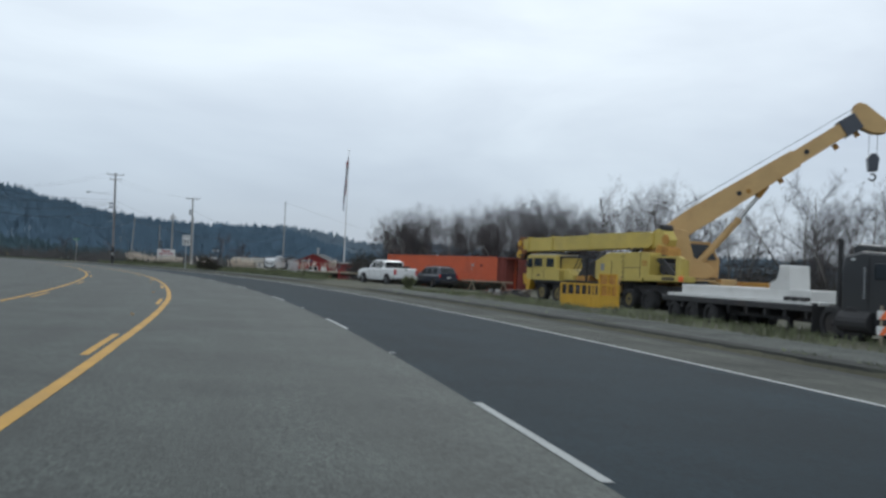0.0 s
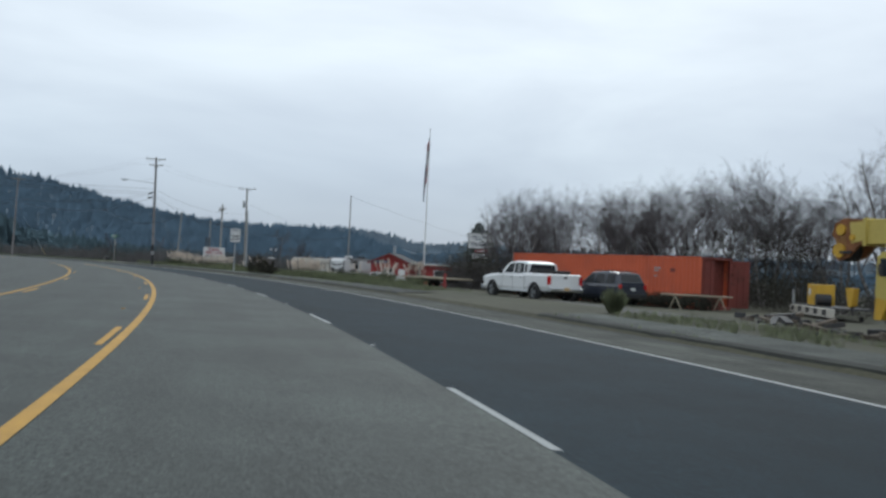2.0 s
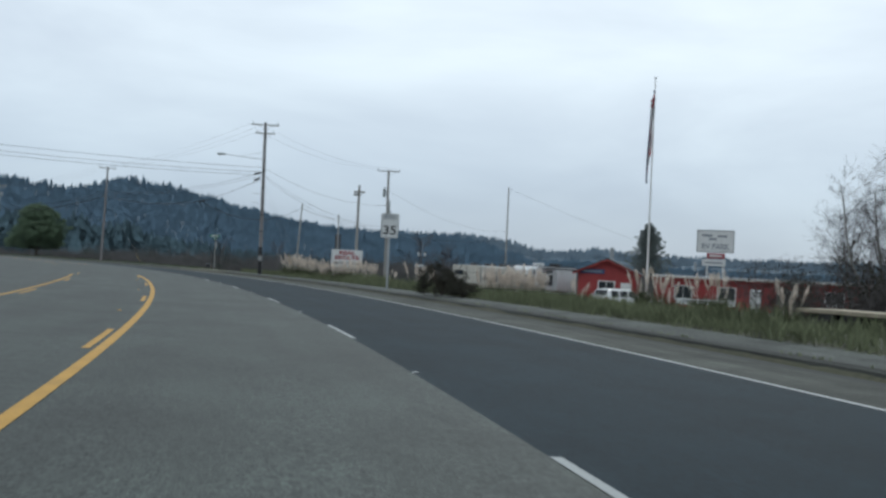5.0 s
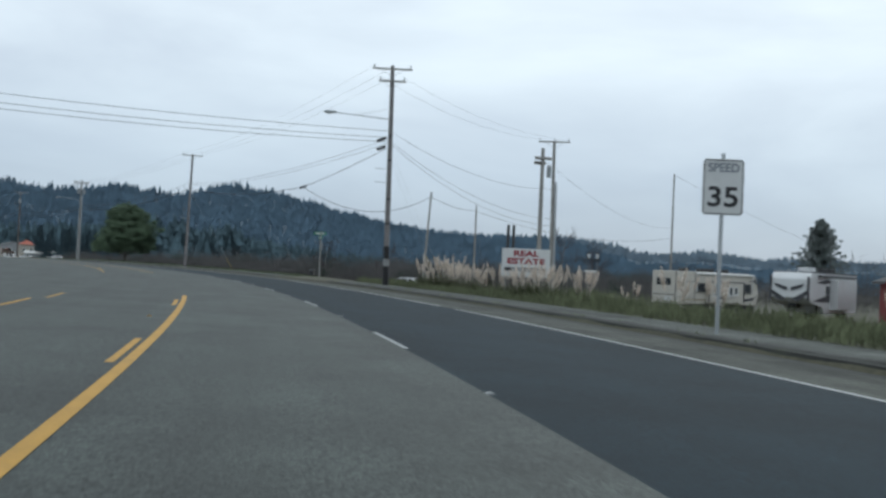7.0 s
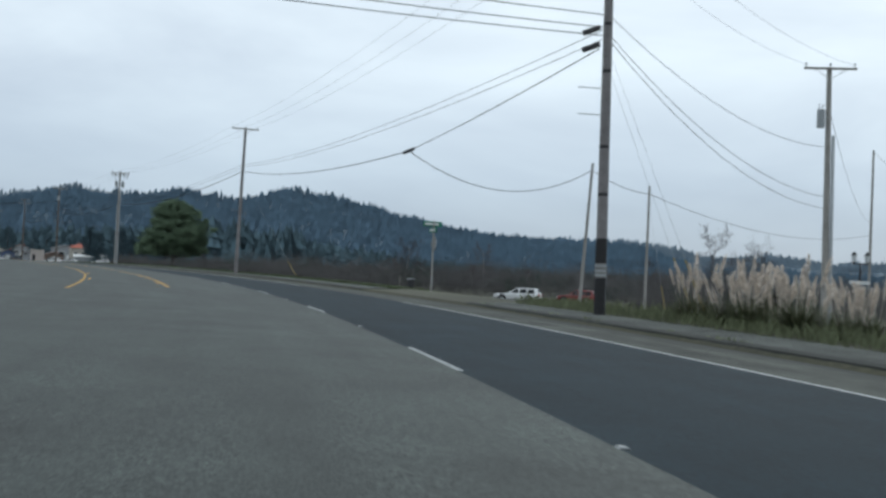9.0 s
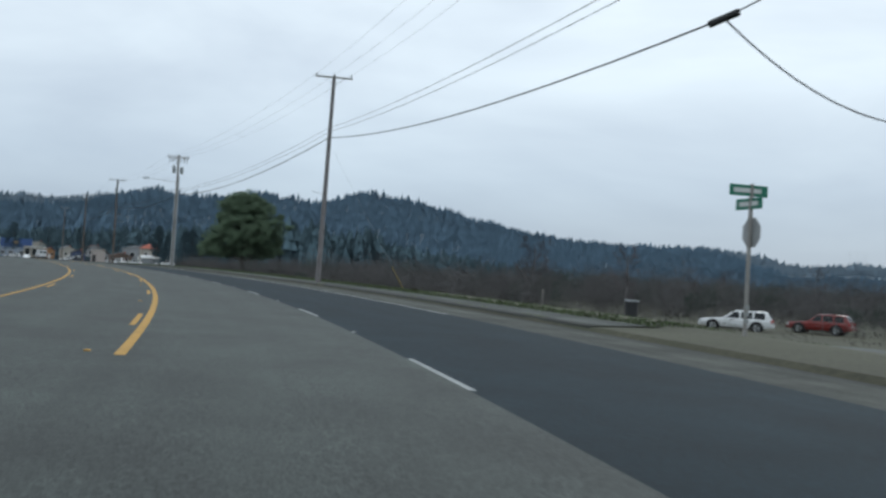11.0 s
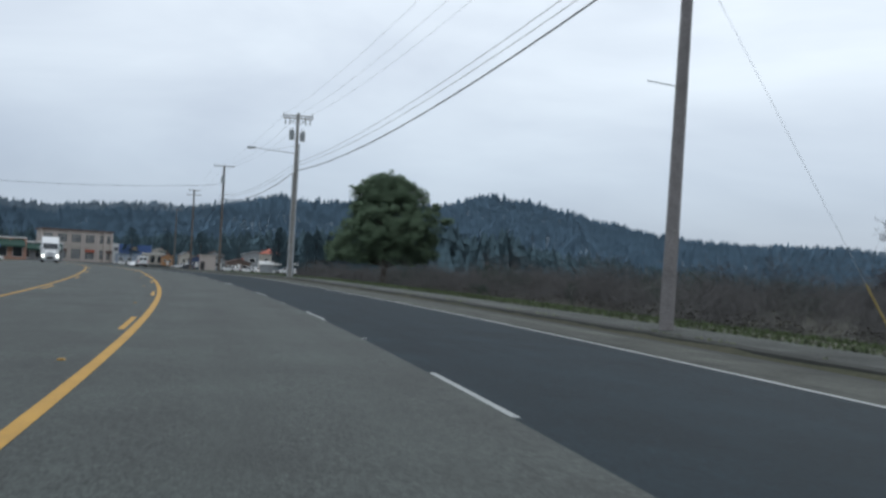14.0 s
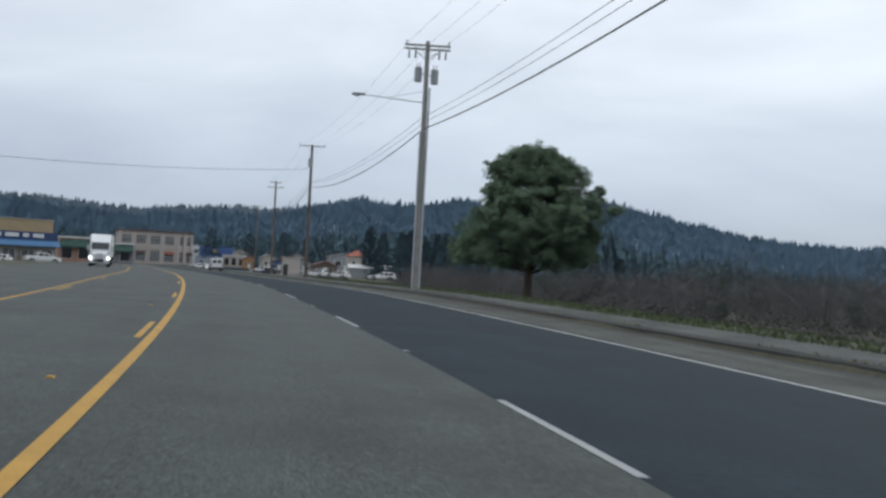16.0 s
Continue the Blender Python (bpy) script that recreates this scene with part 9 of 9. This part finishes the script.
def cottage(m, w, d, h, wall, roof, label, pitch=1.9):
    t = thing("house", label, "house", m)
    part("wall", PR([(0, 0), (w, 0), (w, h), (w / 2, h + pitch), (0, h)], 0, d), M[wall], t)
    for s in (0, 1):
        part("roof", PR([(w / 2, h + pitch + 0.02), ((w + 0.5) if s else -0.5, h - 0.1), ((w + 0.5) if s else -0.5, h + 0.08), (w / 2, h + pitch + 0.22)], -0.4, d + 0.4), M[roof], t)
    for x in (w * 0.27, w * 0.73):
        f = part("window", B((x, -0.03, h * 0.55), (w * 0.22, 0.1, h * 0.36), 0.01), M["trim_white"], t)
        part("pane", B((x, -0.09, h * 0.55), (w * 0.18, 0.02, h * 0.3)), M["glass"], f)
    part("door", B((w * 0.5, -0.03, 1.0), (0.9, 0.08, 2.0), 0.01), M["trim_white"], t)
    part("chimney", B((w * 0.7, d * 0.5, h + pitch * 0.9), (0.6, 0.6, 1.2), 0.02), M["tile_roof"], t)


def hip_house(m, w, h, rise, wall, roof, label):
    """A square house under a pyramid roof."""
    t = thing("house", label, "house", m)
    part("wall", B((w / 2, w / 2, h / 2), (w, w, h)), M[wall], t)
    bm = bmesh.new()
    o = 0.45
    base = [bm.verts.new(q) for q in ((-o, -o, h), (w + o, -o, h), (w + o, w + o, h), (-o, w + o, h))]
    top = bm.verts.new((w / 2, w / 2, h + rise))
    bm.faces.new(base[::-1])
    for k in range(4):
        bm.faces.new((base[k], base[(k + 1) % 4], top))
    part("roof", bm, M[roof], t)
    for x in (w * 0.28, w * 0.72):
        f = part("window", B((x, -0.03, h * 0.6), (w * 0.2, 0.1, h * 0.3), 0.01), M["trim_white"], t)
        part("pane", B((x, -0.09, h * 0.6), (w * 0.16, 0.02, h * 0.25)), M["glass"], f)
    part("door", B((w * 0.5, -0.03, 1.0), (0.9, 0.08, 2.0), 0.01), M["trim_white"], t)


hip_house(town(32.1, 290, -2.2, 6), 6.2, 5.8, 1.9, "pale_wall", "tile_roof", "cream house under a red pyramid roof")
cottage(town(34.2, 255, -2.1, 6), 6.6, 7, 2.4, "brown_wall", "roof_brown", "low brown house with a brown roof", 1.0)
cottage(town(33.2, 330, -1.5, 8), 11, 8, 4.8, "grey_wall", "roof_grey", "long grey-roofed house behind the low houses", 1.4)
cottage(town(35.2, 290, -2.3, 18), 5.0, 6, 2.8, "grey_wall", "roof_dark", "small grey house with a dark roof", 1.3)
cottage(town(37.2, 385, -2.9, 10), 5.5, 7, 4.6, "pale_wall", "roof_grey", "white two-storey house with a grey roof", 1.5)
cottage(town(38.3, 390, -2.9, 6), 4.4, 6, 3.6, "orange_wall", "roof_brown", "orange-fronted house near the road", 1.2)
cottage(town(36.6, 350, -2.6, 8), 5.0, 6, 3.0, "navy_wall", "roof_dark", "dark blue house near the road", 1.3)
cottage(town(38.9, 520, -1.0, 10), 9, 8, 4.5, "pale_wall", "roof_grey", "pale house among the trees on the slope", 2.0)
cottage(town(43.5, 540, -0.5, 5), 10, 8, 5, "grey_wall", "roof_dark", "grey house among the trees on the slope", 2.0)
cottage(town(32.6, 440, -1.5, 12), 8, 8, 4.5, "beige_wall", "roof_dark", "beige house on the slope above the road", 2.0)
cottage(town(35.6, 470, -1.5, 4), 9, 8, 4.5, "grey_wall", "roof_brown", "grey house on the slope above the road", 2.0)


def kiosk(m):
    t = thing("roadside_kiosk", "beige flat-roofed block with a dark doorway by the road", "kiosk", m)
    part("wall", B((1.5, 1.6, 1.7), (3.0, 3.2, 3.4), 0.03), M["beige_wall"], t)
    part("roof", B((1.5, 1.6, 3.46), (3.3, 3.5, 0.14), 0.02), M["pale_wall"], t)
    part("doorway", B((0.45, -0.02, 1.1), (0.8, 0.06, 2.1), 0.01), M["sign_black"], t)
    part("counter", B((2.0, -0.15, 0.6), (1.4, 0.35, 0.08), 0.01), M["pale_wall"], t)
    part("counter_base", B((2.0, -0.1, 0.28), (1.2, 0.22, 0.56), 0.01), M["pale_wall"], t)


kiosk(town(35.98, 165, -1.55, 4))
# dark firs past the big evergreen and between the houses
rng = random.Random(44)
for k in range(16):
    x, y = -186.0 + rng.uniform(-14, 14), 436.0 + rng.uniform(-14, 26)
    conifer(x, y, -2.6, rng.uniform(8.5, 13.5), rng.uniform(3.0, 4.4), 300 + k, "haze-tinted fir in the grove between the evergreen and the town", 9, 0.6, "conifer_mid")
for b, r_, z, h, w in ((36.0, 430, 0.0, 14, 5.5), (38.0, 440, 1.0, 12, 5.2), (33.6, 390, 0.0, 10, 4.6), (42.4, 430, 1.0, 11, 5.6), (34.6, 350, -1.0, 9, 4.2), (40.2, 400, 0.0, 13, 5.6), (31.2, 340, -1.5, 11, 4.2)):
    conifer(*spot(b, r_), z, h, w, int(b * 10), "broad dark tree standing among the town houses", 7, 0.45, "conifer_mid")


def box_trailer_shed(m):
    t = thing("long_shed", "long low white-roofed shed beside the road", "shed", m)
    part("wall", B((4.2, 2.0, 0.9), (8.4, 4, 1.8)), M["grey_wall"], t)
    part("roof", PR([(-0.3, 1.8), (2.0, 2.5), (4.3, 1.8), (4.3, 1.9), (2.0, 2.62), (-0.3, 1.9)], -0.3, 8.7, "x"), M["trim_white"], t)
    for k in range(4):
        part("door_panel", B((1.2 + 2.0 * k, -0.03, 0.8), (1.6, 0.06, 1.5), 0.01), M["grey_metal"], t)
    return t


box_trailer_shed(town(32.0, 228, -1.95, 3)).scale = (1.2,) * 3
# parked and moving cars in the town
for b, r, turn, paint, label in ((47.6, 235, 60, "white_car", "white car parked at the town shops"), (51.7, 178, 70, "white_car", "white car parked before the tan shop"), (46.0, 250, 65, "white_car", "white car standing near the corner building"), (40.2, 230, 170, "white_car", "white car coming along the road"), (40.9, 262, 95, "white_car", "white car standing before the blue shop"), (34.0, 180, 60, "white_car", "pale car parked by the brown house"), (32.7, 175, 70, "white_car", "pale car parked by the white-roofed shed"), (36.9, 215, 80, "blue_car", "dark blue car parked by the road"), (37.3, 240, 75, "white_car", "pale car parked by the road")):
    x, y = spot(b, r)
    suv(pose(x, y, -1.6 if r < 200 else -2.1, 0, 0, b + turn), label, paint, "saloon_car", L=4.5, H=1.5)
x, y = spot(49.4, 182)
pickup(pose(x, y, -1.45, 0, 0, 49.4 - 80), "white pickup truck parked before the shops")
x, y = spot(30.0, 150)
suv(pose(x, y, -1.2, 0, 0, 120), "silver car parked on the grass near the shed", "white_car", "saloon_car", L=4.4, H=1.45)
conifer(*spot(50.6, 190), -1.3, 3.2, 1.0, 77, "small dark street tree before the tan shop", 8)
